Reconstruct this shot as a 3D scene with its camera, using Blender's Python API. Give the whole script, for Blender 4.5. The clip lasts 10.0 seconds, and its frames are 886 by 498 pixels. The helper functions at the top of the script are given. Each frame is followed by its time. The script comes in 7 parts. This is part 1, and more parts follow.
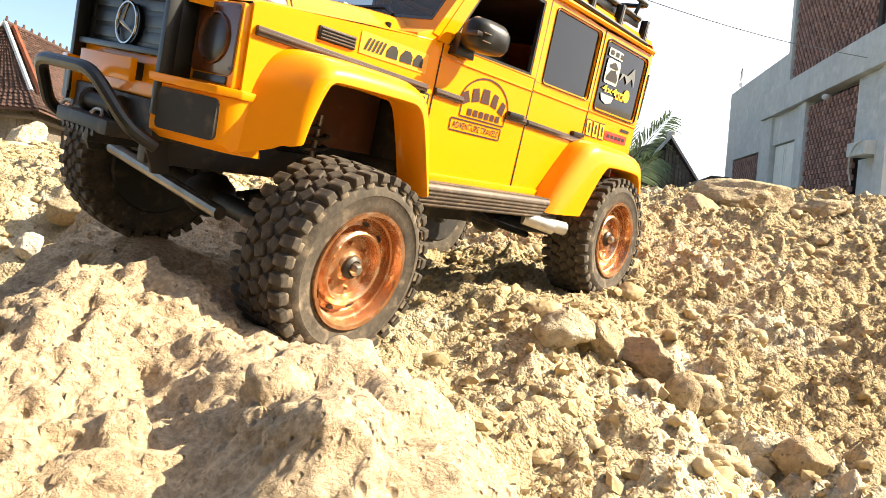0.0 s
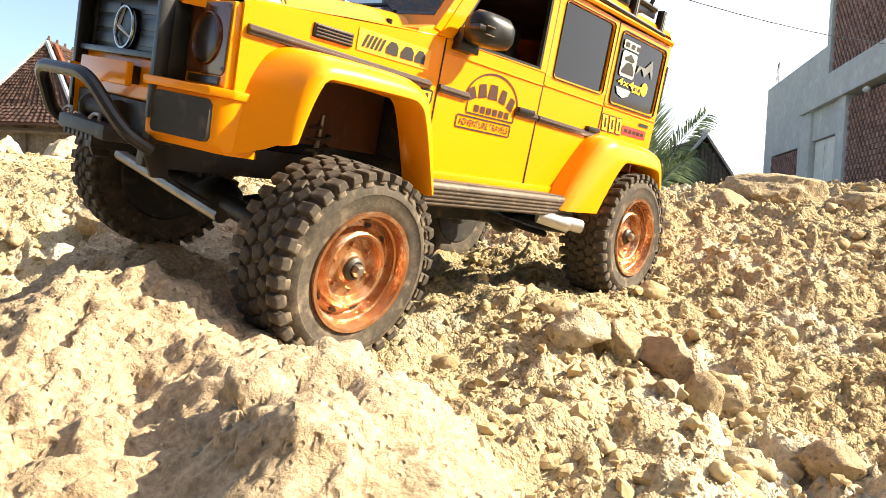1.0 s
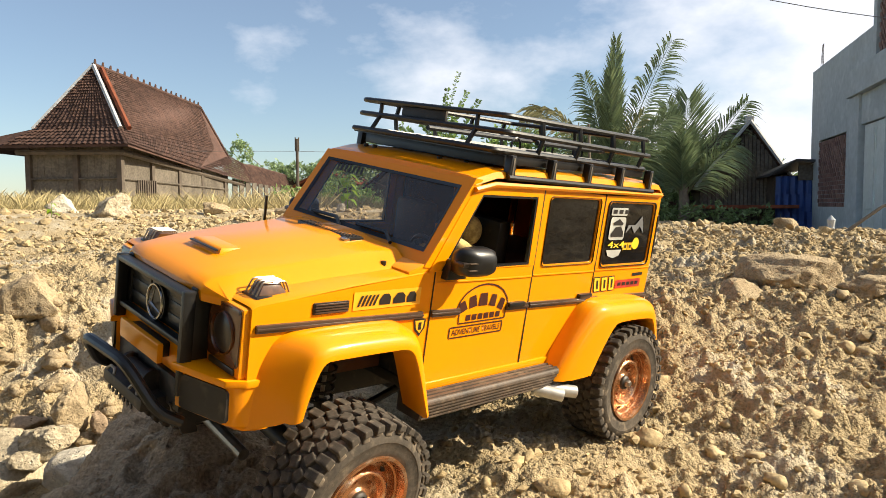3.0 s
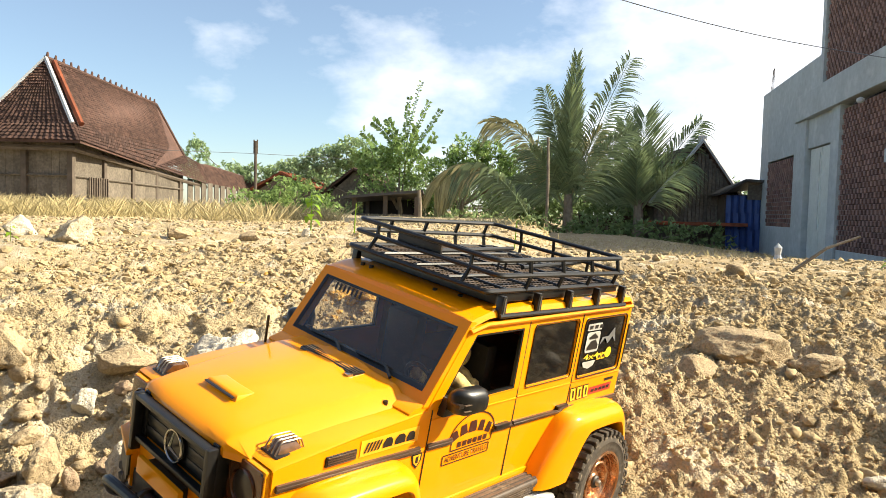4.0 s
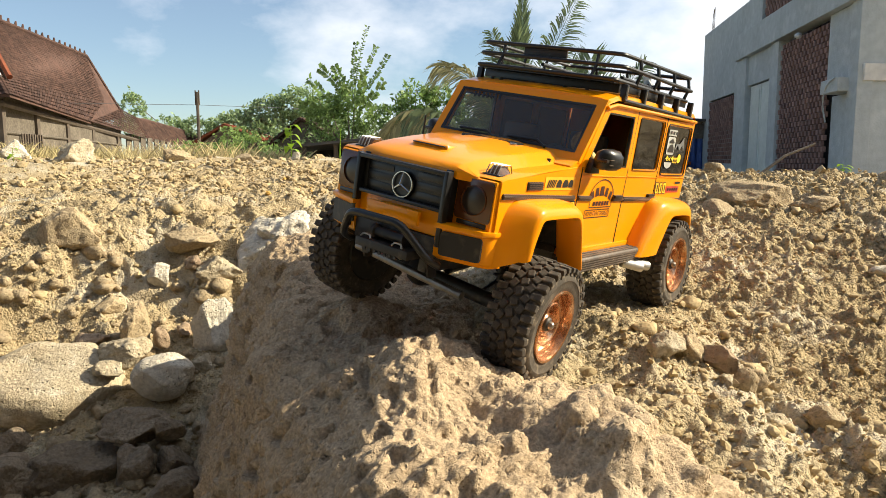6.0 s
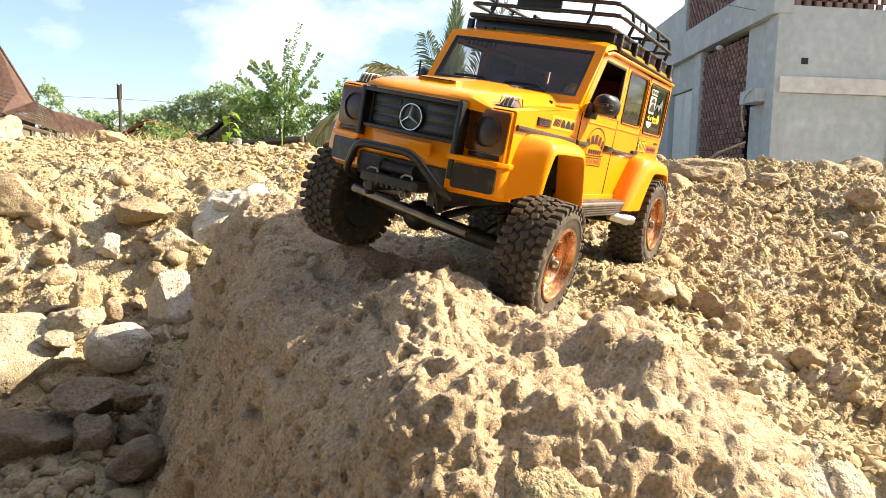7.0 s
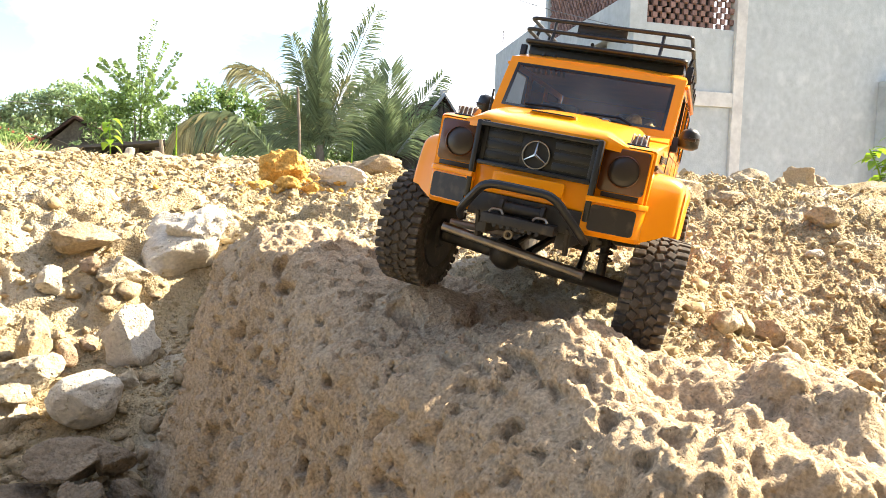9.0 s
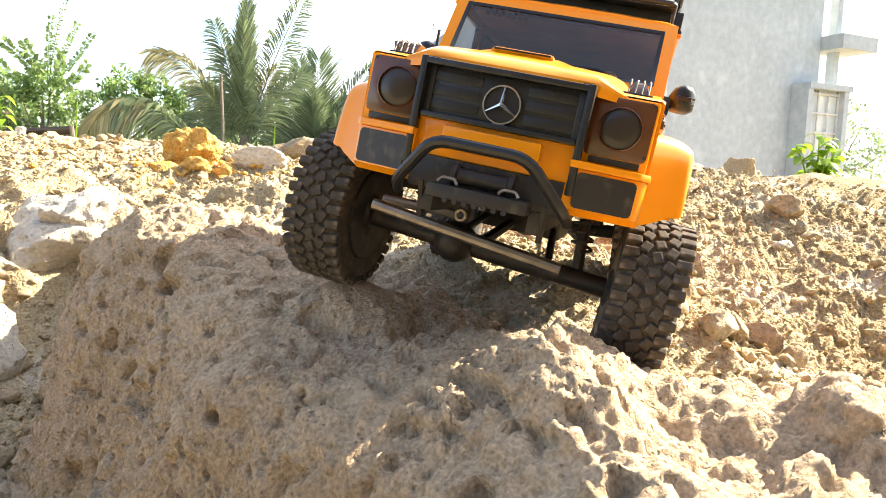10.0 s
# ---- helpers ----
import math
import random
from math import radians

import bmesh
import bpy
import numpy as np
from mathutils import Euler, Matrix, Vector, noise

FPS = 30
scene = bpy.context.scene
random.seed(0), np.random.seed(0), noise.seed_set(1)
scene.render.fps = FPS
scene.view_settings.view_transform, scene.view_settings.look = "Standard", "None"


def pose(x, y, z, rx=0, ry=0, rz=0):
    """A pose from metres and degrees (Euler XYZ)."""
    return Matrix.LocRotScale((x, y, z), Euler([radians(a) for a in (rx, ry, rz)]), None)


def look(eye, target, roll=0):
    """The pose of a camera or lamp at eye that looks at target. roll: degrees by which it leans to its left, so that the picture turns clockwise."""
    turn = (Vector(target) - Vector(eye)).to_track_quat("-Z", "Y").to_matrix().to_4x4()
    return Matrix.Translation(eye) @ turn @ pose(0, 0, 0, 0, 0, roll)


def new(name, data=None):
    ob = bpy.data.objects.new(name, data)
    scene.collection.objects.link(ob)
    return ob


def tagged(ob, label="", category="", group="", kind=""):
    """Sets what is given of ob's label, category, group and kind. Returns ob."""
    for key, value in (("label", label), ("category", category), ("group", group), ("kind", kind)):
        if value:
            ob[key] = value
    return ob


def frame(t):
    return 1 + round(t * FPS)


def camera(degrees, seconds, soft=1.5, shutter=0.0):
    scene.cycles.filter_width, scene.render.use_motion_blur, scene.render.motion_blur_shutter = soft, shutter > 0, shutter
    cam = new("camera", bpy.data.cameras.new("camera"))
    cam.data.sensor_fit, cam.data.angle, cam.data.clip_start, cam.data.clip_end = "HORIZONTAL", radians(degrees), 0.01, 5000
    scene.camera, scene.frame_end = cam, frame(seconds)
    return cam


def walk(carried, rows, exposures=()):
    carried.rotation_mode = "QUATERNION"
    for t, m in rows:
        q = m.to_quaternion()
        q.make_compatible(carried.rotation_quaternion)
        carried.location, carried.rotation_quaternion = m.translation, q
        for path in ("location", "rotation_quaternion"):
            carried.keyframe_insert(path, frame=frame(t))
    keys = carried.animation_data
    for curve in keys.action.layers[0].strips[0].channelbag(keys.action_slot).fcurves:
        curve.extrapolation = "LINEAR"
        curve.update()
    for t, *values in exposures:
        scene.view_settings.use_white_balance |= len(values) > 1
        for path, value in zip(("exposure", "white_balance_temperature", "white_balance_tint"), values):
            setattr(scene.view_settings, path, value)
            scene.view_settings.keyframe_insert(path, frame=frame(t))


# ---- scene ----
cam = camera(64.6, 10.0, soft=0.8)
# the clip's camera opens up near the ground and closes down when it sees more sky
EXPOSURES = [(0, 1.78, 6420, 12), (1, 1.78, 6420, 12), (1.6, 1.50, 6350, 12), (2, 1.33, 6350, 12), (2.5, 1.08, 6350, 12), (3, 0.95, 6350, 12), (4.3, 1.36, 6350, 10), (5, 1.34, 6350, 10), (5.5, 1.06, 6350, 10), (6.2, 0.99, 6300, 10), (7.3, 1.90, 6400, 14), (8, 2.10, 6320, 14), (9, 2.21, 6250, 14), (10, 2.40, 6250, 14)]
PATH = [
    (0, (0.002, -0.049, 0.183), (-0.018, 1.948, 0.062), 3.6),
    (0.5, (0.023, -0.032, 0.172), (-0.049, 1.964, 0.06), 2.2),
    (1, (0.019, -0.038, 0.18), (-0.099, 1.955, 0.068), 2.3),
    (1.5, (0.014, -0.045, 0.215), (-0.145, 1.947, 0.118), 2.2),
    (2, (0.003, -0.059, 0.247), (-0.217, 1.927, 0.156), 0.8),
    (2.5, (0.014, -0.068, 0.277), (-0.213, 1.917, 0.172), -0.7),
    (3, (0.054, -0.08, 0.334), (-0.186, 1.902, 0.21), -0.3),
    (3.2, (0.068, -0.087, 0.365), (-0.168, 1.896, 0.243), 1.8),
    (4.3, (-0.011, -0.142, 0.445), (-0.098, 1.854, 0.347), 0.9),
    (4.5, (-0.04, -0.162, 0.428), (-0.114, 1.835, 0.339), 0.8),
    (5, (-0.099, -0.216, 0.389), (-0.15, 1.78, 0.27), -0.1),
    (5.5, (-0.133, -0.259, 0.35), (-0.149, 1.732, 0.16), -0.3),
    (6, (-0.159, -0.279, 0.292), (-0.125, 1.706, 0.048), -0.2),
    (6.2, (-0.17, -0.278, 0.267), (-0.075, 1.704, 0.013), 0.4),
    (7.3, (-0.261, -0.267, 0.23), (0.014, 1.702, 0.006), 0.7),
    (7.5, (-0.288, -0.259, 0.235), (0.024, 1.704, 0.014), 0.5),
    (8, (-0.336, -0.25, 0.249), (0.033, 1.703, 0.026), -0.5),
    (8.5, (-0.375, -0.224, 0.246), (0.08, 1.712, 0.037), 2.9),
    (9, (-0.431, -0.184, 0.258), (0.175, 1.71, 0.042), 0.8),
    (9.5, (-0.439, -0.127, 0.258), (0.277, 1.728, 0.044), 0.6),
    (10, (-0.384, -0.034, 0.235), (0.411, 1.787, 0.006), 1.6),
]
walk(cam, [(t, look(eye, target, roll)) for t, eye, target, roll in PATH],
     exposures=EXPOSURES)

# ---- light ----
SUN_AZ = Vector((0.993, 0.12, 0.0)).normalized()
SUN_EL = radians(33)
sun_from = Vector((SUN_AZ.x * math.cos(SUN_EL), SUN_AZ.y * math.cos(SUN_EL), math.sin(SUN_EL)))
sun = new("sun", bpy.data.lights.new("sun", "SUN"))
sun.data.energy, sun.data.angle, sun.data.color = 5.0, radians(0.55), (1.0, 0.88, 0.64)
sun.matrix_world = look(sun_from * 30, (0, 0, 0))

world = bpy.data.worlds.new("sky")
scene.world = world
world.use_nodes = True
wn, wl = world.node_tree.nodes, world.node_tree.links
wn.clear()
w_out = wn.new("ShaderNodeOutputWorld")
w_bg = wn.new("ShaderNodeBackground")
w_bg.inputs["Strength"].default_value = 0.0525
w_sky = wn.new("ShaderNodeTexSky")
w_sky.sky_type, w_sky.sun_disc = "NISHITA", False
w_sky.sun_elevation, w_sky.sun_rotation = SUN_EL, math.atan2(SUN_AZ.x, SUN_AZ.y)
w_sky.air_density, w_sky.dust_density, w_sky.ozone_density = 1.0, 0.25, 1.0
# broken white clouds, thicker towards the sun's side
w_geo = wn.new("ShaderNodeTexCoord")
w_map = wn.new("ShaderNodeMapping")
w_map.inputs["Scale"].default_value = (1.6, 1.6, 3.0)
w_map.inputs["Location"].default_value = (0.35, 0.1, 0.25)
w_noise = wn.new("ShaderNodeTexNoise")
w_noise.inputs["Scale"].default_value = 1.7
w_noise.inputs["Detail"].default_value = 7.0
w_noise.inputs["Roughness"].default_value = 0.56
w_dot = wn.new("ShaderNodeVectorMath")
w_dot.operation = "DOT_PRODUCT"
w_dot.inputs[1].default_value = (0.85, 0.18, 0.0)
w_add = wn.new("ShaderNodeMath")
w_add.operation = "MULTIPLY_ADD"
w_add.inputs[1].default_value = 0.46
w_ramp = wn.new("ShaderNodeValToRGB")
w_ramp.color_ramp.elements[0].position, w_ramp.color_ramp.elements[1].position = 0.50, 0.70
w_ramp.color_ramp.elements[0].color = (0.11, 0.11, 0.11, 1)
w_mix = wn.new("ShaderNodeMixRGB")
w_mix.inputs[2].default_value = (10.5, 10.7, 11.0, 1.0)
wl.new(w_geo.outputs["Generated"], w_map.inputs[0])
wl.new(w_map.outputs[0], w_noise.inputs["Vector"])
wl.new(w_geo.outputs["Generated"], w_dot.inputs[0])
wl.new(w_dot.outputs["Value"], w_add.inputs[0])
wl.new(w_noise.outputs["Fac"], w_add.inputs[2])
wl.new(w_add.outputs[0], w_ramp.inputs[0])
wl.new(w_ramp.outputs[0], w_mix.inputs[0])
w_tint = wn.new("ShaderNodeMixRGB")
w_tint.blend_type, w_tint.inputs[0].default_value, w_tint.inputs[2].default_value = "MULTIPLY", 1.0, (1.05, 1.17, 1.22, 1.0)
wl.new(w_sky.outputs[0], w_tint.inputs[1])
wl.new(w_tint.outputs[0], w_mix.inputs[1])
wl.new(w_mix.outputs[0], w_bg.inputs[0])
wl.new(w_bg.outputs[0], w_out.inputs[0])


# ---- materials ----
def mat(name, colour, rough=0.6, metal=0.0, dark=None, scale=40.0, amount=0.5, bump=0.0, bump_scale=120.0, fine=None, spec=0.5,
        coat=0.0, detail=6.0, vary=0.0, through_light=0.0, transmission=0.0, dust=None, dust_from=0.55, island=0.0, crumbs=0.0, pits=0.0, specks=None, lean=None, dark_south=None, side_tone=None):
    """A surface with two scales of colour variation and a fine relief."""
    m = bpy.data.materials.new(name)
    m.use_nodes = True
    n, l = m.node_tree.nodes, m.node_tree.links
    b = n["Principled BSDF"]
    b.inputs["Roughness"].default_value, b.inputs["Metallic"].default_value = rough, metal
    b.inputs["Specular IOR Level"].default_value = spec
    b.inputs["Coat Weight"].default_value, b.inputs["Coat Roughness"].default_value = coat, 0.06
    b.inputs["Transmission Weight"].default_value = transmission
    co = n.new("ShaderNodeTexCoord")
    dark = dark or tuple(c * 0.6 for c in colour)
    big = n.new("ShaderNodeTexNoise")
    big.inputs["Scale"].default_value, big.inputs["Detail"].default_value = scale, detail
    l.new(co.outputs["Object"], big.inputs["Vector"])
    ramp = n.new("ShaderNodeValToRGB")
    ramp.color_ramp.elements[0].position, ramp.color_ramp.elements[1].position = 0.5 - 0.35 * amount, 0.5 + 0.35 * amount
    ramp.color_ramp.elements[0].color, ramp.color_ramp.elements[1].color = (*dark, 1), (*colour, 1)
    fac = big.outputs["Fac"]
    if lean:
        # the mix of the two tones shifts along x by the given amount
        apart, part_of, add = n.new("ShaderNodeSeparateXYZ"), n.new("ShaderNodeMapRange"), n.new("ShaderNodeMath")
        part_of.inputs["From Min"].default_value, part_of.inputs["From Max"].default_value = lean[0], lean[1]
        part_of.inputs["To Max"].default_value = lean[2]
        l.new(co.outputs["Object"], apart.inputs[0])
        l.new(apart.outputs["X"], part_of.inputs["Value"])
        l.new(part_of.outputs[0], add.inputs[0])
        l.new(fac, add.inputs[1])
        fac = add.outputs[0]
    l.new(fac, ramp.inputs[0])
    colour_out = ramp.outputs[0]
    if side_tone:
        # a browner tone takes over past an uneven line towards one side
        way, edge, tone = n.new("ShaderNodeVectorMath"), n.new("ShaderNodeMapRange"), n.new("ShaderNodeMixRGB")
        way.operation, way.inputs[1].default_value = "DOT_PRODUCT", side_tone[0]
        uneven, cut = n.new("ShaderNodeTexNoise"), n.new("ShaderNodeMath")
        uneven.inputs["Scale"].default_value, uneven.inputs["Detail"].default_value = 14.0, 5.0
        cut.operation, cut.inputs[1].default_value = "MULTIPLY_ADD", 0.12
        edge.inputs["From Min"].default_value, edge.inputs["From Max"].default_value, edge.inputs["To Max"].default_value = side_tone[1], side_tone[2], side_tone[4]
        tone.inputs[2].default_value = (*side_tone[3], 1)
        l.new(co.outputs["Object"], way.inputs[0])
        l.new(co.outputs["Object"], uneven.inputs["Vector"])
        l.new(uneven.outputs["Fac"], cut.inputs[0])
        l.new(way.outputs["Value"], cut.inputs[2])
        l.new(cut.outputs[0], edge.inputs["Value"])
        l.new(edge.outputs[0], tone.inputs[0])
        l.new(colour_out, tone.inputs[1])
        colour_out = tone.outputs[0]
    if fine:
        small = n.new("ShaderNodeTexNoise")
        small.inputs["Scale"].default_value, small.inputs["Detail"].default_value = fine[0], 4.0
        l.new(co.outputs["Object"], small.inputs["Vector"])
        r2 = n.new("ShaderNodeValToRGB")
        r2.color_ramp.elements[0].position, r2.color_ramp.elements[1].position = 0.35, 0.68
        lo = 1.0 - fine[1]
        r2.color_ramp.elements[0].color, r2.color_ramp.elements[1].color = (lo, lo, lo, 1), (1, 1, 1, 1)
        l.new(small.outputs["Fac"], r2.inputs[0])
        mul = n.new("ShaderNodeMixRGB")
        mul.blend_type = "MULTIPLY"
        mul.inputs[0].default_value = 1.0
        l.new(colour_out, mul.inputs[1])
        l.new(r2.outputs[0], mul.inputs[2])
        colour_out = mul.outputs[0]
    if specks:
        # dark grains of another mineral
        sp = n.new("ShaderNodeTexVoronoi")
        sp.inputs["Scale"].default_value = specks[0]
        l.new(co.outputs["Object"], sp.inputs["Vector"])
        sr = n.new("ShaderNodeValToRGB")
        sr.color_ramp.elements[0].position, sr.color_ramp.elements[1].position = 0.14, 0.34
        lo = 1.0 - specks[1]
        sr.color_ramp.elements[0].color, sr.color_ramp.elements[1].color = (lo, lo, lo, 1), (1, 1, 1, 1)
        l.new(sp.outputs["Distance"], sr.inputs[0])
        sm = n.new("ShaderNodeMixRGB")
        sm.blend_type = "MULTIPLY"
        sm.inputs[0].default_value = 1.0
        l.new(colour_out, sm.inputs[1])
        l.new(sr.outputs[0], sm.inputs[2])
        colour_out = sm.outputs[0]
    if dust:
        dn = n.new("ShaderNodeTexNoise")
        dn.inputs["Scale"].default_value, dn.inputs["Detail"].default_value = scale * 2.3, 8.0
        l.new(co.outputs["Object"], dn.inputs["Vector"])
        dr = n.new("ShaderNodeValToRGB")
        dr.color_ramp.elements[0].position, dr.color_ramp.elements[1].position = dust_from, dust_from + 0.25
        l.new(dn.outputs["Fac"], dr.inputs[0])
        dm = n.new("ShaderNodeMixRGB")
        dm.inputs[2].default_value = (*dust, 1)
        l.new(dr.outputs[0], dm.inputs[0])
        l.new(colour_out, dm.inputs[1])
        colour_out = dm.outputs[0]
    if dark_south:
        # unseen ground to the south gets a dark green to cut bounced light
        gap, reach, grass = n.new("ShaderNodeSeparateXYZ"), n.new("ShaderNodeMapRange"), n.new("ShaderNodeMixRGB")
        reach.inputs["From Min"].default_value, reach.inputs["From Max"].default_value = dark_south[0], dark_south[1]
        grass.inputs[2].default_value = (*dark_south[2], 1)
        l.new(co.outputs["Object"], gap.inputs[0])
        l.new(gap.outputs["Y"], reach.inputs["Value"])
        l.new(reach.outputs[0], grass.inputs[0])
        l.new(colour_out, grass.inputs[1])
        colour_out = grass.outputs[0]
    if vary or island:
        src = n.new("ShaderNodeNewGeometry").outputs["Random Per Island"] if island else n.new("ShaderNodeObjectInfo").outputs["Random"]
        amt = island or vary
        mr = n.new("ShaderNodeMapRange")
        mr.inputs["To Min"].default_value, mr.inputs["To Max"].default_value = 1 - amt, 1 + amt
        l.new(src, mr.inputs["Value"])
        vm = n.new("ShaderNodeVectorMath")
        vm.operation = "SCALE"
        l.new(colour_out, vm.inputs[0])
        l.new(mr.outputs[0], vm.inputs["Scale"])
        colour_out = vm.outputs[0]
    l.new(colour_out, b.inputs["Base Color"])
    if bump:
        bn = n.new("ShaderNodeTexNoise")
        bn.inputs["Scale"].default_value, bn.inputs["Detail"].default_value = bump_scale, 9.0
        bn.inputs["Roughness"].default_value = 0.64 if crumbs or pits else 0.5
        l.new(co.outputs["Object"], bn.inputs["Vector"])
        height = bn.outputs["Fac"]
        # angular crumbs stand out, small pits go in
        for cell, sign in ((crumbs, -0.55), (crumbs * 2.7, -0.25), (pits, 1.1), (pits * 2.6, 0.6)):
            if not cell:
                continue
            vo = n.new("ShaderNodeTexVoronoi")
            vo.inputs["Scale"].default_value = cell
            l.new(co.outputs["Object"], vo.inputs["Vector"])
            vr = n.new("ShaderNodeMapRange")
            vr.inputs["From Max"].default_value = 0.22 if sign > 0 else 0.75
            l.new(vo.outputs["Distance"], vr.inputs["Value"])
            ad = n.new("ShaderNodeMath")
            ad.operation, ad.inputs[1].default_value = "MULTIPLY_ADD", sign
            l.new(vr.outputs[0], ad.inputs[0])
            l.new(height, ad.inputs[2])
            height = ad.outputs[0]
        bp = n.new("ShaderNodeBump")
        bp.inputs["Strength"].default_value, bp.inputs["Distance"].default_value = min(1.0, bump), (0.8 if crumbs or pits else 0.35) / bump_scale
        l.new(height, bp.inputs["Height"])
        l.new(bp.outputs[0], b.inputs["Normal"])
    if through_light:
        tr = n.new("ShaderNodeBsdfTranslucent")
        mx = n.new("ShaderNodeMixShader")
        mx.inputs[0].default_value = through_light
        l.new(colour_out, tr.inputs[0])
        l.new(b.outputs[0], mx.inputs[1])
        l.new(tr.outputs[0], mx.inputs[2])
        l.new(mx.outputs[0], n["Material Output"].inputs[0])
    return m


M_SOIL = mat("dry_soil", (0.545, 0.44, 0.275), 0.95, dark=(0.41, 0.31, 0.17), scale=3.6, amount=0.75, bump=0.75, bump_scale=150, fine=(240, 0.34), spec=0.12, dust=(0.56, 0.495, 0.385), dust_from=0.49, crumbs=230, specks=(260, 0.4), lean=(0.05, 0.7, -0.30), dark_south=(-0.7, -1.4, (0.09, 0.10, 0.04)))
M_ROCK = mat("crumbly_rock", (0.65, 0.495, 0.33), 0.95, dark=(0.48, 0.35, 0.215), scale=5.5, amount=0.9, bump=1.0, bump_scale=230, fine=(360, 0.40), spec=0.12, dust=(0.60, 0.48, 0.33), dust_from=0.56, pits=85, specks=(300, 0.18), side_tone=((-0.861, -0.508, 0.0), 0.15, 0.22, (0.44, 0.285, 0.15), 0.65))
M_GRAVEL = mat("gravel", (0.54, 0.43, 0.255), 0.95, dark=(0.39, 0.29, 0.155), scale=5.0, amount=0.7, bump=0.9, bump_scale=320, fine=(260, 0.3), spec=0.12, island=0.15)
M_STONE = mat("tan_stone", (0.52, 0.41, 0.26), 0.92, dark=(0.42, 0.315, 0.19), scale=18, amount=0.8, bump=1.0, bump_scale=190, fine=(200, 0.32), spec=0.15, vary=0.10, pits=150)
M_WHITE = mat("pale_limestone", (0.72, 0.67, 0.57), 0.9, dark=(0.62, 0.53, 0.40), scale=16, amount=0.7, bump=1.0, bump_scale=160, fine=(150, 0.24), spec=0.15, vary=0.06, pits=110)
M_CHALK = mat("dusty_pale_stone", (0.62, 0.53, 0.385), 0.92, dark=(0.47, 0.375, 0.245), scale=13, amount=0.8, bump=1.0, bump_scale=150, fine=(170, 0.34), spec=0.15, pits=95, dust=(0.66, 0.61, 0.50), dust_from=0.58)
M_BROWN = mat("brown_stone", (0.42, 0.30, 0.20), 0.85, dark=(0.36, 0.27, 0.18), scale=20, amount=0.7, bump=0.9, bump_scale=160, fine=(160, 0.25), spec=0.2, vary=0.1, pits=140)
# grey stone for the pit, with part of the pit's shade in its colour
M_GREYSTONE_SHADED = mat("grey_stone_shaded", (0.33, 0.26, 0.18), 0.92, dark=(0.22, 0.165, 0.11), scale=20, amount=0.8, bump=1.0, bump_scale=170, fine=(180, 0.3), spec=0.15, vary=0.12, crumbs=160)
M_OCHRE = mat("ochre_clay", (0.80, 0.50, 0.15), 0.95, dark=(0.66, 0.36, 0.08), scale=25, amount=0.8, bump=1.0, bump_scale=130, fine=(160, 0.3), spec=0.15, crumbs=110)
M_PAINT = mat("orange_paint", (0.86, 0.298, 0.0), 0.30, dark=(0.83, 0.274, 0.0), scale=14, amount=1.0, bump=0.03, bump_scale=500, spec=0.10, coat=0.50, dust=(0.78, 0.28, 0.008), dust_from=0.68)
M_BLACK = mat("black_plastic", (0.012, 0.0115, 0.0115), 0.36, dark=(0.007, 0.007, 0.007), scale=60, bump=0.15, bump_scale=900, dust=(0.038, 0.033, 0.028), dust_from=0.62)
M_DARK = mat("dark_chassis", (0.020, 0.0165, 0.014), 0.55, scale=40, dust=(0.085, 0.062, 0.042), dust_from=0.54)
# inside of the orange shell, its shade put into the colour, with some dust
M_SHADED_SHELL = mat("shaded_inner_shell", (0.15, 0.052, 0.018), 0.7, dark=(0.09, 0.034, 0.014), scale=30, dust=(0.17, 0.11, 0.07), dust_from=0.58)
M_STEP = mat("dusty_step", (0.105, 0.070, 0.046), 0.6, dark=(0.045, 0.032, 0.023), scale=45, bump=0.3, bump_scale=600, dust=(0.20, 0.145, 0.09), dust_from=0.55)
M_RUBBER = mat("dusty_rubber", (0.130, 0.104, 0.078), 0.88, dark=(0.050, 0.043, 0.036), scale=55, amount=0.8, bump=0.5, bump_scale=700, fine=(400, 0.3), spec=0.25, dust=(0.24, 0.19, 0.135), dust_from=0.55)
M_COPPER = mat("copper_rim", (0.64, 0.33, 0.16), 0.27, metal=0.8, dark=(0.36, 0.14, 0.055), scale=70, amount=0.8, bump=0.6, bump_scale=260, dust=(0.66, 0.50, 0.36), dust_from=0.50)
M_STEEL = mat("worn_steel", (0.36, 0.32, 0.27), 0.42, metal=0.9, dark=(0.24, 0.21, 0.17), scale=80, bump=0.2, bump_scale=400)
M_CHROME = mat("chrome", (0.50, 0.49, 0.47), 0.25, metal=1.0, dark=(0.38, 0.37, 0.35), scale=60)
M_SILVER = mat("silver_paint", (0.70, 0.68, 0.64), 0.35, metal=0.4, dark=(0.5, 0.47, 0.43), scale=60)
M_STRIP = mat("brown_trim", (0.075, 0.042, 0.026), 0.35, dark=(0.045, 0.027, 0.018), scale=60, coat=0.3)
M_TINT = mat("tinted_glass", (0.010, 0.009, 0.009), 0.06, dark=(0.006, 0.006, 0.006), scale=30, spec=0.6)
M_LENS = mat("smoked_lens", (0.040, 0.026, 0.018), 0.28, dark=(0.026, 0.018, 0.013), scale=50, spec=0.4, coat=0.15)
M_SMOKE = mat("smoked_orange_panel", (0.115, 0.034, 0.008), 0.20, dark=(0.08, 0.024, 0.006), scale=60, spec=0.5, coat=0.4)
M_AMBER = mat("smoky_amber_lens", (0.17, 0.085, 0.035), 0.2, dark=(0.09, 0.045, 0.02), scale=180, amount=0.5, spec=0.6, coat=0.6)
M_INK = mat("black_print", (0.018, 0.013, 0.010), 0.5)
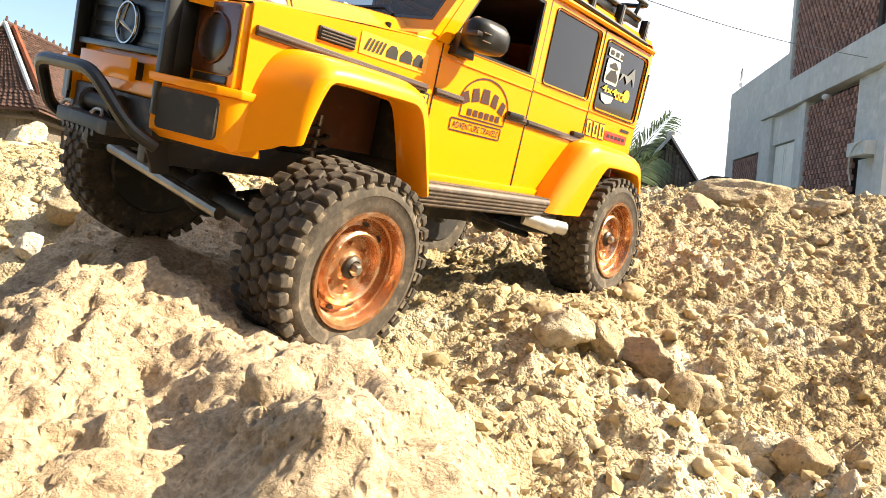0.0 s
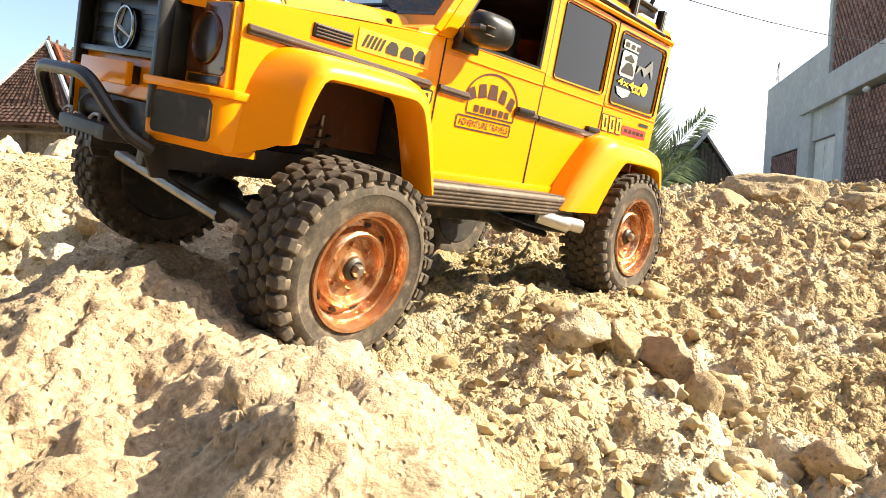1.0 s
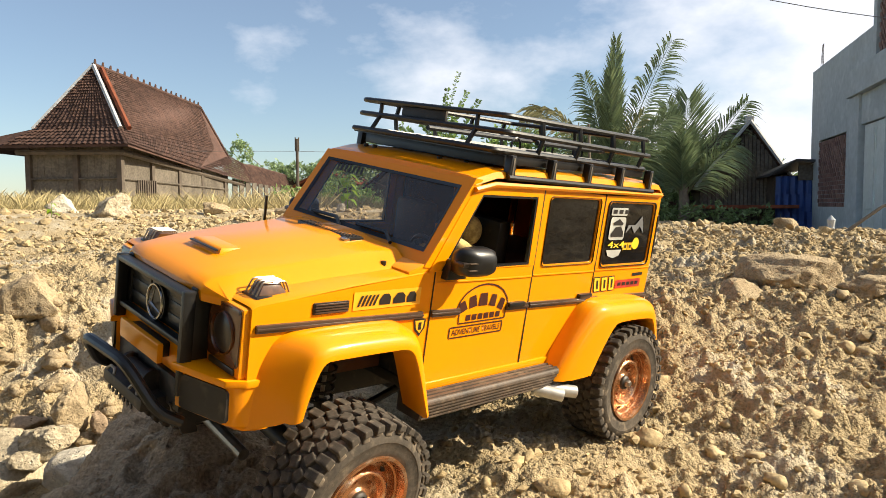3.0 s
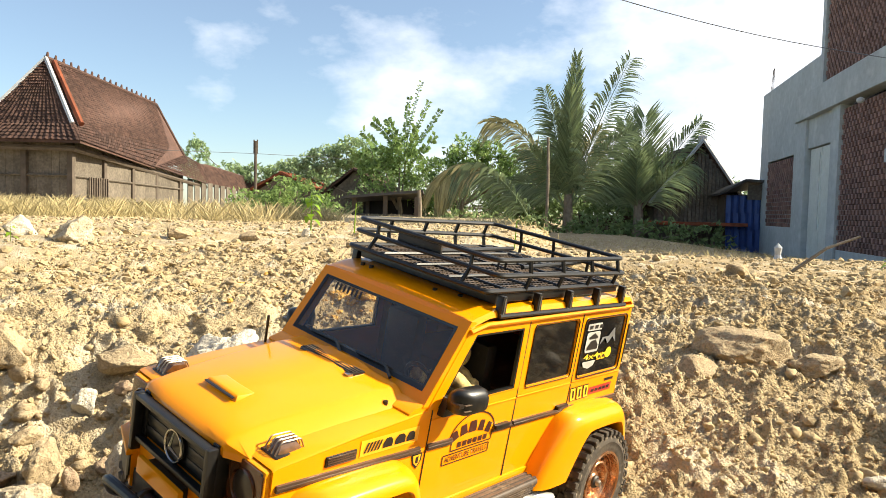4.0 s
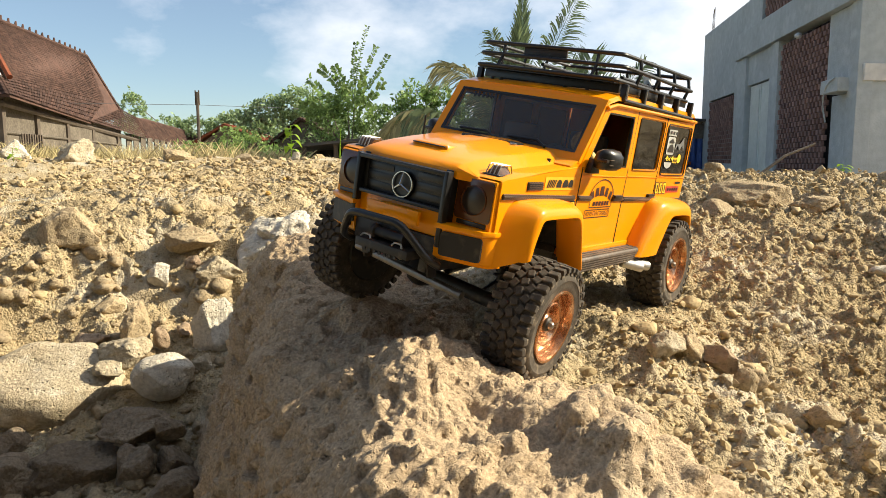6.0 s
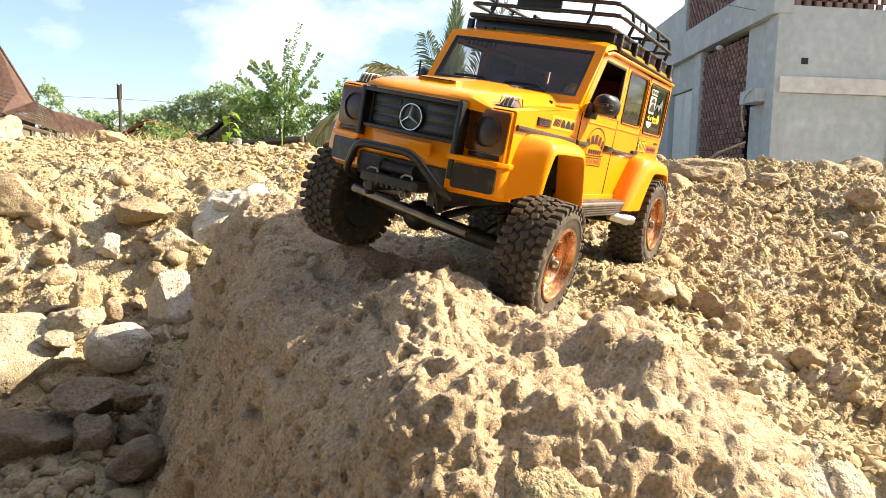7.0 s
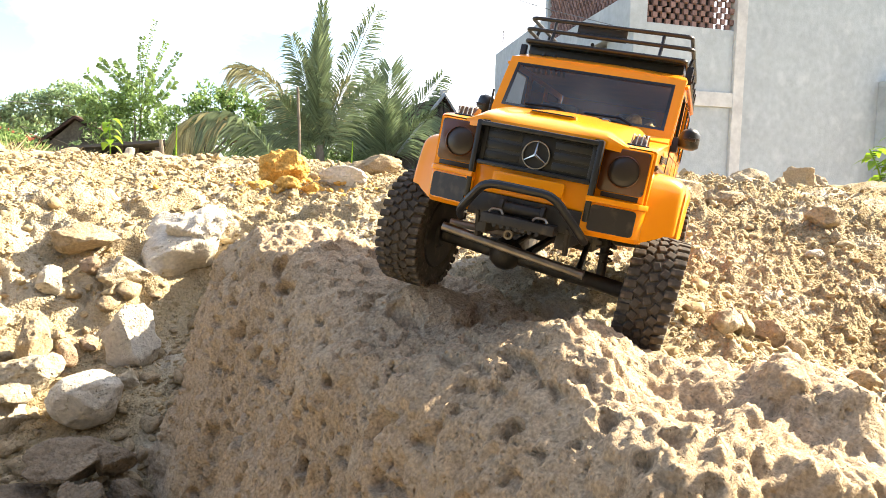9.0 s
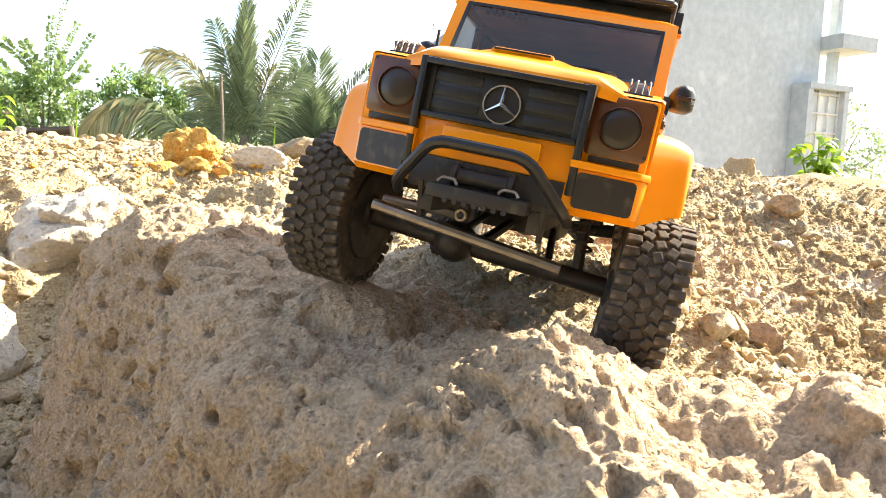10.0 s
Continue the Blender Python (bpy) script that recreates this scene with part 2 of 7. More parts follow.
M_EMBLEM = mat("dark_red_print", (0.06, 0.014, 0.007), 0.45, dark=(0.045, 0.011, 0.006), scale=90)
M_YELLOW = mat("yellow_print", (0.85, 0.62, 0.02), 0.45, dark=(0.75, 0.5, 0.02))
M_LIME = mat("bright_yellow_print", (0.86, 0.46, 0.012), 0.45, dark=(0.83, 0.37, 0.012))
M_RED = mat("red_print", (0.55, 0.05, 0.03), 0.45)
M_PALE = mat("white_print", (0.52, 0.52, 0.48), 0.5)
M_GREYPRINT = mat("grey_print", (0.20, 0.205, 0.21), 0.5)
M_CLOTH = mat("doll_cloth", (0.70, 0.54, 0.20), 0.9, dark=(0.38, 0.26, 0.10), scale=200, amount=0.3, bump=0.4, bump_scale=600)


def glass(name, tint, rough=0.02):
    m = bpy.data.materials.new(name)
    m.use_nodes = True
    n, l = m.node_tree.nodes, m.node_tree.links
    g, t, x, fr = n.new("ShaderNodeBsdfGlossy"), n.new("ShaderNodeBsdfTransparent"), n.new("ShaderNodeMixShader"), n.new("ShaderNodeFresnel")
    g.inputs["Roughness"].default_value = rough
    t.inputs[0].default_value = (*tint, 1)
    fr.inputs[0].default_value = 1.7
    l.new(fr.outputs[0], x.inputs[0])
    l.new(t.outputs[0], x.inputs[1])
    l.new(g.outputs[0], x.inputs[2])
    # a thin warm film: dust, with the brown reflection put into its colour
    d, mix = n.new("ShaderNodeBsdfDiffuse"), n.new("ShaderNodeMixShader")
    d.inputs[0].default_value = (0.5, 0.38, 0.28, 1)
    spots = n.new("ShaderNodeTexNoise")
    spots.inputs["Scale"].default_value = 60
    amount = n.new("ShaderNodeMapRange")
    amount.inputs["To Min"].default_value, amount.inputs["To Max"].default_value = 0.03, 0.09
    l.new(spots.outputs[0], amount.inputs["Value"])
    l.new(amount.outputs[0], mix.inputs[0])
    l.new(x.outputs[0], mix.inputs[1])
    l.new(d.outputs[0], mix.inputs[2])
    l.new(mix.outputs[0], n["Material Output"].inputs[0])
    return m


M_GLASS = glass("clear_glass", (0.62, 0.60, 0.57))


import itertools


# ---- mesh tools ----
def obj(name, bm, material, parent=None, label="", smooth=0.0):
    me = bpy.data.meshes.new(name)
    bmesh.ops.recalc_face_normals(bm, faces=bm.faces[:])
    bm.to_mesh(me)
    bm.free()
    for m in material if isinstance(material, (list, tuple)) else (material,):
        me.materials.append(m)
    if smooth:
        me.polygons.foreach_set("use_smooth", [True] * len(me.polygons))
        me.set_sharp_from_angle(angle=radians(smooth))
    ob = new(name, me)
    if parent:
        ob.parent = parent
    if label:
        tagged(ob, label)
    return ob


def part(name, bm, material, parent, label="", smooth=35.0):
    return obj(name, bm, material, parent, label, smooth)


def thing(name, label, category, m=None, group="", kind=""):
    ob = tagged(new(name), label, category, group, kind)
    ob.empty_display_size = 0.02
    if m is not None:
        ob.matrix_world = m
    return ob


def box(x0, x1, y0, y1, z0, z1, bevel=0.0, bm=None, seg=2, taper=None):
    """A box; taper: how much the top shrinks in x and y."""
    bm = bm or bmesh.new()
    tx, ty = taper or (0, 0)
    v = [bm.verts.new(p) for p in ((x0, y0, z0), (x1, y0, z0), (x1, y1, z0), (x0, y1, z0),
                                   (x0 + tx, y0 + ty, z1), (x1 - tx, y0 + ty, z1), (x1 - tx, y1 - ty, z1), (x0 + tx, y1 - ty, z1))]
    fs = [bm.faces.new([v[i] for i in q]) for q in ((3, 2, 1, 0), (4, 5, 6, 7), (0, 1, 5, 4), (1, 2, 6, 5), (2, 3, 7, 6), (3, 0, 4, 7))]
    if bevel:
        bmesh.ops.bevel(bm, geom=list({e for f in fs for e in f.edges}), offset=bevel, segments=seg, profile=0.6, affect="EDGES")
    return bm


def prism(profile, y0, y1, bevel=0.0, bm=None, axis="y", seg=2):
    """A flat outline, of (x, z) for axis y, (y, z) for axis x, (x, y) for axis z, given depth."""
    bm = bm or bmesh.new()
    put = {"y": lambda a, b, c: (a, c, b), "x": lambda a, b, c: (c, a, b), "z": lambda a, b, c: (a, b, c)}[axis]
    lo, hi = [bm.verts.new(put(a, b, y0)) for a, b in profile], [bm.verts.new(put(a, b, y1)) for a, b in profile]
    fs = [bm.faces.new(lo), bm.faces.new(hi[::-1])]
    k = len(profile)
    fs += [bm.faces.new((lo[i], hi[i], hi[(i + 1) % k], lo[(i + 1) % k])) for i in range(k)]
    if bevel:
        bmesh.ops.bevel(bm, geom=list({e for f in fs for e in f.edges}), offset=bevel, segments=seg, profile=0.6, affect="EDGES")
    return bm


def tube(points, r, sides=8, closed=False, bm=None, r_end=None, round_by=0.0):
    """A round bar along points, with its corners rounded."""
    bm = bm or bmesh.new()
    pts = [Vector(p) for p in points]
    if round_by:
        out = []
        k = len(pts)
        for i, p in enumerate(pts):
            if not closed and i in (0, k - 1):
                out.append(p)
                continue
            a, b = pts[i - 1] - p, pts[(i + 1) % k] - p
            ra, rb = min(round_by, a.length * 0.45), min(round_by, b.length * 0.45)
            pa, pb = p + a.normalized() * ra, p + b.normalized() * rb
            out += [(1 - s) ** 2 * pa + 2 * s * (1 - s) * p + s * s * pb for s in (0, 0.25, 0.5, 0.75, 1)]
        pts = out
    k = len(pts)
    rings, up = [], None
    for i, p in enumerate(pts):
        a = pts[i - 1] if (i or closed) else p
        b = pts[(i + 1) % k] if (i < k - 1 or closed) else p
        d = (b - a).normalized()
        if up is None:
            up = Vector((0, 0, 1)) if abs(d.z) < 0.9 else Vector((1, 0, 0))
        s = d.cross(up).normalized()
        up = s.cross(d)
        rr = r if r_end is None else r + (r_end - r) * i / max(1, k - 1)
        rings.append([bm.verts.new(p + rr * (math.cos(t) * s + math.sin(t) * up)) for t in [2 * math.pi * j / sides for j in range(sides)]])
    for i in range(k if closed else k - 1):
        a, b = rings[i], rings[(i + 1) % k]
        for j in range(sides):
            bm.faces.new((a[j], a[(j + 1) % sides], b[(j + 1) % sides], b[j]))
    if not closed:
        bm.faces.new(rings[0][::-1])
        bm.faces.new(rings[-1])
    return bm


def lathe(profile, sides=48, bm=None, axis="y", at=(0, 0, 0)):
    """A turned shape: profile of (radius, place along the axis)."""
    bm = bm or bmesh.new()
    at = Vector(at)
    rings = []
    for r, h in profile:
        ring = []
        for j in range(sides if r > 1e-6 else 1):
            t = 2 * math.pi * j / sides
            c, s = r * math.cos(t), r * math.sin(t)
            ring.append(bm.verts.new(at + Vector({"y": (c, h, s), "z": (c, s, h), "x": (h, c, s)}[axis])))
        rings.append(ring)
    for a, b in zip(rings, rings[1:]):
        for j in range(sides):
            q = [a[j % len(a)], a[(j + 1) % len(a)], b[(j + 1) % len(b)], b[j % len(b)]]
            q = [v for i, v in enumerate(q) if v not in q[:i]]
            if len(q) > 2:
                bm.faces.new(q)
    return bm


def loft(rings, closed=False, bm=None):
    bm = bm or bmesh.new()
    vs = [[bm.verts.new(p) for p in ring] for ring in rings]
    for a, b in zip(vs, vs[1:]):
        k = len(a)
        for j in range(k if closed else k - 1):
            bm.faces.new((a[j], a[(j + 1) % k], b[(j + 1) % k], b[j]))
    return bm


def ball(r, scale=(1, 1, 1), at=(0, 0, 0), sub=2, bm=None):
    bm = bm or bmesh.new()
    vs = bmesh.ops.create_icosphere(bm, subdivisions=sub, radius=r)["verts"]
    for v in vs:
        v.co = Vector((v.co.x * scale[0] + at[0], v.co.y * scale[1] + at[1], v.co.z * scale[2] + at[2]))
    return bm


# ---- noise on arrays ----
def lattice(i, j, k, seed):
    h = (i * 374761393 + j * 668265263 + k * 2147483647 + seed * 1274126177) & 0xFFFFFFFF
    h = ((h ^ (h >> 13)) * 1274126177) & 0xFFFFFFFF
    h = ((h ^ (h >> 16)) * 2246822519) & 0xFFFFFFFF
    return ((h ^ (h >> 15)) & 0xFFFF) / 32767.5 - 1.0


def vnoise(x, y, z, seed=0):
    i, j, k = (np.floor(a).astype(np.int64) for a in (x, y, z))
    u, v, w = x - i, y - j, z - k
    u, v, w = (a * a * a * (a * (a * 6 - 15) + 10) for a in (u, v, w))
    c = [[[lattice(i + a, j + b, k + d, seed) for d in (0, 1)] for b in (0, 1)] for a in (0, 1)]
    mixed = 0
    for a in (0, 1):
        for b in (0, 1):
            for d in (0, 1):
                mixed = mixed + c[a][b][d] * (u if a else 1 - u) * (v if b else 1 - v) * (w if d else 1 - w)
    return mixed


def fbm(x, y, z, octaves=4, gain=0.5, seed=0, billow=False):
    total, amp, f = 0, 1.0, 1.0
    for o in range(octaves):
        n = vnoise(x * f + 17.3 * o, y * f - 9.1 * o, z * f + 4.7 * o, seed + o)
        total = total + amp * (2.6 * np.abs(n) - 0.8 if billow else n)
        amp, f = amp * gain, f * 2.03
    return total


def cells(x, y, seed):
    """Cells with a jittered middle: the way from the middle, the gap to the border, and three random numbers for each cell."""
    i, j = np.floor(x).astype(np.int64), np.floor(y).astype(np.int64)
    best = np.full(x.shape, 9.0)
    second = np.full(x.shape, 9.0)
    keep = [np.zeros(x.shape) for _ in range(4)]
    for a in (-1, 0, 1):
        for b in (-1, 0, 1):
            ci, cj = i + a, j + b
            dx = x - ci - 0.5 - 0.42 * lattice(ci, cj, 0 * ci, seed)
            dy = y - cj - 0.5 - 0.42 * lattice(ci, cj, 0 * ci + 1, seed)
            d = np.hypot(dx, dy)
            nearer = d < best
            second = np.where(nearer, best, np.minimum(second, d))
            best = np.where(nearer, d, best)
            for k, v in enumerate((dx, dy, ci, cj)):
                keep[k] = np.where(nearer, v, keep[k])
    ci, cj = keep[2].astype(np.int64), keep[3].astype(np.int64)
    r = [lattice(ci, cj, 0 * ci + k, seed) for k in (2, 3, 4)]
    return keep[0], keep[1], second - best, r


def crumble(x, y, scale, seed, share):
    """Angular clods, each a tilted facet; share: how many of the cells stand out."""
    wx = x * scale + 0.28 * vnoise(x * scale * 1.7, y * scale * 1.7, 0 * x, seed + 3)
    wy = y * scale + 0.28 * vnoise(x * scale * 1.7, y * scale * 1.7, 0 * x + 5, seed + 4)
    dx, dy, gap, r = cells(wx, wy, seed)
    out = step(1 - 2 * share, 1.3 - 2 * share, r[0])
    return out * step(0.0, 0.22, gap) * (0.55 + 0.35 * r[1] + 0.9 * r[2] * dx + 0.9 * r[1] * dy)


def step(a, b, v):
    s = np.clip((v - a) / (b - a), 0, 1)
    return s * s * (3 - 2 * s)


def mesh_from(name, verts, faces, material, smooth=False, parent=None):
    me = bpy.data.meshes.new(name)
    verts, faces = np.asarray(verts, np.float32), np.asarray(faces, np.int32)
    k = faces.shape[1]
    me.vertices.add(len(verts))
    me.vertices.foreach_set("co", verts.ravel())
    me.loops.add(faces.size)
    me.loops.foreach_set("vertex_index", faces.ravel())
    me.polygons.add(len(faces))
    me.polygons.foreach_set("loop_start", np.arange(0, faces.size, k, dtype=np.int32))
    me.update(calc_edges=True)
    me.polygons.foreach_set("use_smooth", [smooth] * len(faces))
    me.materials.append(material)
    ob = new(name, me)
    if parent:
        ob.parent = parent
    return ob


def grid_faces(nx, ny):
    i = (np.arange(ny - 1)[:, None] * nx + np.arange(nx - 1)[None, :]).ravel()
    return np.stack([i, i + 1, i + nx + 1, i + nx], 1)


# ---- ground ----
def ground_base(x, y):
    """The lie of the land: a bank that climbs behind the car, a pit on the west side, level land beyond."""
    east = np.interp(y, [-0.6, 0.0, 0.12, 0.2, 0.42, 0.6, 0.78, 0.95, 1.15, 1.6, 2.4, 4, 9], [-0.25, -0.06, 0.025, 0.045, 0.064, 0.097, 0.146, 0.190, 0.222, 0.240, 0.240, 0.228, -0.1])
    # the west bank runs askew, its face turned a little to the east
    u = y - 0.45 * (np.clip(x, -2.2, -0.45) + 0.75)
    west = np.interp(u, [0, 0.8, 1.2, 1.4, 1.8, 2.4, 3.3, 6, 12], [0.09, 0.12, 0.15, 0.19, 0.235, 0.295, 0.305, 0.3, 0.25])
    side = step(-0.35, 0.15, x - 0.15 * np.clip(y - 1.5, 0, 6))
    high = west + (east - west) * side
    high = high + 0.029 * np.exp(-((x - 0.05) / 0.11) ** 2 - ((y - 0.50) / 0.09) ** 2) - 0.012 * np.exp(-((x + 0.02) / 0.10) ** 2 - ((y - 0.74) / 0.10) ** 2)
    high = high - 0.05 * step(0.7, 1.9, x) * step(1.2, 1.8, y) * step(6.0, 3.0, y)
    high = high - 0.034 * step(0.12, 0.19, x) * step(0.60, 0.42, y) * step(0.14, 0.26, y)
    floor_z = np.interp(y, [0.2, 0.60, 0.75, 0.9, 1.02], [-0.22, -0.205, -0.165, -0.105, -0.06])
    edge = np.interp(y, [0.0, 0.62, 0.80, 1.0], [-0.12, -0.20, -0.28, -0.34])
    pit = step(1.24, 0.965, u + 0.025 * np.sin(9 * x)) * step(0.0, -0.15, x - edge) * step(-1.7, -0.8, y) * step(-4.5, -2.5, x)
    z = high + (floor_z - high) * pit
    far = -0.5 * step(3.0, 9.0, x) * step(3.5, 9.0, y) + 0.0
    return z + far


def ground_height(x, y):
    z = ground_base(x, y)
    away = np.hypot(x, y - 0.9)
    near, close = np.exp(-np.clip(away - 2.2, 0, None) / 1.2), np.exp(-np.clip(away - 1.5, 0, None) / 0.5)
    up = 0.9 * z
    rough = 0.015 * fbm(x * 4.2, y * 4.2, up * 4.2, 3, 0.5, 3) + 0.006 * fbm(x * 17, y * 17, up * 17 + 2, 3, 0.55, 11)
    along = y + up
    # the face of the pit is broken and blocky
    u = y - 0.45 * (np.clip(x, -2.2, -0.45) + 0.75)
    face = step(0.94, 1.05, u) * step(1.75, 1.35, u) * step(0.1, -0.25, x)
    rough = rough + face * (0.024 * crumble(x, along, 9, 41, 0.6) + 0.010 * crumble(x, along, 19, 42, 0.5) + 0.014 * fbm(x * 11, y * 11, up * 11, 3, 0.55, 44))
    east, west = step(0.0, 0.25, x), step(-0.25, -0.5, x)
    clods = (0.012 + 0.006 * west) * crumble(x, along, 21, 31, 0.22) + (0.0085 + 0.0030 * east - 0.0035 * west) * crumble(x, along, 46, 32, 0.40 + 0.15 * east) + (0.0044 + 0.0022 * east) * crumble(x, along, 95, 33, 0.60) + 0.0020 * fbm(x * 120, y * 120, up * 120, 3, 0.75, 24)
    calm = 1 - 0.3 * np.exp(-((x - 0.02) / 0.16) ** 2 - ((y - 0.56) / 0.17) ** 2)
    return z + (rough * near + clods * close) * calm


def ground_axis(lo, hi, fine, coarse, a, b):
    """Places along one axis, close together between a and b and ever wider apart outside."""
    out = [a]
    while out[-1] < b:
        out.append(out[-1] + fine)
    gap = fine
    while out[-1] < hi:
        gap = min(gap * 1.08, coarse)
        out.append(out[-1] + gap)
    gap, left = fine, [a]
    while left[-1] > lo:
        gap = min(gap * 1.08, coarse)
        left.append(left[-1] - gap)
    return np.array(left[:0:-1] + out)


gx, gy = ground_axis(-900, 900, 0.0032, 60, -0.95, 0.80), ground_axis(-400, 1500, 0.0032, 60, 0.16, 1.42)
GX, GY = np.meshgrid(gx, gy)
GX, GY = GX.ravel(), GY.ravel()
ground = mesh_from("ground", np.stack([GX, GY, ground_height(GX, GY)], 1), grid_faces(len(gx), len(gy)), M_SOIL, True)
tagged(ground, "dry crumbly tan earth with gravel, a bank and a pit", "ground", kind="structure")

# an unseen plain wall, added to keep low southern sky light off the car
M_BLOCK_WALL = mat("block_wall_plaster", (0.27, 0.225, 0.17), 0.9, dark=(0.17, 0.14, 0.105), scale=1.4, amount=0.8, bump=0.5, bump_scale=30, fine=(9, 0.25), spec=0.2)
wall_south = obj("wall_south", box(-7.0, 5.0, -2.7, -2.5, -0.8, 2.1, 0.02), M_BLOCK_WALL)
tagged(wall_south, "unseen plain wall added to block low sky light", "wall", kind="structure")


def height_at(x, y):
    return float(ground_height(np.array([x]), np.array([y]))[0])


# ---- the rock that the car climbs ----
def rock_base(x, y):
    """A long lump with a dome at its back, a steep west face and a sunny shoulder that falls towards the front."""
    top = np.interp(y, [-0.25, -0.05, 0.05, 0.12, 0.17, 0.23, 0.355, 0.45, 0.556, 0.65, 0.80, 0.92, 1.04], [-0.16, -0.05, 0.018, 0.072, 0.100, 0.114, 0.136, 0.134, 0.128, 0.124, 0.112, 0.07, -0.02])
    top = top + 0.068 * np.exp(-((x + 0.34) / 0.13) ** 2 - ((y - 0.77) / 0.13) ** 2)
    top = top - 0.30 * np.clip(-0.18 - x, 0, 0.2) * step(0.62, 0.42, y)
    # a hump before the wheels and the hollow behind it
    top = top + 0.022 * np.exp(-((x + 0.165) / 0.055) ** 2 - ((y - 0.285) / 0.045) ** 2) - 0.022 * np.exp(-((x + 0.15) / 0.05) ** 2 - ((y - 0.405) / 0.05) ** 2)
    top = top - 0.38 * np.clip(-0.20 - x, 0, 0.2) * step(0.36, 0.20, y) + 0.014 * np.exp(-((y - 0.13) / 0.05) ** 2)
    top = top + 0.018 * np.exp(-((x + 0.28) / 0.07) ** 2 - ((y - 0.52) / 0.09) ** 2)
    top = top - 0.055 * step(-0.16, -0.01, x) * step(0.22, 0.37, y)
    # the brow over the south-west face
    brow = -0.861 * (x + 0.305) - 0.508 * (y - 0.317)
    top = top - 0.85 * np.clip(brow + 0.006, 0, 0.12) * step(0.44, 0.33, y) * step(-0.185, -0.225, x)
    block = np.hypot((x + 0.030) / 0.050, (y - 0.185) / 0.042) + 0.10 * np.sin(40 * x + 25 * y)
    top = top + 0.017 * step(1.15, 0.70, block) - 0.014 * np.exp(-((x + 0.085) / 0.035) ** 2 - ((y - 0.135) / 0.035) ** 2)
    top = top - 0.014 * np.exp(-((x - 0.05) / 0.03) ** 2 - ((y - 0.10) / 0.05) ** 2)
    edge = np.interp(y, [-0.2, 0.1, 0.25, 0.375, 0.58, 0.66, 0.73, 0.80, 0.90, 1.0], [-0.28, -0.290, -0.315, -0.350, -0.394, -0.406, -0.428, -0.446, -0.440, -0.39])
    edge = edge + 0.012 * np.sin(23 * y) + 0.008 * np.sin(51 * y + 1)
    fall = step(0.0, 1.0, (edge + 0.05 - x) / 0.175)
    right = step(-0.03, 0.13, x - 0.15 * (0.2 - y))
    return top - 0.34 * fall - 0.12 * right - 0.05 * step(0.90, 1.02, y) - 0.12 * step(-0.16, -0.02, x) * step(0.55, 0.75, y)


def build_rock():
    """A sheet of rows evenly spaced along the rock's own profile, pushed out along its normals."""
    ry, cols = np.arange(-0.24, 1.03, 0.0023), 580
    P = np.zeros((len(ry), cols, 3))
    fine_x = np.linspace(-0.64, 0.18, 1200)
    for r, y in enumerate(ry):
        z = rock_base(fine_x, np.full_like(fine_x, y))
        run = np.concatenate([[0], np.cumsum(np.hypot(np.diff(fine_x), np.diff(z)))])
        x = np.interp(np.linspace(0, run[-1], cols), run, fine_x)
        P[r] = np.stack([x, np.full(cols, y), np.interp(x, fine_x, z)], 1)
    n = np.cross(np.gradient(P, axis=1), np.gradient(P, axis=0))
    n /= np.linalg.norm(n, axis=2)[..., None]
    P, n = P.reshape(-1, 3), n.reshape(-1, 3)
    X, Y, Z = P.T
    push = 0.009 * fbm(X * 8, Y * 8, Z * 8, 2, 0.5, 41)
    east = step(-0.24, -0.10, X) * step(0.42, 0.25, Y)
    push += (0.0040 + 0.0016 * east) * fbm(X * 23, Y * 23, Z * 16, 3, 0.5, 52) - (1 - east) * 0.0014 * fbm(X * 46, Y * 46, Z * 30, 3, 0.6, 57, True)
    push += 0.0024 * fbm(X * 90, Y * 90, Z * 90, 3, 0.8, 63)
    push += 0.0013 * fbm(X * 260, Y * 260, Z * 260, 1, 0.8, 66)
    many = 0.06 * vnoise(X * 9, Y * 9, Z * 9, 70)
    # crumbly lumps on the sunny shoulder
    push -= (1 - 0.55 * east) * 0.0065 * step(0.50, 0.58, vnoise(X * 100, Y * 100, Z * 100, 77) + many) + (1 - 0.8 * east) * 0.013 * step(0.60, 0.67, vnoise(X * 41, Y * 41, Z * 41, 78) + many)
    broken = step(-0.15, 0.45, vnoise(X * 7, Y * 7, Z * 7, 91))
    push += east * (0.013 * fbm(X * 10, Y * 10, Z * 10, 3, 0.5, 99) - 0.003 * step(0.25, 0.6, vnoise(X * 27, Y * 27, Z * 27, 96)) + 0.011 * crumble(X, Y + Z, 19, 101, 0.45))
    push += east * broken * (0.0064 * crumble(X, Y + Z, 44, 97, 0.55) + 0.0026 * crumble(X, Y + Z, 95, 98, 0.6) + 0.0014 * fbm(X * 150, Y * 150, Z * 150, 2, 0.8, 94))
    P = P + n * push[:, None]
    for wx, wy, wz in ((-0.073, 0.363, 0.093), (-0.234, 0.489, 0.1475)):
        near = np.exp(-(((P[:, 0] - wx) ** 2 + (P[:, 1] - wy) ** 2) / 0.040 ** 2))
        P[:, 2] += (wz - P[:, 2]) * near
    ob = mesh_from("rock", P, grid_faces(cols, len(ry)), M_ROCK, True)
    return tagged(ob, "large pitted brown crumbly rock under the model car", "rock")


rock = build_rock()


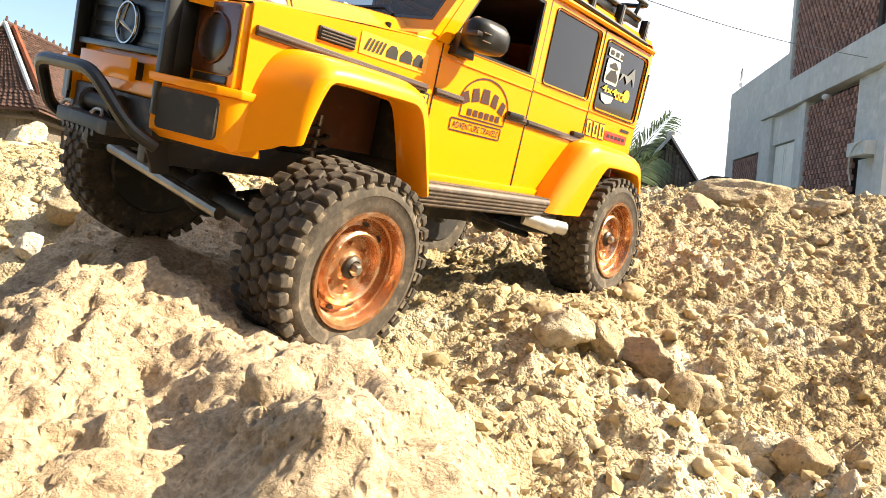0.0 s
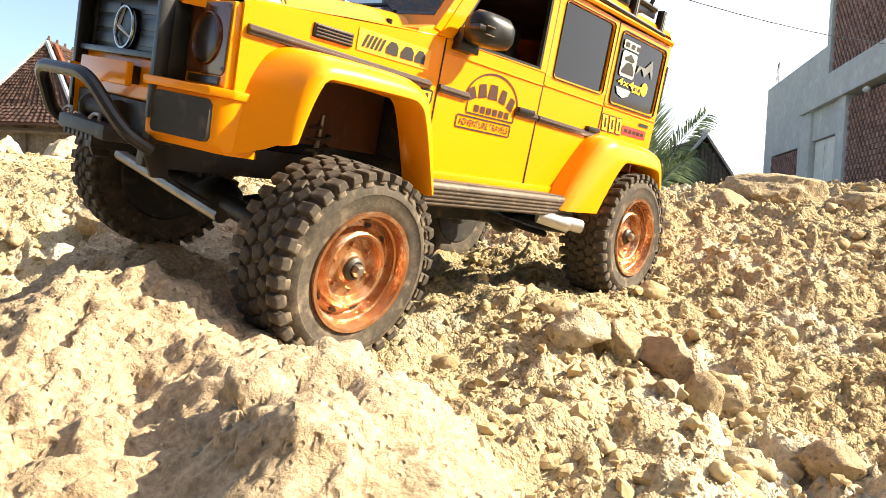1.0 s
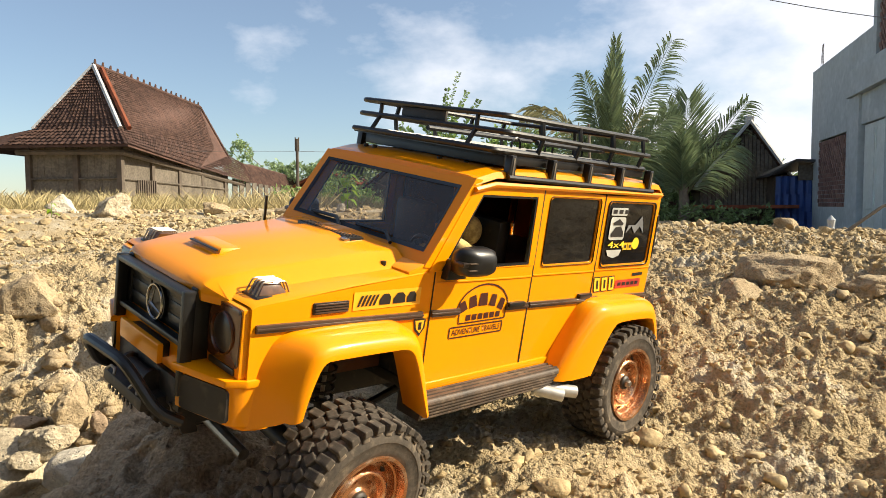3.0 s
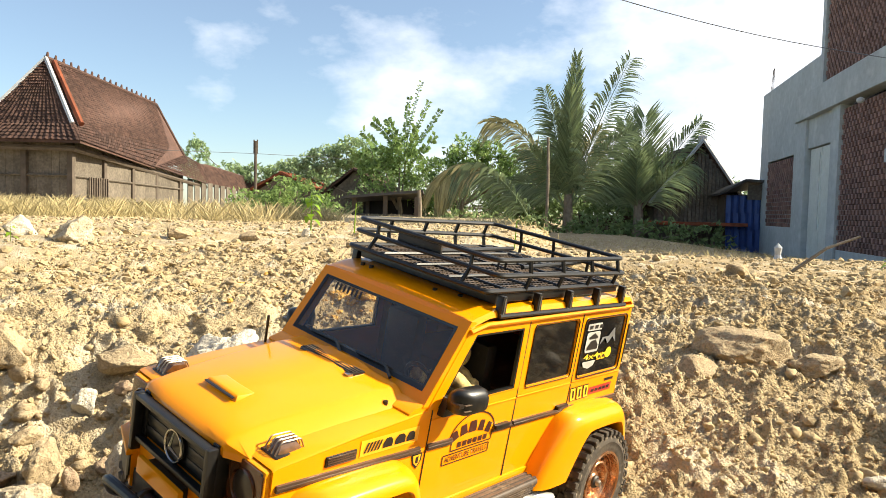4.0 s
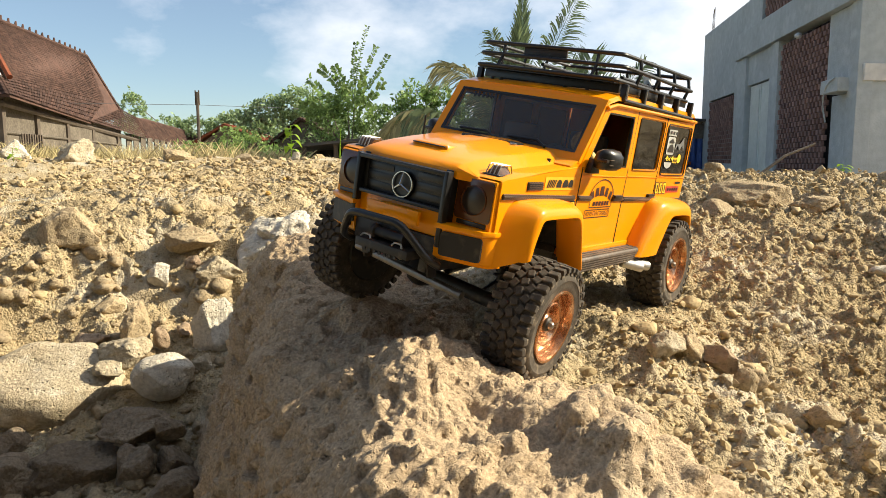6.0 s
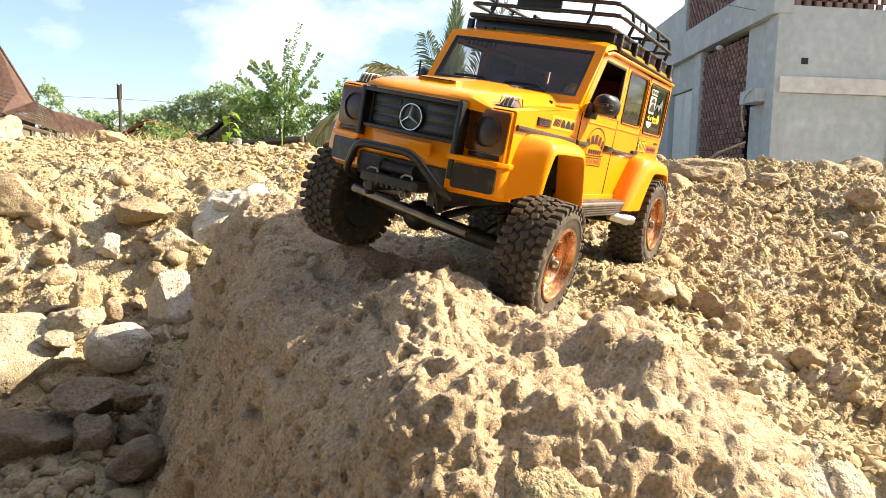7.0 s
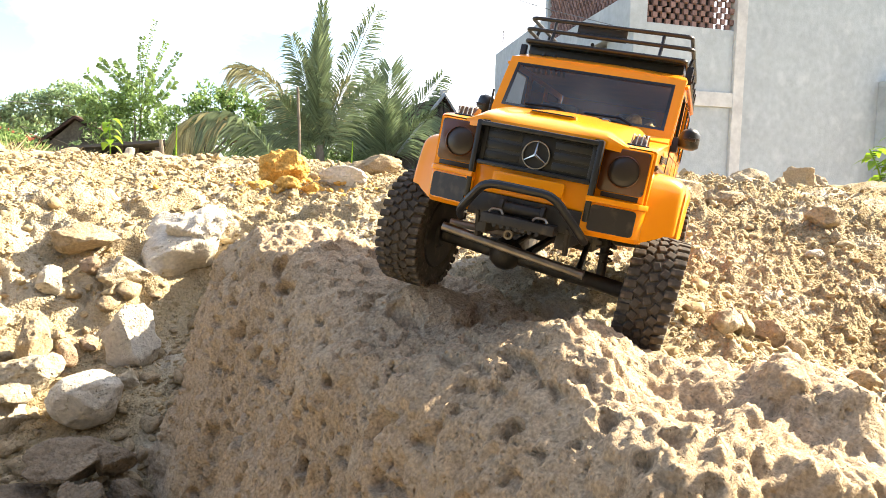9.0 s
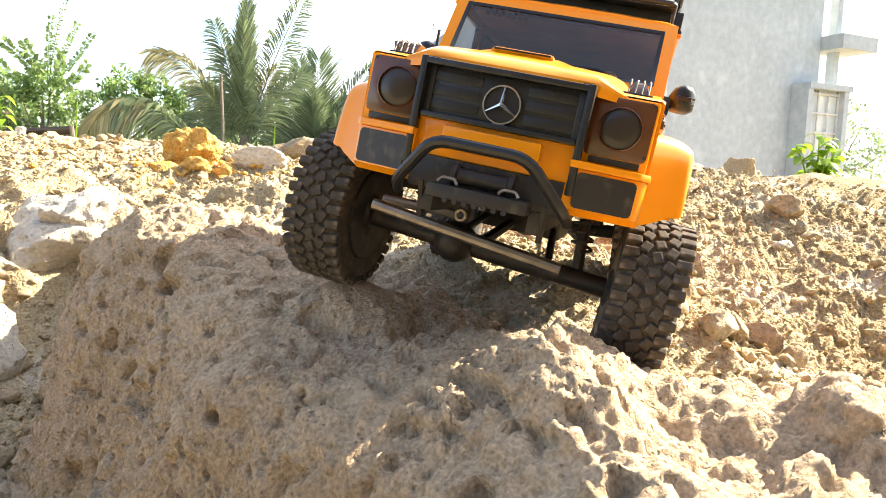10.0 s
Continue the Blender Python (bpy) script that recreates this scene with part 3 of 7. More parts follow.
# ---- stones ----
def stone_mesh(name, seed, size, material, sub=4, rough=0.16, flat=0.25):
    """A stone as a ball cut by some flat faces, with a grainy skin."""
    rnd = random.Random(seed)
    bm = bmesh.new()
    bmesh.ops.create_icosphere(bm, subdivisions=sub, radius=1.0)
    P = np.array([v.co for v in bm.verts])
    cuts = [Vector((rnd.gauss(0, 1), rnd.gauss(0, 1), rnd.gauss(0, 1))).normalized() for _ in range(11)]
    for c in cuts:
        d = P @ np.array(c)
        lim = 1 - flat * rnd.uniform(0.5, 1.5)
        over = np.clip(d - lim, 0, None)
        P = P - over[:, None] * np.array(c) * 0.94
    n = fbm(P[:, 0] * 1.6 + seed, P[:, 1] * 1.6, P[:, 2] * 1.6, 5, 0.58, seed % 91)
    P = P * (1 + rough * n)[:, None]
    P = P * np.array(size)
    for v, p in zip(bm.verts, P):
        v.co = p
    me = bpy.data.meshes.new(name)
    bm.to_mesh(me)
    bm.free()
    me.polygons.foreach_set("use_smooth", [True] * len(me.polygons))
    me.materials.append(material)
    return me


COUNT = itertools.count()


def put_stone(kind, x, y, size, sunk, turn, material, label, middle=None):
    """A stone bedded in the ground; middle: the height of its middle, where other stones carry it."""
    i = next(COUNT)
    clay = material is M_OCHRE
    rounded = "rounded" in label
    blocky = "blocky" in label
    me = stone_mesh(kind, 100 + 7 * i, size, material, 5 if max(size) > 0.045 else 4, 0.24 if clay else 0.07 if rounded else 0.19 if blocky else 0.14, 0.12 if clay else 0.15 if rounded else 0.40 if blocky else 0.30)
    ob = new(kind, me)
    ob.matrix_world = pose(x, y, height_at(x, y) + size[2] * (1 - 2 * sunk) if middle is None else middle, (i * 37) % 17 - 8, (i * 53) % 15 - 7, turn)
    return tagged(ob, label, "stone", group="stones on the ground")


put_stone("boulder", -0.825, 0.905, (0.140, 0.100, 0.085), 0.38, 14, M_CHALK, "large pale rounded boulder lying in the pit", -0.100)
put_stone("stone", -0.614, 0.885, (0.052, 0.046, 0.040), 0.18, 40, M_WHITE, "rounded white limestone in the pit", -0.066)
put_stone("stone", -0.690, 0.915, (0.048, 0.036, 0.028), 0.2, 0, M_CHALK, "pale lumpy stone lying in the pit", -0.032)
put_stone("stone", -0.704, 0.885, (0.027, 0.024, 0.020), 0.2, 40, M_CHALK, "small pale stone in the pit", -0.054)
put_stone("stone", -0.785, 0.985, (0.034, 0.026, 0.018), 0.3, 0, M_BROWN, "flat brown stone lying in the pit", -0.030)
put_stone("stone", -0.704, 0.985, (0.036, 0.030, 0.050), 0.22, 70, M_STONE, "upright tan stone at the foot of the bank", -0.004)
put_stone("stone", -0.660, 1.000, (0.016, 0.013, 0.024), 0.2, 15, M_BROWN, "small red-brown stone at the foot of the bank", -0.028)
put_stone("boulder", -0.572, 1.030, (0.046, 0.036, 0.062), 0.18, 15, M_WHITE, "upright white limestone at the foot of the bank", -0.018)
put_stone("boulder", -0.520, 1.250, (0.118, 0.080, 0.072), 0.60, 24, M_WHITE, "blocky pale limestone bedded in the bank", 0.114)
put_stone("boulder", -0.478, 1.235, (0.068, 0.060, 0.062), 0.60, 40, M_WHITE, "blocky white limestone bedded in the bank", 0.136)
put_stone("boulder", -0.592, 1.150, (0.056, 0.044, 0.040), 0.35, 25, M_CHALK, "pale blocky stone bedded in the bank", 0.074)
put_stone("boulder", -0.665, 1.185, (0.056, 0.045, 0.032), 0.35, 5, M_STONE, "tan clod of earth bedded in the bank", 0.135)
put_stone("stone", -0.645, 1.150, (0.020, 0.018, 0.018), 0.35, 5, M_BROWN, "small brown stone under a clod in the bank", 0.092)
put_stone("stone", -0.702, 1.115, (0.024, 0.014, 0.026), 0.3, 30, M_WHITE, "white shard of limestone in the bank", 0.070)
put_stone("stone", -0.568, 0.960, (0.024, 0.020, 0.020), 0.2, 35, M_CHALK, "small pale stone in the pit beside the rock", -0.068)
put_stone("stone", -0.622, 0.775, (0.054, 0.040, 0.032), 0.2, 25, M_GREYSTONE_SHADED, "grey stone, darkened for the shade of the pit", -0.114)
put_stone("stone", -0.566, 0.770, (0.030, 0.028, 0.022), 0.2, 60, M_GREYSTONE_SHADED, "small grey stone, darkened for the shade of the pit", -0.114)
put_stone("stone", -0.597, 0.715, (0.030, 0.028, 0.040), 0.2, 10, M_GREYSTONE_SHADED, "upright grey stone, darkened for the shade of the pit", -0.155)
put_stone("stone", -0.545, 0.730, (0.036, 0.030, 0.030), 0.2, 110, M_GREYSTONE_SHADED, "small grey stone, darkened for the shade of the pit", -0.150)
put_stone("stone", -0.517, 0.668, (0.042, 0.034, 0.032), 0.2, 30, M_GREYSTONE_SHADED, "grey stone, darkened for the shade of the pit", -0.168)
put_stone("boulder", -0.692, 0.735, (0.078, 0.060, 0.056), 0.3, 30, M_GREYSTONE_SHADED, "large grey stone at the bottom of the pit, darkened for shade", -0.176)
put_stone("boulder", -0.780, 0.700, (0.060, 0.055, 0.060), 0.3, 80, M_GREYSTONE_SHADED, "large grey stone at the bottom of the pit, darkened for shade", -0.170)
put_stone("stone", -0.818, 0.790, (0.028, 0.026, 0.026), 0.2, 85, M_GREYSTONE_SHADED, "small grey stone at the bottom of the pit, darkened for shade", -0.146)
put_stone("boulder", -0.880, 1.150, (0.070, 0.050, 0.060), 0.45, 5, M_STONE, "tan clod of earth bedded in the bank")
put_stone("stone", -0.64, 1.07, (0.020, 0.017, 0.015), 0.3, 80, M_BROWN, "brown stone in the bank")
put_stone("stone", -0.78, 1.06, (0.026, 0.020, 0.018), 0.3, 50, M_STONE, "tan stone in the bank")
put_stone("stone", 0.161, 0.408, (0.013, 0.012, 0.016), 0.2, 25, M_STONE, "small rounded tan stone on the gravel")
put_stone("stone", 0.141, 0.428, (0.022, 0.016, 0.016), 0.25, -30, M_BROWN, "angular brown stone on the gravel")
put_stone("stone", 0.082, 0.426, (0.024, 0.018, 0.016), 0.3, 10, M_CHALK, "pale lump of earth on the gravel")
put_stone("stone", 0.114, 0.436, (0.019, 0.016, 0.021), 0.3, 60, M_STONE, "tan lump of earth on the gravel")
put_stone("stone", 0.187, 0.447, (0.020, 0.018, 0.017), 0.3, 0, M_STONE, "tan lump of earth on the gravel")
put_stone("stone", 0.167, 0.372, (0.022, 0.013, 0.011), 0.3, -15, M_CHALK, "small pale stone on the gravel")
put_stone("stone", 0.226, 0.376, (0.018, 0.015, 0.013), 0.3, 15, M_STONE, "tan stone on the gravel")
put_stone("stone", 0.136, 0.395, (0.009, 0.008, 0.007), 0.25, 15, M_CHALK, "small pale pebble on the gravel")
put_stone("stone", 0.498, 0.716, (0.024, 0.014, 0.011), 0.25, -15, M_WHITE, "flat pale pebble on the bank")
put_stone("boulder", 0.45, 1.06, (0.080, 0.055, 0.045), 0.5, -8, M_STONE, "tan clod of earth half buried in the bank")
put_stone("stone", 0.55, 1.01, (0.050, 0.035, 0.028), 0.5, 10, M_STONE, "tan clod of earth half buried in the bank")
put_stone("boulder", -0.265, 1.71, (0.060, 0.055, 0.056), 0.15, 30, M_OCHRE, "ochre lump of clay on top of the bank")
put_stone("stone", -0.20, 1.61, (0.034, 0.030, 0.022), 0.35, 70, M_OCHRE, "small ochre lump of clay on the bank")
put_stone("stone", -0.33, 1.63, (0.038, 0.032, 0.024), 0.35, 10, M_OCHRE, "small ochre lump of clay on the bank")
put_stone("stone", -0.265, 1.60, (0.034, 0.026, 0.020), 0.35, 130, M_OCHRE, "small ochre lump of clay on the bank")
put_stone("stone", -0.13, 1.62, (0.07, 0.03, 0.03), 0.3, -25, M_WHITE, "flat pale stone beside the ochre clay")
put_stone("boulder", -1.46, 2.34, (0.085, 0.06, 0.065), 0.3, 10, M_CHALK, "pale limestone on top of the bank")
put_stone("boulder", -1.75, 2.45, (0.07, 0.055, 0.05), 0.3, 40, M_WHITE, "pale limestone on top of the bank")
put_stone("stone", -1.2, 2.62, (0.06, 0.05, 0.035), 0.3, 40, M_STONE, "tan stone on top of the bank")
put_stone("stone", -0.95, 2.75, (0.05, 0.04, 0.03), 0.3, 0, M_STONE, "tan stone on top of the bank")
put_stone("stone", -0.78, 3.0, (0.026, 0.024, 0.026), 0.2, 0, M_WHITE, "white stone on top of the bank")
put_stone("boulder", 1.02, 1.5, (0.075, 0.05, 0.04), 0.4, 15, M_STONE, "tan clod of earth bedded in the bank")
put_stone("boulder", 1.35, 1.62, (0.075, 0.06, 0.055), 0.35, 65, M_STONE, "tan clod of earth bedded in the bank")
put_stone("boulder", 1.580, 2.160, (0.115, 0.085, 0.068), 0.45, 5, M_STONE, "tan clod of earth on the skyline", 0.228)
put_stone("stone", 1.674, 2.043, (0.056, 0.050, 0.052), 0.35, 30, M_STONE, "tan clod of earth on the skyline", 0.212)
put_stone("boulder", 1.840, 2.040, (0.070, 0.056, 0.068), 0.35, 65, M_STONE, "tan clod of earth on the skyline", 0.200)
put_stone("boulder", 1.720, 1.800, (0.105, 0.070, 0.052), 0.45, 25, M_STONE, "tan clod of earth bedded in the bank", 0.178)
put_stone("boulder", 1.930, 1.840, (0.072, 0.056, 0.050), 0.35, 10, M_STONE, "tan clod of earth bedded in the bank", 0.175)
put_stone("stone", 1.500, 1.960, (0.030, 0.026, 0.020), 0.35, 80, M_CHALK, "small pale stone below a clod of earth", 0.205)
put_stone("stone", 0.36, 0.98, (0.045, 0.035, 0.026), 0.45, 40, M_STONE, "tan clod of earth half buried in the bank")
put_stone("stone", 0.62, 0.83, (0.04, 0.03, 0.025), 0.3, 65, M_STONE, "tan stone on the bank")
put_stone("stone", 0.85, 2.20, (0.045, 0.04, 0.035), 0.2, 0, M_STONE, "tan stone on the skyline")
put_stone("stone", 0.30, 2.25, (0.05, 0.04, 0.035), 0.2, 90, M_STONE, "tan stone on the skyline")
put_stone("boulder", 0.05, 2.05, (0.10, 0.05, 0.045), 0.3, 0, M_STONE, "tan stone on top of the bank")


def scatter(name, count, seed, place, sizes, material, label, sub=1, lift=0.28, smooth=False):
    """Many small stones in one mesh."""
    rng = np.random.default_rng(seed)
    shapes = []
    for s in range(9):
        bm = bmesh.new()
        if sub:
            bmesh.ops.create_icosphere(bm, subdivisions=sub, radius=1.0)
        else:
            bmesh.ops.create_cube(bm, size=1.35)
            for v in bm.verts:
                v.co += Vector(rng.uniform(-0.42, 0.42, 3))
            bmesh.ops.triangulate(bm, faces=bm.faces[:])
        bm.verts.ensure_lookup_table()
        P = np.array([v.co for v in bm.verts])
        F = np.array([[v.index for v in f.verts] for f in bm.faces])
        bm.free()
        n = (1.6 if sub == 1 else 1.3) * fbm(P[:, 0] * 1.3 + 9 * s, P[:, 1] * 1.3, P[:, 2] * 1.3, 4, 0.65, s)
        shapes.append((P * (1 + 0.33 * n)[:, None] * (1.0, rng.uniform(0.65, 0.95), rng.uniform(0.55, 0.8)), F))
    x, y = place(rng, count)
    size = sizes(rng, len(x), x, y)
    z = np.maximum(ground_height(x, y), -9)
    V, F, at = [], [], 0
    turn, lean = rng.uniform(0, 6.283, len(x)), rng.normal(0, 0.35, len(x))
    for i in range(len(x)):
        P, f = shapes[i % 9]
        c, s, c2, s2 = math.cos(turn[i]), math.sin(turn[i]), math.cos(lean[i]), math.sin(lean[i])
        R = np.array([[c, -s * c2, s * s2], [s, c * c2, -c * s2], [0, s2, c2]])
        V.append(P @ R.T * size[i] + (x[i], y[i], z[i] + lift * size[i]))
        F.append(f + at)
        at += len(P)
    ob = mesh_from(name, np.concatenate(V), np.concatenate(F), material, smooth)
    return tagged(ob, label, "gravel", kind="stuff")


def bank_place(rng, k):
    x, y = rng.uniform(-1.3, 1.25, k), 0.12 + 2.2 * rng.uniform(0, 1, k) ** 1.5
    keep = ~((x < -0.02) & (x > -0.44) & (y < 0.72)) & ~((np.abs(x + 0.05) < 0.03) & (y < 0.3))
    return x[keep], y[keep]


scatter("gravel", 60000, 5, bank_place, lambda r, k, x, y: (0.0010 + 0.0024 * r.uniform(0, 1, k) ** 3) * (1 + 0.55 * np.clip(y - 0.6, 0, 2)), M_GRAVEL, "loose tan gravel and crumbs of earth", 0)
scatter("crumbs", 15000, 16, bank_place, lambda r, k, x, y: (0.0022 + 0.0055 * r.uniform(0, 1, k) ** 3) * (1 + 0.4 * np.clip(y - 0.6, 0, 2)), M_GRAVEL, "tan crumbs of dry earth", 1, 0.1)
scatter("pebbles", 1700, 6, bank_place, lambda r, k, x, y: (0.005 + 0.009 * r.uniform(0, 1, k) ** 3) * (1 + 0.3 * np.clip(y - 0.6, 0, 2)), M_GRAVEL, "tan pebbles and clods of earth", 2, -0.1, True)
scatter("pit_rubble", 900, 8, lambda r, k: (r.uniform(-1.3, -0.45, k), r.uniform(0.3, 1.15, k)), lambda r, k, x, y: 0.005 + 0.018 * r.uniform(0, 1, k) ** 3, M_STONE, "pale rubble in the pit", 2, 0.2, True)


scatter("ochre_crumbs", 420, 21, lambda r, k: (-0.25 + 0.13 * r.normal(0, 1, k), 1.66 + 0.10 * r.normal(0, 1, k)), lambda r, k, x, y: 0.003 + 0.010 * r.uniform(0, 1, k) ** 3, M_OCHRE, "crumbs of ochre clay on the bank", 1, 0.1)


def far_place(rng, k):
    y = 1.6 + 6.4 * rng.uniform(0, 1, k) ** 2
    x = rng.uniform(-1, 1, k) * (2.0 + 0.75 * y)
    return x, y


scatter("bank_rubble", 20000, 7, far_place, lambda r, k, x, y: (0.004 + 0.016 * r.uniform(0, 1, k) ** 5) * (0.8 + 0.14 * y), M_GRAVEL, "tan rubble on top of the bank", 1, 0.05)


# ---- buildings and plants far behind ----
M_CEMENT = mat("grey_cement", (0.50, 0.545, 0.555), 0.9, dark=(0.41, 0.44, 0.45), scale=1.1, amount=0.8, bump=0.5, bump_scale=30, fine=(7, 0.14), spec=0.2, dust=(0.58, 0.615, 0.61), dust_from=0.56)
M_BEAM = mat("pale_cement", (0.70, 0.69, 0.65), 0.9, dark=(0.52, 0.51, 0.49), scale=2.0, amount=0.6, bump=0.4, bump_scale=30, fine=(9, 0.15), spec=0.2)
M_BRICK = mat("red_brick", (0.30, 0.185, 0.155), 0.9, dark=(0.21, 0.135, 0.12), scale=6, amount=0.7, bump=0.4, bump_scale=60, fine=(25, 0.2), spec=0.2, island=0.25)
M_BRICK_ONE = mat("red_brick_single", (0.30, 0.185, 0.155), 0.9, dark=(0.21, 0.135, 0.12), scale=6, amount=0.7, bump=0.4, bump_scale=60, fine=(25, 0.2), spec=0.2, vary=0.25)
# near-black that stands in for the shade inside rooms, a hole and the shed
M_INNER_SHADE = mat("dark_room", (0.035, 0.03, 0.03), 0.9, scale=2)
M_DOOR = mat("grey_door", (0.68, 0.72, 0.70), 0.5, dark=(0.58, 0.62, 0.60), scale=2.5, fine=(12, 0.1))
M_PLANK = mat("weathered_boards", (0.21, 0.18, 0.145), 0.9, dark=(0.12, 0.102, 0.082), scale=2.2, amount=0.8, bump=0.5, bump_scale=25, fine=(14, 0.35), spec=0.2, vary=0.15)
M_POST = mat("dark_timber", (0.11, 0.085, 0.065), 0.85, scale=4, bump=0.4, bump_scale=30)
M_TILE = mat("clay_tiles", (0.120, 0.066, 0.050), 0.85, dark=(0.072, 0.044, 0.036), scale=1.6, amount=0.85, bump=0.5, bump_scale=20, fine=(6, 0.35), spec=0.2, island=0.32)
M_TILE_RED = mat("red_clay_tiles", (0.33, 0.095, 0.045), 0.85, dark=(0.20, 0.07, 0.04), scale=1.6, amount=0.8, fine=(6, 0.3), spec=0.2, island=0.3)
M_WHITEWASH = mat("white_trim", (0.52, 0.54, 0.56), 0.8, dark=(0.38, 0.40, 0.41), scale=3, fine=(8, 0.15))
M_TARP = mat("blue_tarp", (0.035, 0.085, 0.30), 0.55, dark=(0.025, 0.06, 0.2), scale=2.5, bump=0.6, bump_scale=5)
M_IRON = mat("dark_sheet_roof", (0.075, 0.07, 0.066), 0.7, dark=(0.05, 0.047, 0.045), scale=2, fine=(10, 0.2))
M_LEAF = mat("leaf_green", (0.27, 0.38, 0.12), 0.5, dark=(0.16, 0.25, 0.075), scale=1.2, amount=0.7, spec=0.4, island=0.45, through_light=0.45)
# leaves of the far trees, with the haze of distance mixed into the green
M_LEAF_HAZED = mat("leaf_green_hazy", (0.33, 0.43, 0.22), 0.6, dark=(0.21, 0.29, 0.14), scale=0.8, amount=0.7, spec=0.3, island=0.35, through_light=0.4)
M_LEAF_DARK = mat("leaf_dark", (0.23, 0.31, 0.13), 0.6, dark=(0.14, 0.205, 0.085), scale=0.8, amount=0.7, spec=0.3, island=0.4, through_light=0.35)
M_LEAF_BRIGHT = mat("leaf_bright", (0.30, 0.47, 0.03), 0.45, dark=(0.20, 0.34, 0.02), scale=9, spec=0.4, island=0.25, through_light=0.45)
M_PALM = mat("palm_leaf", (0.25, 0.31, 0.16), 0.36, dark=(0.13, 0.18, 0.085), scale=1.4, amount=0.8, spec=0.6, island=0.4, through_light=0.35)
M_PALM_DRY = mat("dry_palm_leaf", (0.46, 0.42, 0.22), 0.6, dark=(0.30, 0.28, 0.13), scale=1.6, spec=0.4, island=0.35, through_light=0.35)
M_BARK = mat("bark", (0.24, 0.20, 0.15), 0.9, dark=(0.14, 0.115, 0.085), scale=8, bump=0.6, bump_scale=40)
M_GRASS = mat("dry_grass", (0.54, 0.45, 0.25), 0.7, dark=(0.36, 0.30, 0.13), scale=0.9, amount=0.8, island=0.35, through_light=0.3)
M_WIRE = mat("grey_wire", (0.22, 0.22, 0.23), 0.6)


def lattice_wall(name, parent, s0, s1, z0, z1, pitch_s=0.185, pitch_z=0.100, depth=0.055, along=None, single=None):
    """Open brickwork: bricks set with gaps in every course, each course shifted by half."""
    along = along or (lambda s, t, z: (t, s, z))
    V, F = [], []
    rows = int((z1 - z0) / pitch_z)
    for r in range(rows):
        za = z0 + r * pitch_z
        zb = za + pitch_z * 0.90
        s = s0 + (0.5 * pitch_s if r % 2 else 0)
        while s + pitch_s * 0.5 < s1:
            e = min(s1, s + pitch_s * 0.53)
            if single is not None:
                single.append((s, e, za, zb))
                s += pitch_s
                continue
            c = len(V)
            V += [along(*p) for p in ((s, 0, za), (e, 0, za), (e, depth, za), (s, depth, za), (s, 0, zb), (e, 0, zb), (e, depth, zb), (s, depth, zb))]
            F += [[c + i for i in q] for q in ((3, 2, 1, 0), (4, 5, 6, 7), (0, 1, 5, 4), (1, 2, 6, 5), (2, 3, 7, 6), (3, 0, 4, 7))]
            s += pitch_s
        # thin mortar course that carries the bricks
        c = len(V)
        zc = zb
        zd = za + pitch_z
        V += [along(*p) for p in ((s0, 0.015, zc), (s1, 0.015, zc), (s1, depth - 0.015, zc), (s0, depth - 0.015, zc), (s0, 0.015, zc + 0.25 * (zd - zc)), (s1, 0.015, zc + 0.25 * (zd - zc)), (s1, depth - 0.015, zc + 0.25 * (zd - zc)), (s0, depth - 0.015, zc + 0.25 * (zd - zc)))]
        F += [[c + i for i in q] for q in ((3, 2, 1, 0), (4, 5, 6, 7), (0, 1, 5, 4), (1, 2, 6, 5), (2, 3, 7, 6), (3, 0, 4, 7))]
    ob = mesh_from(name, V, F, M_BRICK, False, parent)
    if single is None:
        return tagged(ob, "open brick lattice", kind="stuff")
    # bricks near enough to be told apart, one object each, that share a few meshes
    shapes = {}
    for s, e, za, zb in single:
        key = (round(e - s, 4), round(zb - za, 4))
        if key not in shapes:
            bm = box(0, e - s, 0, depth, 0, zb - za, 0.004, None, 1)
            bm.transform(Matrix(((*along(1, 0, 0)[:1], along(0, 1, 0)[0], 0, 0), (along(1, 0, 0)[1], along(0, 1, 0)[1], 0, 0), (0, 0, 1, 0), (0, 0, 0, 1))))
            bmesh.ops.recalc_face_normals(bm, faces=bm.faces[:])
            shapes[key] = bpy.data.meshes.new("brick")
            bm.to_mesh(shapes[key])
            bm.free()
            shapes[key].materials.append(M_BRICK_ONE)
        brick = new("brick", shapes[key])
        brick.parent = ob
        brick.location = along(s, 0, za)
    return tagged(ob, "open brick lattice")


# grey unfinished house: its west front runs away from the corner, its south wall faces the car
FRONT = pose(6.45, 10.6, 0, 0, 0, -9.12)
house = thing("grey_house", "unfinished grey cement house with open brick lattice walls", "house", FRONT)
T = 0.18
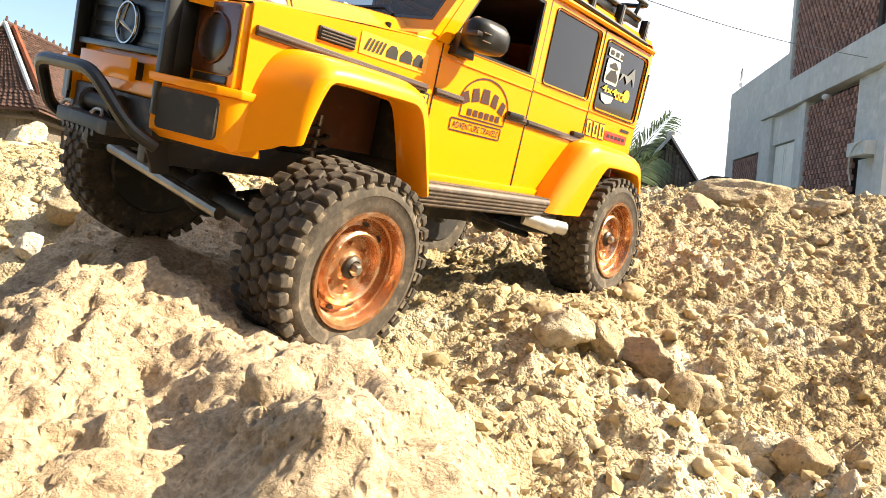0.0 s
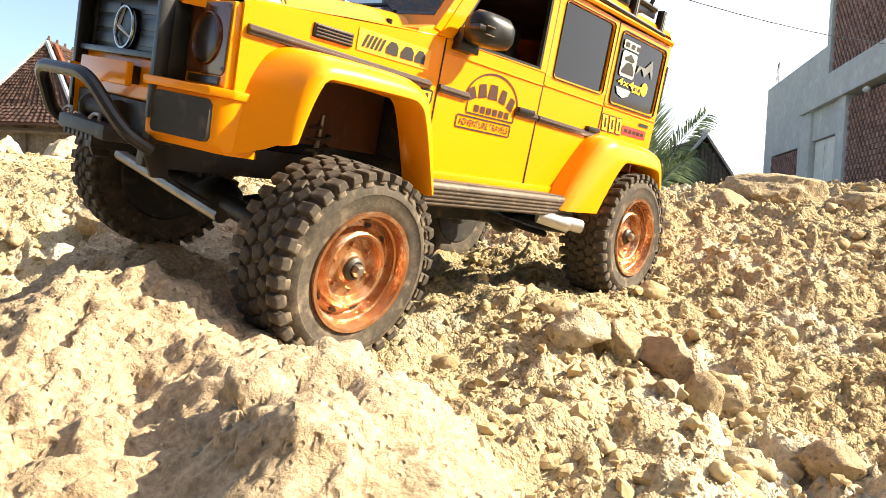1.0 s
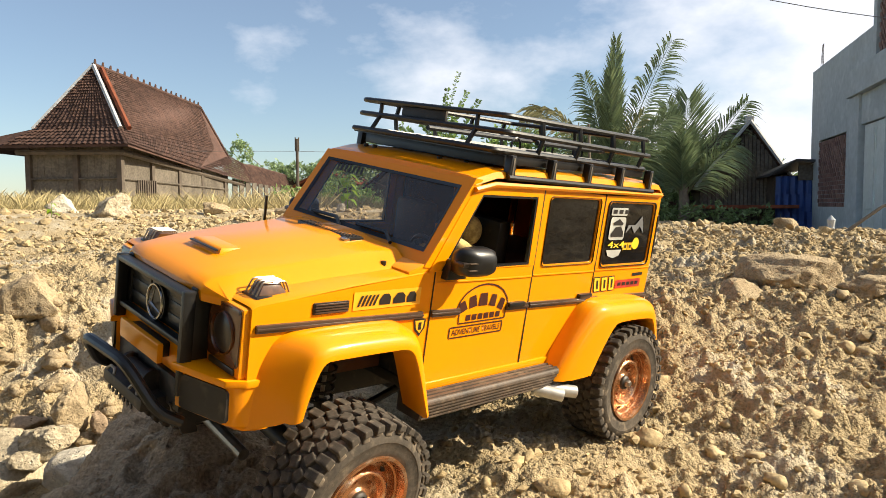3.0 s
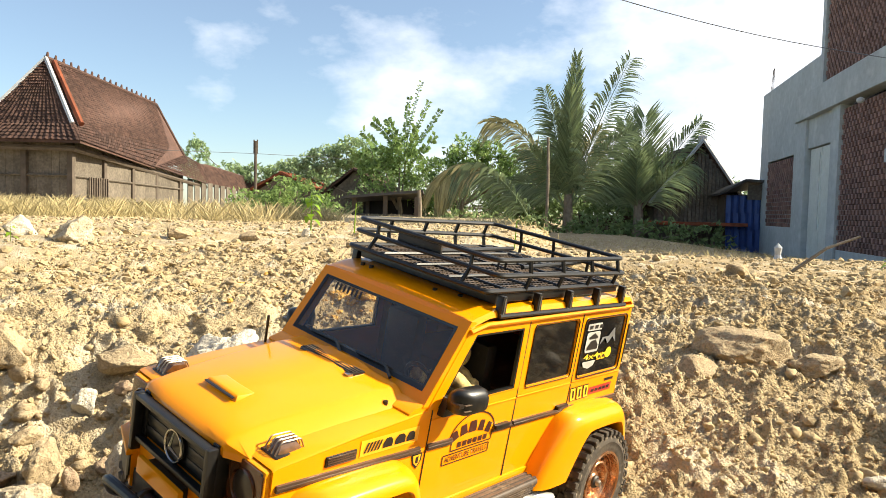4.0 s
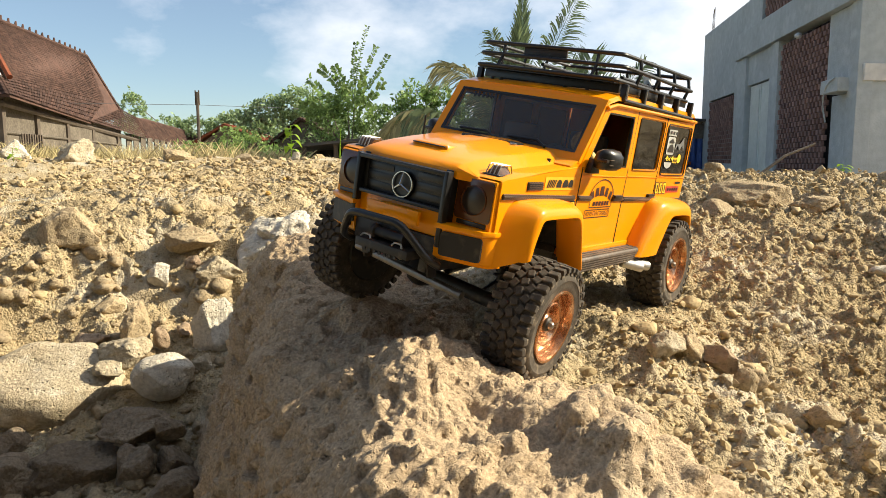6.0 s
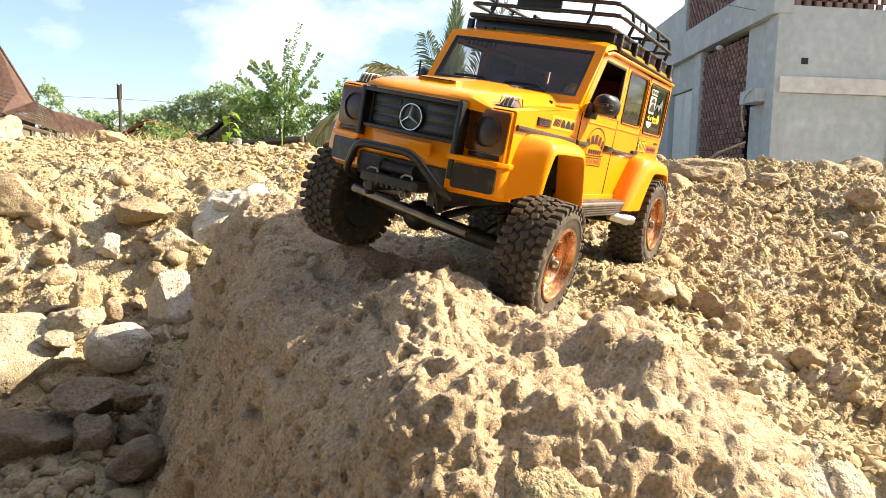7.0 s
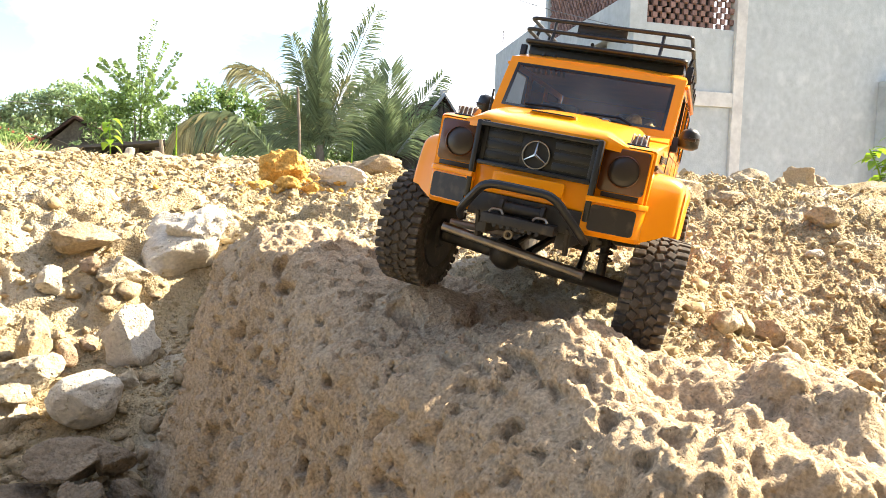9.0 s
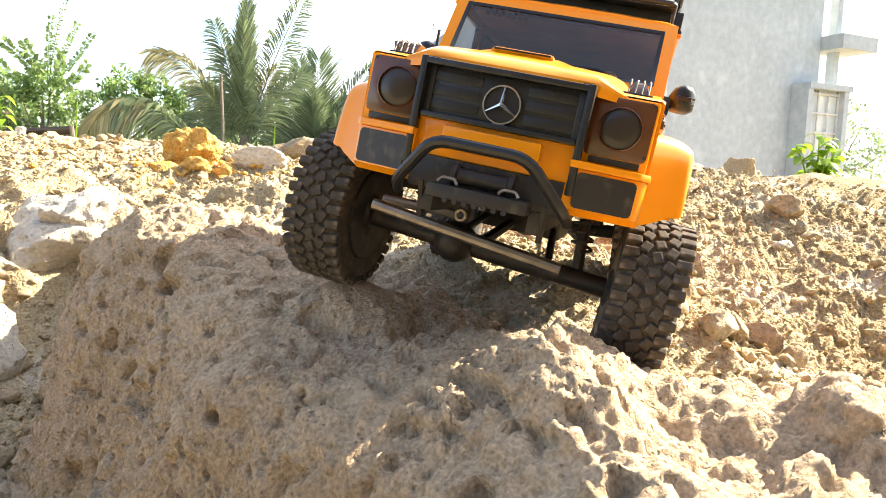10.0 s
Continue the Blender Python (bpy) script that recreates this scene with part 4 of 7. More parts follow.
for name, s0, s1, z0, z1, proud in (("corner_pillar", 0.0, 0.36, -0.9, 8.2, 0.05), ("wall_panel", 0.36, 1.34, 1.62, 2.76, 0.0), ("wall_panel", 0.36, 1.34, -0.9, 1.40, -0.10), ("ledge", 0.30, 1.0, 1.40, 1.62, 0.22), ("pillar", 3.84, 4.36, -0.9, 2.76, 0.05), ("lintel", 4.36, 6.16, 2.08, 2.76, 0.0), ("pillar", 6.16, 6.86, -0.9, 3.34, 0.06),
                                       ("wall_panel", 6.86, 7.36, -0.9, 4.10, 0.0), ("wall_panel", 7.36, 10.10, 2.05, 4.10, 0.0), ("wall_panel", 7.36, 10.10, -0.9, 0.25, 0.0), ("wall_panel", 10.10, 11.04, -0.9, 4.10, 0.0), ("wall_panel", 5.34, 6.86, 3.34, 4.10, 0.0),
                                       ("tower_pillar", 5.14, 5.36, 3.34, 8.2, 0.04), ("base_course", 1.34, 3.84, -0.9, -0.14, 0.0)):
    part(name, box(-proud, T, s0, s1, z0, z1, 0.012), M_CEMENT, house, smooth=0)
part("floor_beam", box(-0.14, T, -0.02, 6.90, 2.76, 3.36, 0.015), M_CEMENT, house, "grey cement floor beam", 0)
part("roof_slab", box(-0.10, 6.0, -0.1, 5.4, 8.2, 8.4, 0.02), M_CEMENT, house, smooth=0)
part("north_wall", box(T, 5.5, 10.9, 11.04, -0.9, 4.10, 0.01), M_CEMENT, house, smooth=0)
# sheets behind the lattice, painted as the shade of the rooms
part("dark_room", box(0.9, 1.0, 0.4, 10.8, -0.9, 3.9), M_INNER_SHADE, house, smooth=0)
part("dark_room", box(0.9, 1.0, 0.4, 5.1, 3.9, 8.1), M_INNER_SHADE, house, smooth=0)
part("tower_wall", box(T, 1.2, 5.16, 5.34, 3.36, 8.2, 0.01), M_CEMENT, house, smooth=0)
lattice_wall("brick_lattice", house, 1.34, 3.84, -0.14, 2.76, single=[])
lattice_wall("brick_lattice", house, 0.36, 5.14, 3.36, 8.1)
lattice_wall("brick_lattice", house, 7.36, 10.10, 0.25, 2.05, 0.21, 0.11)
for s0, s1 in ((4.42, 5.25), (5.27, 6.10)):
    leaf = part("door_leaf", box(0.06, 0.10, s0, s1, -0.9, 2.06, 0.01), M_DOOR, house, "pale grey door leaf", 0)
    part("door_panel", box(0.045, 0.062, s0 + 0.10, s1 - 0.10, 0.2, 1.95, 0.006), M_DOOR, leaf, smooth=0)
for i in range(3):
    part("iron_rod", tube([(0.08, 10.2 + 0.16 * i, 4.05), (0.08 + 0.02 * i, 10.2 + 0.16 * i, 4.75)], 0.008, 5), M_POST, house, "bare iron rod")
part("spot_lamp", ball(0.07, (1, 1, 0.8), (-0.22, 2.2, 2.58)), M_WHITEWASH, house, "small white lamp")
part("bent_pipe", tube([(-0.1, 1.02, 0.95), (-0.18, 1.0, 1.25), (-0.24, 0.70, 1.55), (-0.24, 0.35, 1.62)], 0.013, 8, round_by=0.3), M_CEMENT, house, "bent pale pipe")
# south wall, nearly square to the front
SOUTH = pose(0, 0, 0, 0, 0, 9.12 + 2.5)


def south(name, x0, x1, z0, z1, y0=0.0, y1=0.2, material=M_CEMENT, label=""):
    ob = part(name, box(x0, x1, y0, y1, z0, z1, 0.01), material, house, label, 0)
    ob.matrix_local = SOUTH
    return ob


south("south_panel", 0.06, 2.10, -0.9, 1.52)
south("south_panel", 0.06, 2.10, 1.78, 2.90)
south("south_beam", 0.02, 2.14, 1.52, 1.78, -0.05, 0.2, M_BEAM, "pale cement beam")
south("south_pillar", 2.10, 2.34, -0.9, 8.2, -0.06, 0.2, M_BEAM, "pale rough pillar")
south("south_panel", 2.34, 6.62, -0.9, 5.2)
# another sheet that paints the shade behind the south lattice
south("dark_room", 0.06, 2.10, 2.90, 8.1, 0.55, 0.65, M_INNER_SHADE)
for z0, z1, single in ((2.90, 6.20, []), (6.20, 8.1, None)):
    ob = lattice_wall("brick_lattice", house, 0.06, 2.10, z0, z1, along=lambda s, t, z: (s, t, z), single=single)
    ob.matrix_local = SOUTH @ Matrix.Translation((0, 0.02, 0))
south("north_return", 6.42, 6.62, -0.9, 5.2, 0.2, 5.0)
south("window_bay", 5.80, 5.96, -0.9, 2.08, -0.42, 0.0)
for x0, x1, z0, z1 in ((6.94, 7.10, -0.9, 2.08), (5.80, 7.16, 2.08, 2.20), (5.96, 6.94, -0.9, 0.35)):
    south("bay_frame", x0, x1, z0, z1, -0.45 if z0 > 2 else -0.42, 0.0)
for i in range(4):
    south("window_bar", 5.96 + 0.32 * i, 5.99 + 0.32 * i, 0.35, 2.08, -0.30, -0.26, M_BEAM)
for i in range(5):
    south("window_bar", 5.96, 6.94, 0.38 + 0.40 * i, 0.42 + 0.40 * i, -0.30, -0.26, M_BEAM)
south("window_pane", 5.97, 6.93, 0.36, 2.06, -0.24, -0.22, M_DOOR, "hazy window pane")
south("ledge_slab", 6.62, 7.75, 2.95, 3.25, -0.5, 0.4)
south("ledge_post", 6.95, 7.10, 2.20, 5.2, -0.1, 0.1)
south("hole", 0.40, 0.52, 1.98, 2.08, -0.012, 0.0, M_INNER_SHADE, "near-black plate for the shade in a wall hole")


# ---- tiled roofs ----
def tiled(name, parent, a, b, c, d, material, rows, cols, label="", lift=0.03):
    """Tiles over the four-sided slope a (top start), b (top end), c (bottom end), d (bottom start), each a shallow curved piece."""
    a, b, c, d = (np.array(p, float) for p in (a, b, c, d))
    n = np.cross(c - a, d - b)
    n = n / np.linalg.norm(n)
    if n[2] < 0:
        n = -n
    V, F = [], []

    def at(u, v, h):
        p = (a * (1 - u) + b * u) * (1 - v) + (d * (1 - u) + c * u) * v
        return p + n * h
    rng = np.random.default_rng(len(name) + rows)
    for r in range(rows):
        v0, v1 = r / rows, (r + 1.15) / rows
        for q in range(cols):
            u0, u1 = q / cols, (q + 0.96) / cols
            j = rng.normal(0, 0.006)
            k = len(V)
            V += [at(u0, v0, 0.0), at((u0 + u1) / 2, v0, lift * 0.7 + j), at(u1, v0, 0.0), at(u0, v1, lift + j), at((u0 + u1) / 2, v1, lift * 2.0 + j), at(u1, v1, lift + j)]
            F += [[k, k + 1, k + 4, k + 3], [k + 1, k + 2, k + 5, k + 4]]
    ob = mesh_from(name, V, F, material, False, parent)
    return tagged(ob, label or "weathered clay roof tiles", kind="stuff")


def sheet(name, parent, pts, material, thick=0.06, label=""):
    """A flat panel through the points, with thickness."""
    bm = bmesh.new()
    lo = [bm.verts.new(Vector(p) - Vector((0, 0, thick))) for p in pts]
    hi = [bm.verts.new(p) for p in pts]
    bm.faces.new(hi)
    bm.faces.new(lo[::-1])
    for i in range(len(pts)):
        j = (i + 1) % len(pts)
        bm.faces.new((hi[i], lo[i], lo[j], hi[j]))
    return part(name, bm, material, parent, label, 0)


old = thing("timber_house", "old timber house with a steep brown clay-tile hip roof", "house", pose(0, 0, 0))
R0, R1 = (-14.30, 22.0, 5.05), (-15.45, 32.0, 5.05)
HL, HR = (-15.75, 20.9, 2.85), (-12.75, 20.9, 2.85)
E0, E1, E2 = (-12.15, 20.3, 2.28), (-13.10, 27.0, 1.90), (-13.30, 33.0, 1.42)
HB = (-14.40, 33.0, 2.50)
for name, pts in (("roof_side", (R0, R1, HB, E1, E0, HR)), ("roof_end", (R0, HR, HL)), ("roof_back", (R1, R0, HL, (-18.0, 20.3, 2.3), (-19.5, 33.0, 2.3)))):
    sheet(name, old, pts, M_TILE, 0.08)
sheet("roof_skirt", old, (HL, HR, E0, (-18.0, 20.3, 2.30)), M_TILE, 0.08)
tiled("roof_tiles", old, R0, R1, (-14.15, 30.6, 2.95), HR, M_TILE, 26, 52)
tiled("roof_tiles", old, HR, (-14.15, 30.6, 2.95), E1, E0, M_TILE, 6, 40)
tiled("roof_tiles", old, R0, R0, HR, HL, M_TILE, 22, 18)
tiled("roof_tiles", old, HL, HR, E0, (-16.4, 20.3, 2.30), M_TILE, 5, 22)
part("hip_ridge", tube([R0, HR], 0.075, 6), M_WHITEWASH, old, "whitewashed hip ridge")
part("hip_ridge", tube([R0, HL], 0.075, 6), M_WHITEWASH, old, "whitewashed hip ridge")
part("hip_ridge", tube([(R0[0] + 0.16, R0[1] + 0.2, R0[2] - 0.08), (HR[0] + 0.18, HR[1] + 0.2, HR[2])], 0.09, 6), M_TILE_RED, old, "red clay hip tiles")
part("ridge_cap", tube([R0, R1], 0.09, 6), M_TILE, old, "clay ridge cap")
part("hip_ridge", tube([R1, HB], 0.08, 6), M_TILE, old, "clay hip ridge")
for i in range(19):
    p = Vector(R0).lerp(Vector(R1), (i + 0.2) / 18.6)
    part("finial", tube([p, p + Vector((0, 0, 0.13)), p + Vector((0, 0.02, 0.22))], 0.055, 6, r_end=0.03), M_TILE, old)
# eave beam, posts and board walls
part("eave_beam", tube([(-16.2, 20.7, 2.10), (-12.6, 20.7, 2.06), (-13.3, 27.0, 1.72), (-13.45, 33.0, 1.30)], 0.09, 6), M_POST, old, "dark eave beam")
for x, y, top in ((-16.0, 21.0, 2.2), (-14.35, 21.0, 2.2), (-12.85, 21.0, 2.2), (-13.05, 23.2, 2.1), (-13.2, 25.4, 1.95), (-13.35, 27.6, 1.85), (-13.45, 30.0, 1.6)):
    part("post", box(x - 0.09, x + 0.09, y - 0.09, y + 0.09, -0.3, top, 0.01), M_POST, old, "dark timber post", 0)
for i in range(13):
    x = -16.0 + 0.25 * i
    part("board", box(x, x + 0.242, 21.04, 21.08 + 0.01 * (i % 2), -0.3, 2.6), M_PLANK, old, smooth=0)
for i in range(26):
    y = 21.1 + 0.36 * i
    x = -12.95 - 0.055 * (y - 21.0)
    part("board", box(x - 0.03 - 0.012 * (i % 2), x, y, y + 0.345, -0.3, 2.5 - 0.07 * (y - 21.0)), M_PLANK, old, smooth=0)
for z in (0.55, 1.25):
    part("rail", tube([(-12.90, 21.0, z), (-13.42, 30.4, z - 0.15)], 0.035, 5), M_PLANK, old)
    part("rail", tube([(-16.0, 20.98, z), (-12.9, 20.98, z)], 0.035, 5), M_PLANK, old)
for i in range(9):
    part("window_slat", box(-12.93, -12.90, 22.1 + 0.14 * i, 22.16 + 0.14 * i, 0.55, 1.25), M_POST, old, smooth=0)
# low wing behind it
sheet("wing_roof", old, ((-13.85, 34.0, 2.45), (-12.6, 40.5, 1.75), (-12.2, 40.5, 0.98), E2, (-13.9, 33.0, 2.4)), M_TILE, 0.08)
tiled("roof_tiles", old, (-13.9, 33.2, 2.45), (-12.6, 40.5, 1.72), (-12.2, 40.5, 1.02), E2, M_TILE, 8, 40)
tiled("roof_tiles", old, (-14.1, 32.0, 2.75), (-13.9, 33.2, 2.45), E2, E1, M_TILE, 10, 30)
for i in range(16):
    y = 31.0 + 0.55 * i
    part("board", box(-13.5 + 0.09 * i, -13.46 + 0.09 * i, y, y + 0.53, -0.3, 1.60 - 0.04 * i), M_PLANK, old, smooth=0)


def small_house(name, label, apex, left, right, bottom, depth, roof_mat, wall_mat, trim=None):
    """A house whose gable end faces the car."""
    h = thing(name, label, "house", pose(0, 0, 0))
    y = apex[1]
    bm = prism([(left[0] + 0.2, bottom), (right[0] - 0.2, bottom), (right[0] - 0.2, right[2] - 0.1), (apex[0], apex[2] - 0.12), (left[0] + 0.2, left[2] - 0.1)], y + 0.05, y + depth, 0.0)
    part("wall", bm, wall_mat, h, smooth=0)
    for p in (left, right):
        a, b = Vector(apex), Vector(p)
        back = Vector((0, depth, 0))
        sheet("roof_slope", h, (a + Vector((0, -0.15, 0)), a + back, b + back, b + Vector((0, -0.15, 0))), roof_mat, 0.07)
        tiled("roof_tiles", h, a + Vector((0, -0.15, 0.01)), a + back, b + back, b + Vector((0, -0.15, 0.01)), roof_mat, 14, 24)
        if trim:
            part("verge", tube([a + Vector((0, -0.18, 0.05)), b + Vector((0, -0.18, 0.05))], 0.055, 5), trim, h, "pale roof verge")
    return h


gable = small_house("gable_house", "timber gable house with pale roof verges", (6.60, 22.0, 2.75), (5.05, 22.0, 0.80), (7.95, 22.0, 0.85), -0.9, 6.0, M_TILE, M_PLANK, M_WHITEWASH)
part("finial", box(6.48, 6.72, 21.85, 22.05, 2.72, 2.95, 0.03), M_BEAM, gable, "small stone finial", 0)
for i in range(22):
    x = 5.35 + 0.115 * i
    top = 2.55 - abs(x - 6.6) * 1.22
    part("board", box(x, x + 0.10, 21.98, 22.04 + 0.008 * (i % 3), -0.6, top), M_PLANK, gable, smooth=0)
part("porch_roof", box(4.9, 7.7, 20.9, 21.95, 0.20, 0.30, 0.01), M_TILE_RED, gable, "low red porch roof", 0)
broken = small_house("old_house", "small old house with broken brown tile roof", (-4.93, 26.0, 1.95), (-6.2, 26.0, 0.95), (-3.0, 26.0, 0.85), -0.6, 5.0, M_TILE, M_PLANK)
small_house("red_roof_house", "low house with a bright red tile roof", (-8.9, 30.0, 1.95), (-10.2, 30.0, 1.2), (-7.2, 30.0, 1.25), -0.6, 5.0, M_TILE_RED, M_PLANK)
shed = thing("open_shed", "low open shed with a dark sheet roof on posts", "shed", pose(0, 0, 0))
sheet("shed_roof", shed, ((-4.05, 19.6, 0.80), (-1.75, 19.6, 1.02), (-1.9, 22.5, 0.85), (-4.1, 22.5, 0.72)), M_IRON, 0.07, "dark sheet roof")
for x, y in ((-3.75, 19.9), (-2.85, 19.9), (-1.95, 19.9), (-3.75, 22.2), (-1.95, 22.2)):
    part("post", box(x - 0.06, x + 0.06, y - 0.06, y + 0.06, -0.6, 0.82, 0.01), M_POST, shed, smooth=0)
for i in range(3):
    part("rail", box(-3.7, -2.0, 19.95, 20.0, -0.25 + 0.22 * i, -0.13 + 0.22 * i), M_PLANK, shed, smooth=0)
# the shed's inner shade is painted on its back wall
part("back_wall", box(-3.9, -1.9, 22.25, 22.3, -0.6, 0.75), M_INNER_SHADE, shed, smooth=0)
blue = thing("tarp_shed", "small shed hung with blue tarpaulin", "shed", pose(0, 0, 0))
bm = bmesh.new()
rings = []
for z in (-0.9, -0.4, 0.1, 0.6, 1.12):
    rings.append([(7.16 + 0.055 * i, 21.2 + 0.05 * math.sin(i * 1.7 + z * 2), z) for i in range(22)])
part("tarpaulin", loft(rings), M_TARP, blue, "creased blue tarpaulin")
part("frame", box(7.15, 8.4, 21.35, 22.6, -0.9, 1.15, 0.01), M_POST, blue, smooth=0)
sheet("shed_roof", blue, ((6.85, 20.9, 1.18), (7.6, 20.9, 1.60), (8.6, 20.9, 1.55), (8.6, 23, 1.45), (6.85, 23, 1.1)), M_IRON, 0.07, "dark sheet roof")
part("plank", box(7.75, 8.3, 21.15, 21.2, 1.0, 1.45), M_PLANK, blue, smooth=0)
wall = tagged(obj("garden_wall", box(3.2, 7.7, 23.8, 24.0, -0.9, 0.42, 0.02), M_TILE, None), "low red-brown garden wall behind the palms", "wall")

# poles and wire
for name, x, y, top, r, label in (("wooden_pole", 1.84, 21.0, 2.70, 0.05, "pale wooden pole beside the palms"), ("wooden_pole", -1.80, 19.2, 1.0, 0.06, "short pale pole beside the open shed")):
    tagged(obj(name, tube([(x, y, -0.8), (x + 0.02, y, top * 0.5), (x - 0.02, y, top)], r, 8, r_end=r * 0.8), M_BARK, None, smooth=40), label, "pole")
pylon = thing("utility_pole", "dark utility pole with two insulators, far off", "pole", pose(-8.36, 25.0, 0))
part("pole", tube([(0, 0, -0.8), (0, 0, 2.80)], 0.055, 8), M_POST, pylon)
for dx in (-0.06, 0.06):
    part("insulator", tube([(dx, 0, 2.35), (dx, 0, 2.85)], 0.025, 6), M_POST, pylon)
tagged(obj("power_wire", tube([(-24, 24.5, 3.15), (-16, 24.8, 2.45), (-8.4, 25.0, 2.35), (-2, 27, 2.25)], 0.008, 5), M_WIRE, None), "thin black wire from the utility pole", "wire")
k = [Vector((-4.5, 6.6, 4.62)).lerp(Vector((5.72, 12.5, 3.42)), i / 16) - Vector((0, 0, 0.35 * (1 - (i / 8 - 1) ** 2))) for i in range(17)] + [Vector((6.40, 11.3, 2.95))]
tagged(obj("overhead_wire", tube(k, 0.007, 5), M_WIRE, None), "thin dark overhead wire to the grey house", "wire")


# ---- plants ----
def leaf_cloud(name, parent, blobs, count, size, material, seed, aspect=0.5, shell=0.55):
    """Many small leaves in loose clumps about the given balls (x, y, z, rx, ry, rz)."""
    rng = np.random.default_rng(seed)
    w = np.array([b[3] * b[5] for b in blobs])
    pick = rng.choice(len(blobs), count, p=w / w.sum())
    B = np.array(blobs)[pick]
    d = rng.normal(0, 1, (count, 3))
    d /= np.linalg.norm(d, axis=1)[:, None]
    rad = rng.uniform(shell ** 3, 1.0, count) ** (1 / 3)
    lump = 1 + 0.28 * vnoise(d[:, 0] * 2.6 + pick, d[:, 1] * 2.6, d[:, 2] * 2.6, seed)
    P = B[:, :3] + d * B[:, 3:] * (rad * lump)[:, None]
    f = 0.42 / B[:, 5].mean()
    gaps = vnoise(P[:, 0] * 6 * f, P[:, 1] * 6 * f, P[:, 2] * 6 * f, seed + 1) + 0.6 * vnoise(P[:, 0] * 15 * f, P[:, 1] * 15 * f, P[:, 2] * 15 * f, seed + 2) > -0.05 + 0.25 * (rad > 0.9)
    C = P[gaps]
    m = len(C)
    u = rng.normal(0, 1, (m, 3))
    u /= np.linalg.norm(u, axis=1)[:, None]
    v = np.cross(u, rng.normal(0, 1, (m, 3)))
    v /= np.linalg.norm(v, axis=1)[:, None]
    s = size * rng.uniform(0.6, 1.3, m)
    u, v = u * s[:, None], v * (s * aspect)[:, None]
    V = np.stack([C - u, C + v * 0.8, C + u, C - v * 0.8], 1).reshape(-1, 3)
    F = np.arange(4 * m).reshape(-1, 4)
    return mesh_from(name, V, F, material, False, parent)


def tree(name, label, base, blobs, count, size, material, seed, limbs=True):
    t = thing(name, label, "tree", pose(*base), group="trees behind the bank")
    local = [(b[0] - base[0], b[1] - base[1], b[2] - base[2], b[3], b[4], b[5]) for b in blobs]
    bm = bmesh.new()
    top = max(b[2] for b in local)
    tube([(0, 0, -0.3), (0.05, 0, top * 0.35), (-0.04, 0, top * 0.6)], 0.09, 7, bm=bm, r_end=0.05)
    for b in local:
        tube([(-0.02, 0, top * 0.35), (b[0] * 0.5, b[1] * 0.5, (top * 0.35 + b[2]) / 2), (b[0], b[1], b[2] + b[5] * 0.6)], 0.045, 5, bm=bm, r_end=0.012)
    part("trunk", bm, M_BARK, t)
    tagged(leaf_cloud("crown", t, local, count, size, material, seed), "loose leafy crown", kind="stuff")
    return t


tree("tree", "slender tree with feathery upright branches", (-2.6, 21, -0.5), [(-3.5, 21, 1.9, 0.65, 0.7, 0.5), (-2.6, 21, 2.2, 0.6, 0.7, 0.55), (-3.1, 21, 1.5, 0.9, 0.7, 0.6), (-2.4, 21, 1.7, 0.7, 0.7, 0.6)], 5200, 0.080, M_LEAF, 11)
feather = thing("sapling_top", "bare upright shoot with small paired leaves", "tree", pose(-2.25, 20.8, 2.6), group="trees behind the bank")
rnd = random.Random(8)
for bx, bz, mx, mz, tx, tz, leafy in ((-0.18, -0.6, -0.02, 0.7, 0.24, 1.69, 0), (-0.20, -0.6, -0.16, 0.5, -0.04, 1.15, 0), (-0.15, -0.5, 0.18, 0.4, 0.55, 1.03, 0), (-0.10, -0.6, 0.45, 0.2, 0.84, 0.87, 0), (-0.25, -0.7, -0.55, 0.0, -1.10, 0.42, 1), (-0.25, -0.8, -0.95, -0.45, -1.52, 0.21, 1),
                                       (-0.30, -0.9, -1.1, -0.8, -1.71, -0.6, 1), (-0.20, -0.7, -0.45, 0.1, -0.71, 0.51, 1), (-0.1, -0.9, 0.4, -0.4, 0.75, 0.05, 1), (-0.2, -0.9, 0.1, -0.3, 0.15, 0.3, 1)):
    p0, p1, p2 = Vector((bx, 0, bz)), Vector((mx, rnd.uniform(-0.3, 0.3), mz)), Vector((tx, rnd.uniform(-0.4, 0.4), tz))
    arc = [(1 - u) ** 2 * p0 + 2 * u * (1 - u) * p1 + u * u * p2 for u in [i / 12 for i in range(13)]]
    bm = tube(arc, 0.018, 5, r_end=0.005)
    for i in range(3, 13):
        for sub in (0.0, 0.33, 0.66) if i < 12 else (0.0,):
            p = arc[i].lerp(arc[min(12, i + 1)], sub)
            t = (arc[i] - arc[i - 1]).normalized()
            for q in (-1, 1):
                if rnd.random() < 0.25:
                    continue
                reach = rnd.uniform(0.08, 0.17) * (1.25 if leafy else 0.8)
                d = (Vector((t.z, rnd.uniform(-0.8, 0.8), -t.x)) * q + t * 0.5).normalized() * reach
                n = t.cross(d).normalized().cross(d).normalized() * reach * 0.30
                bm.faces.new([bm.verts.new(x) for x in (p, p + d * 0.5 + n, p + d, p + d * 0.5 - n)])
    part("shoot", bm, M_LEAF, feather)
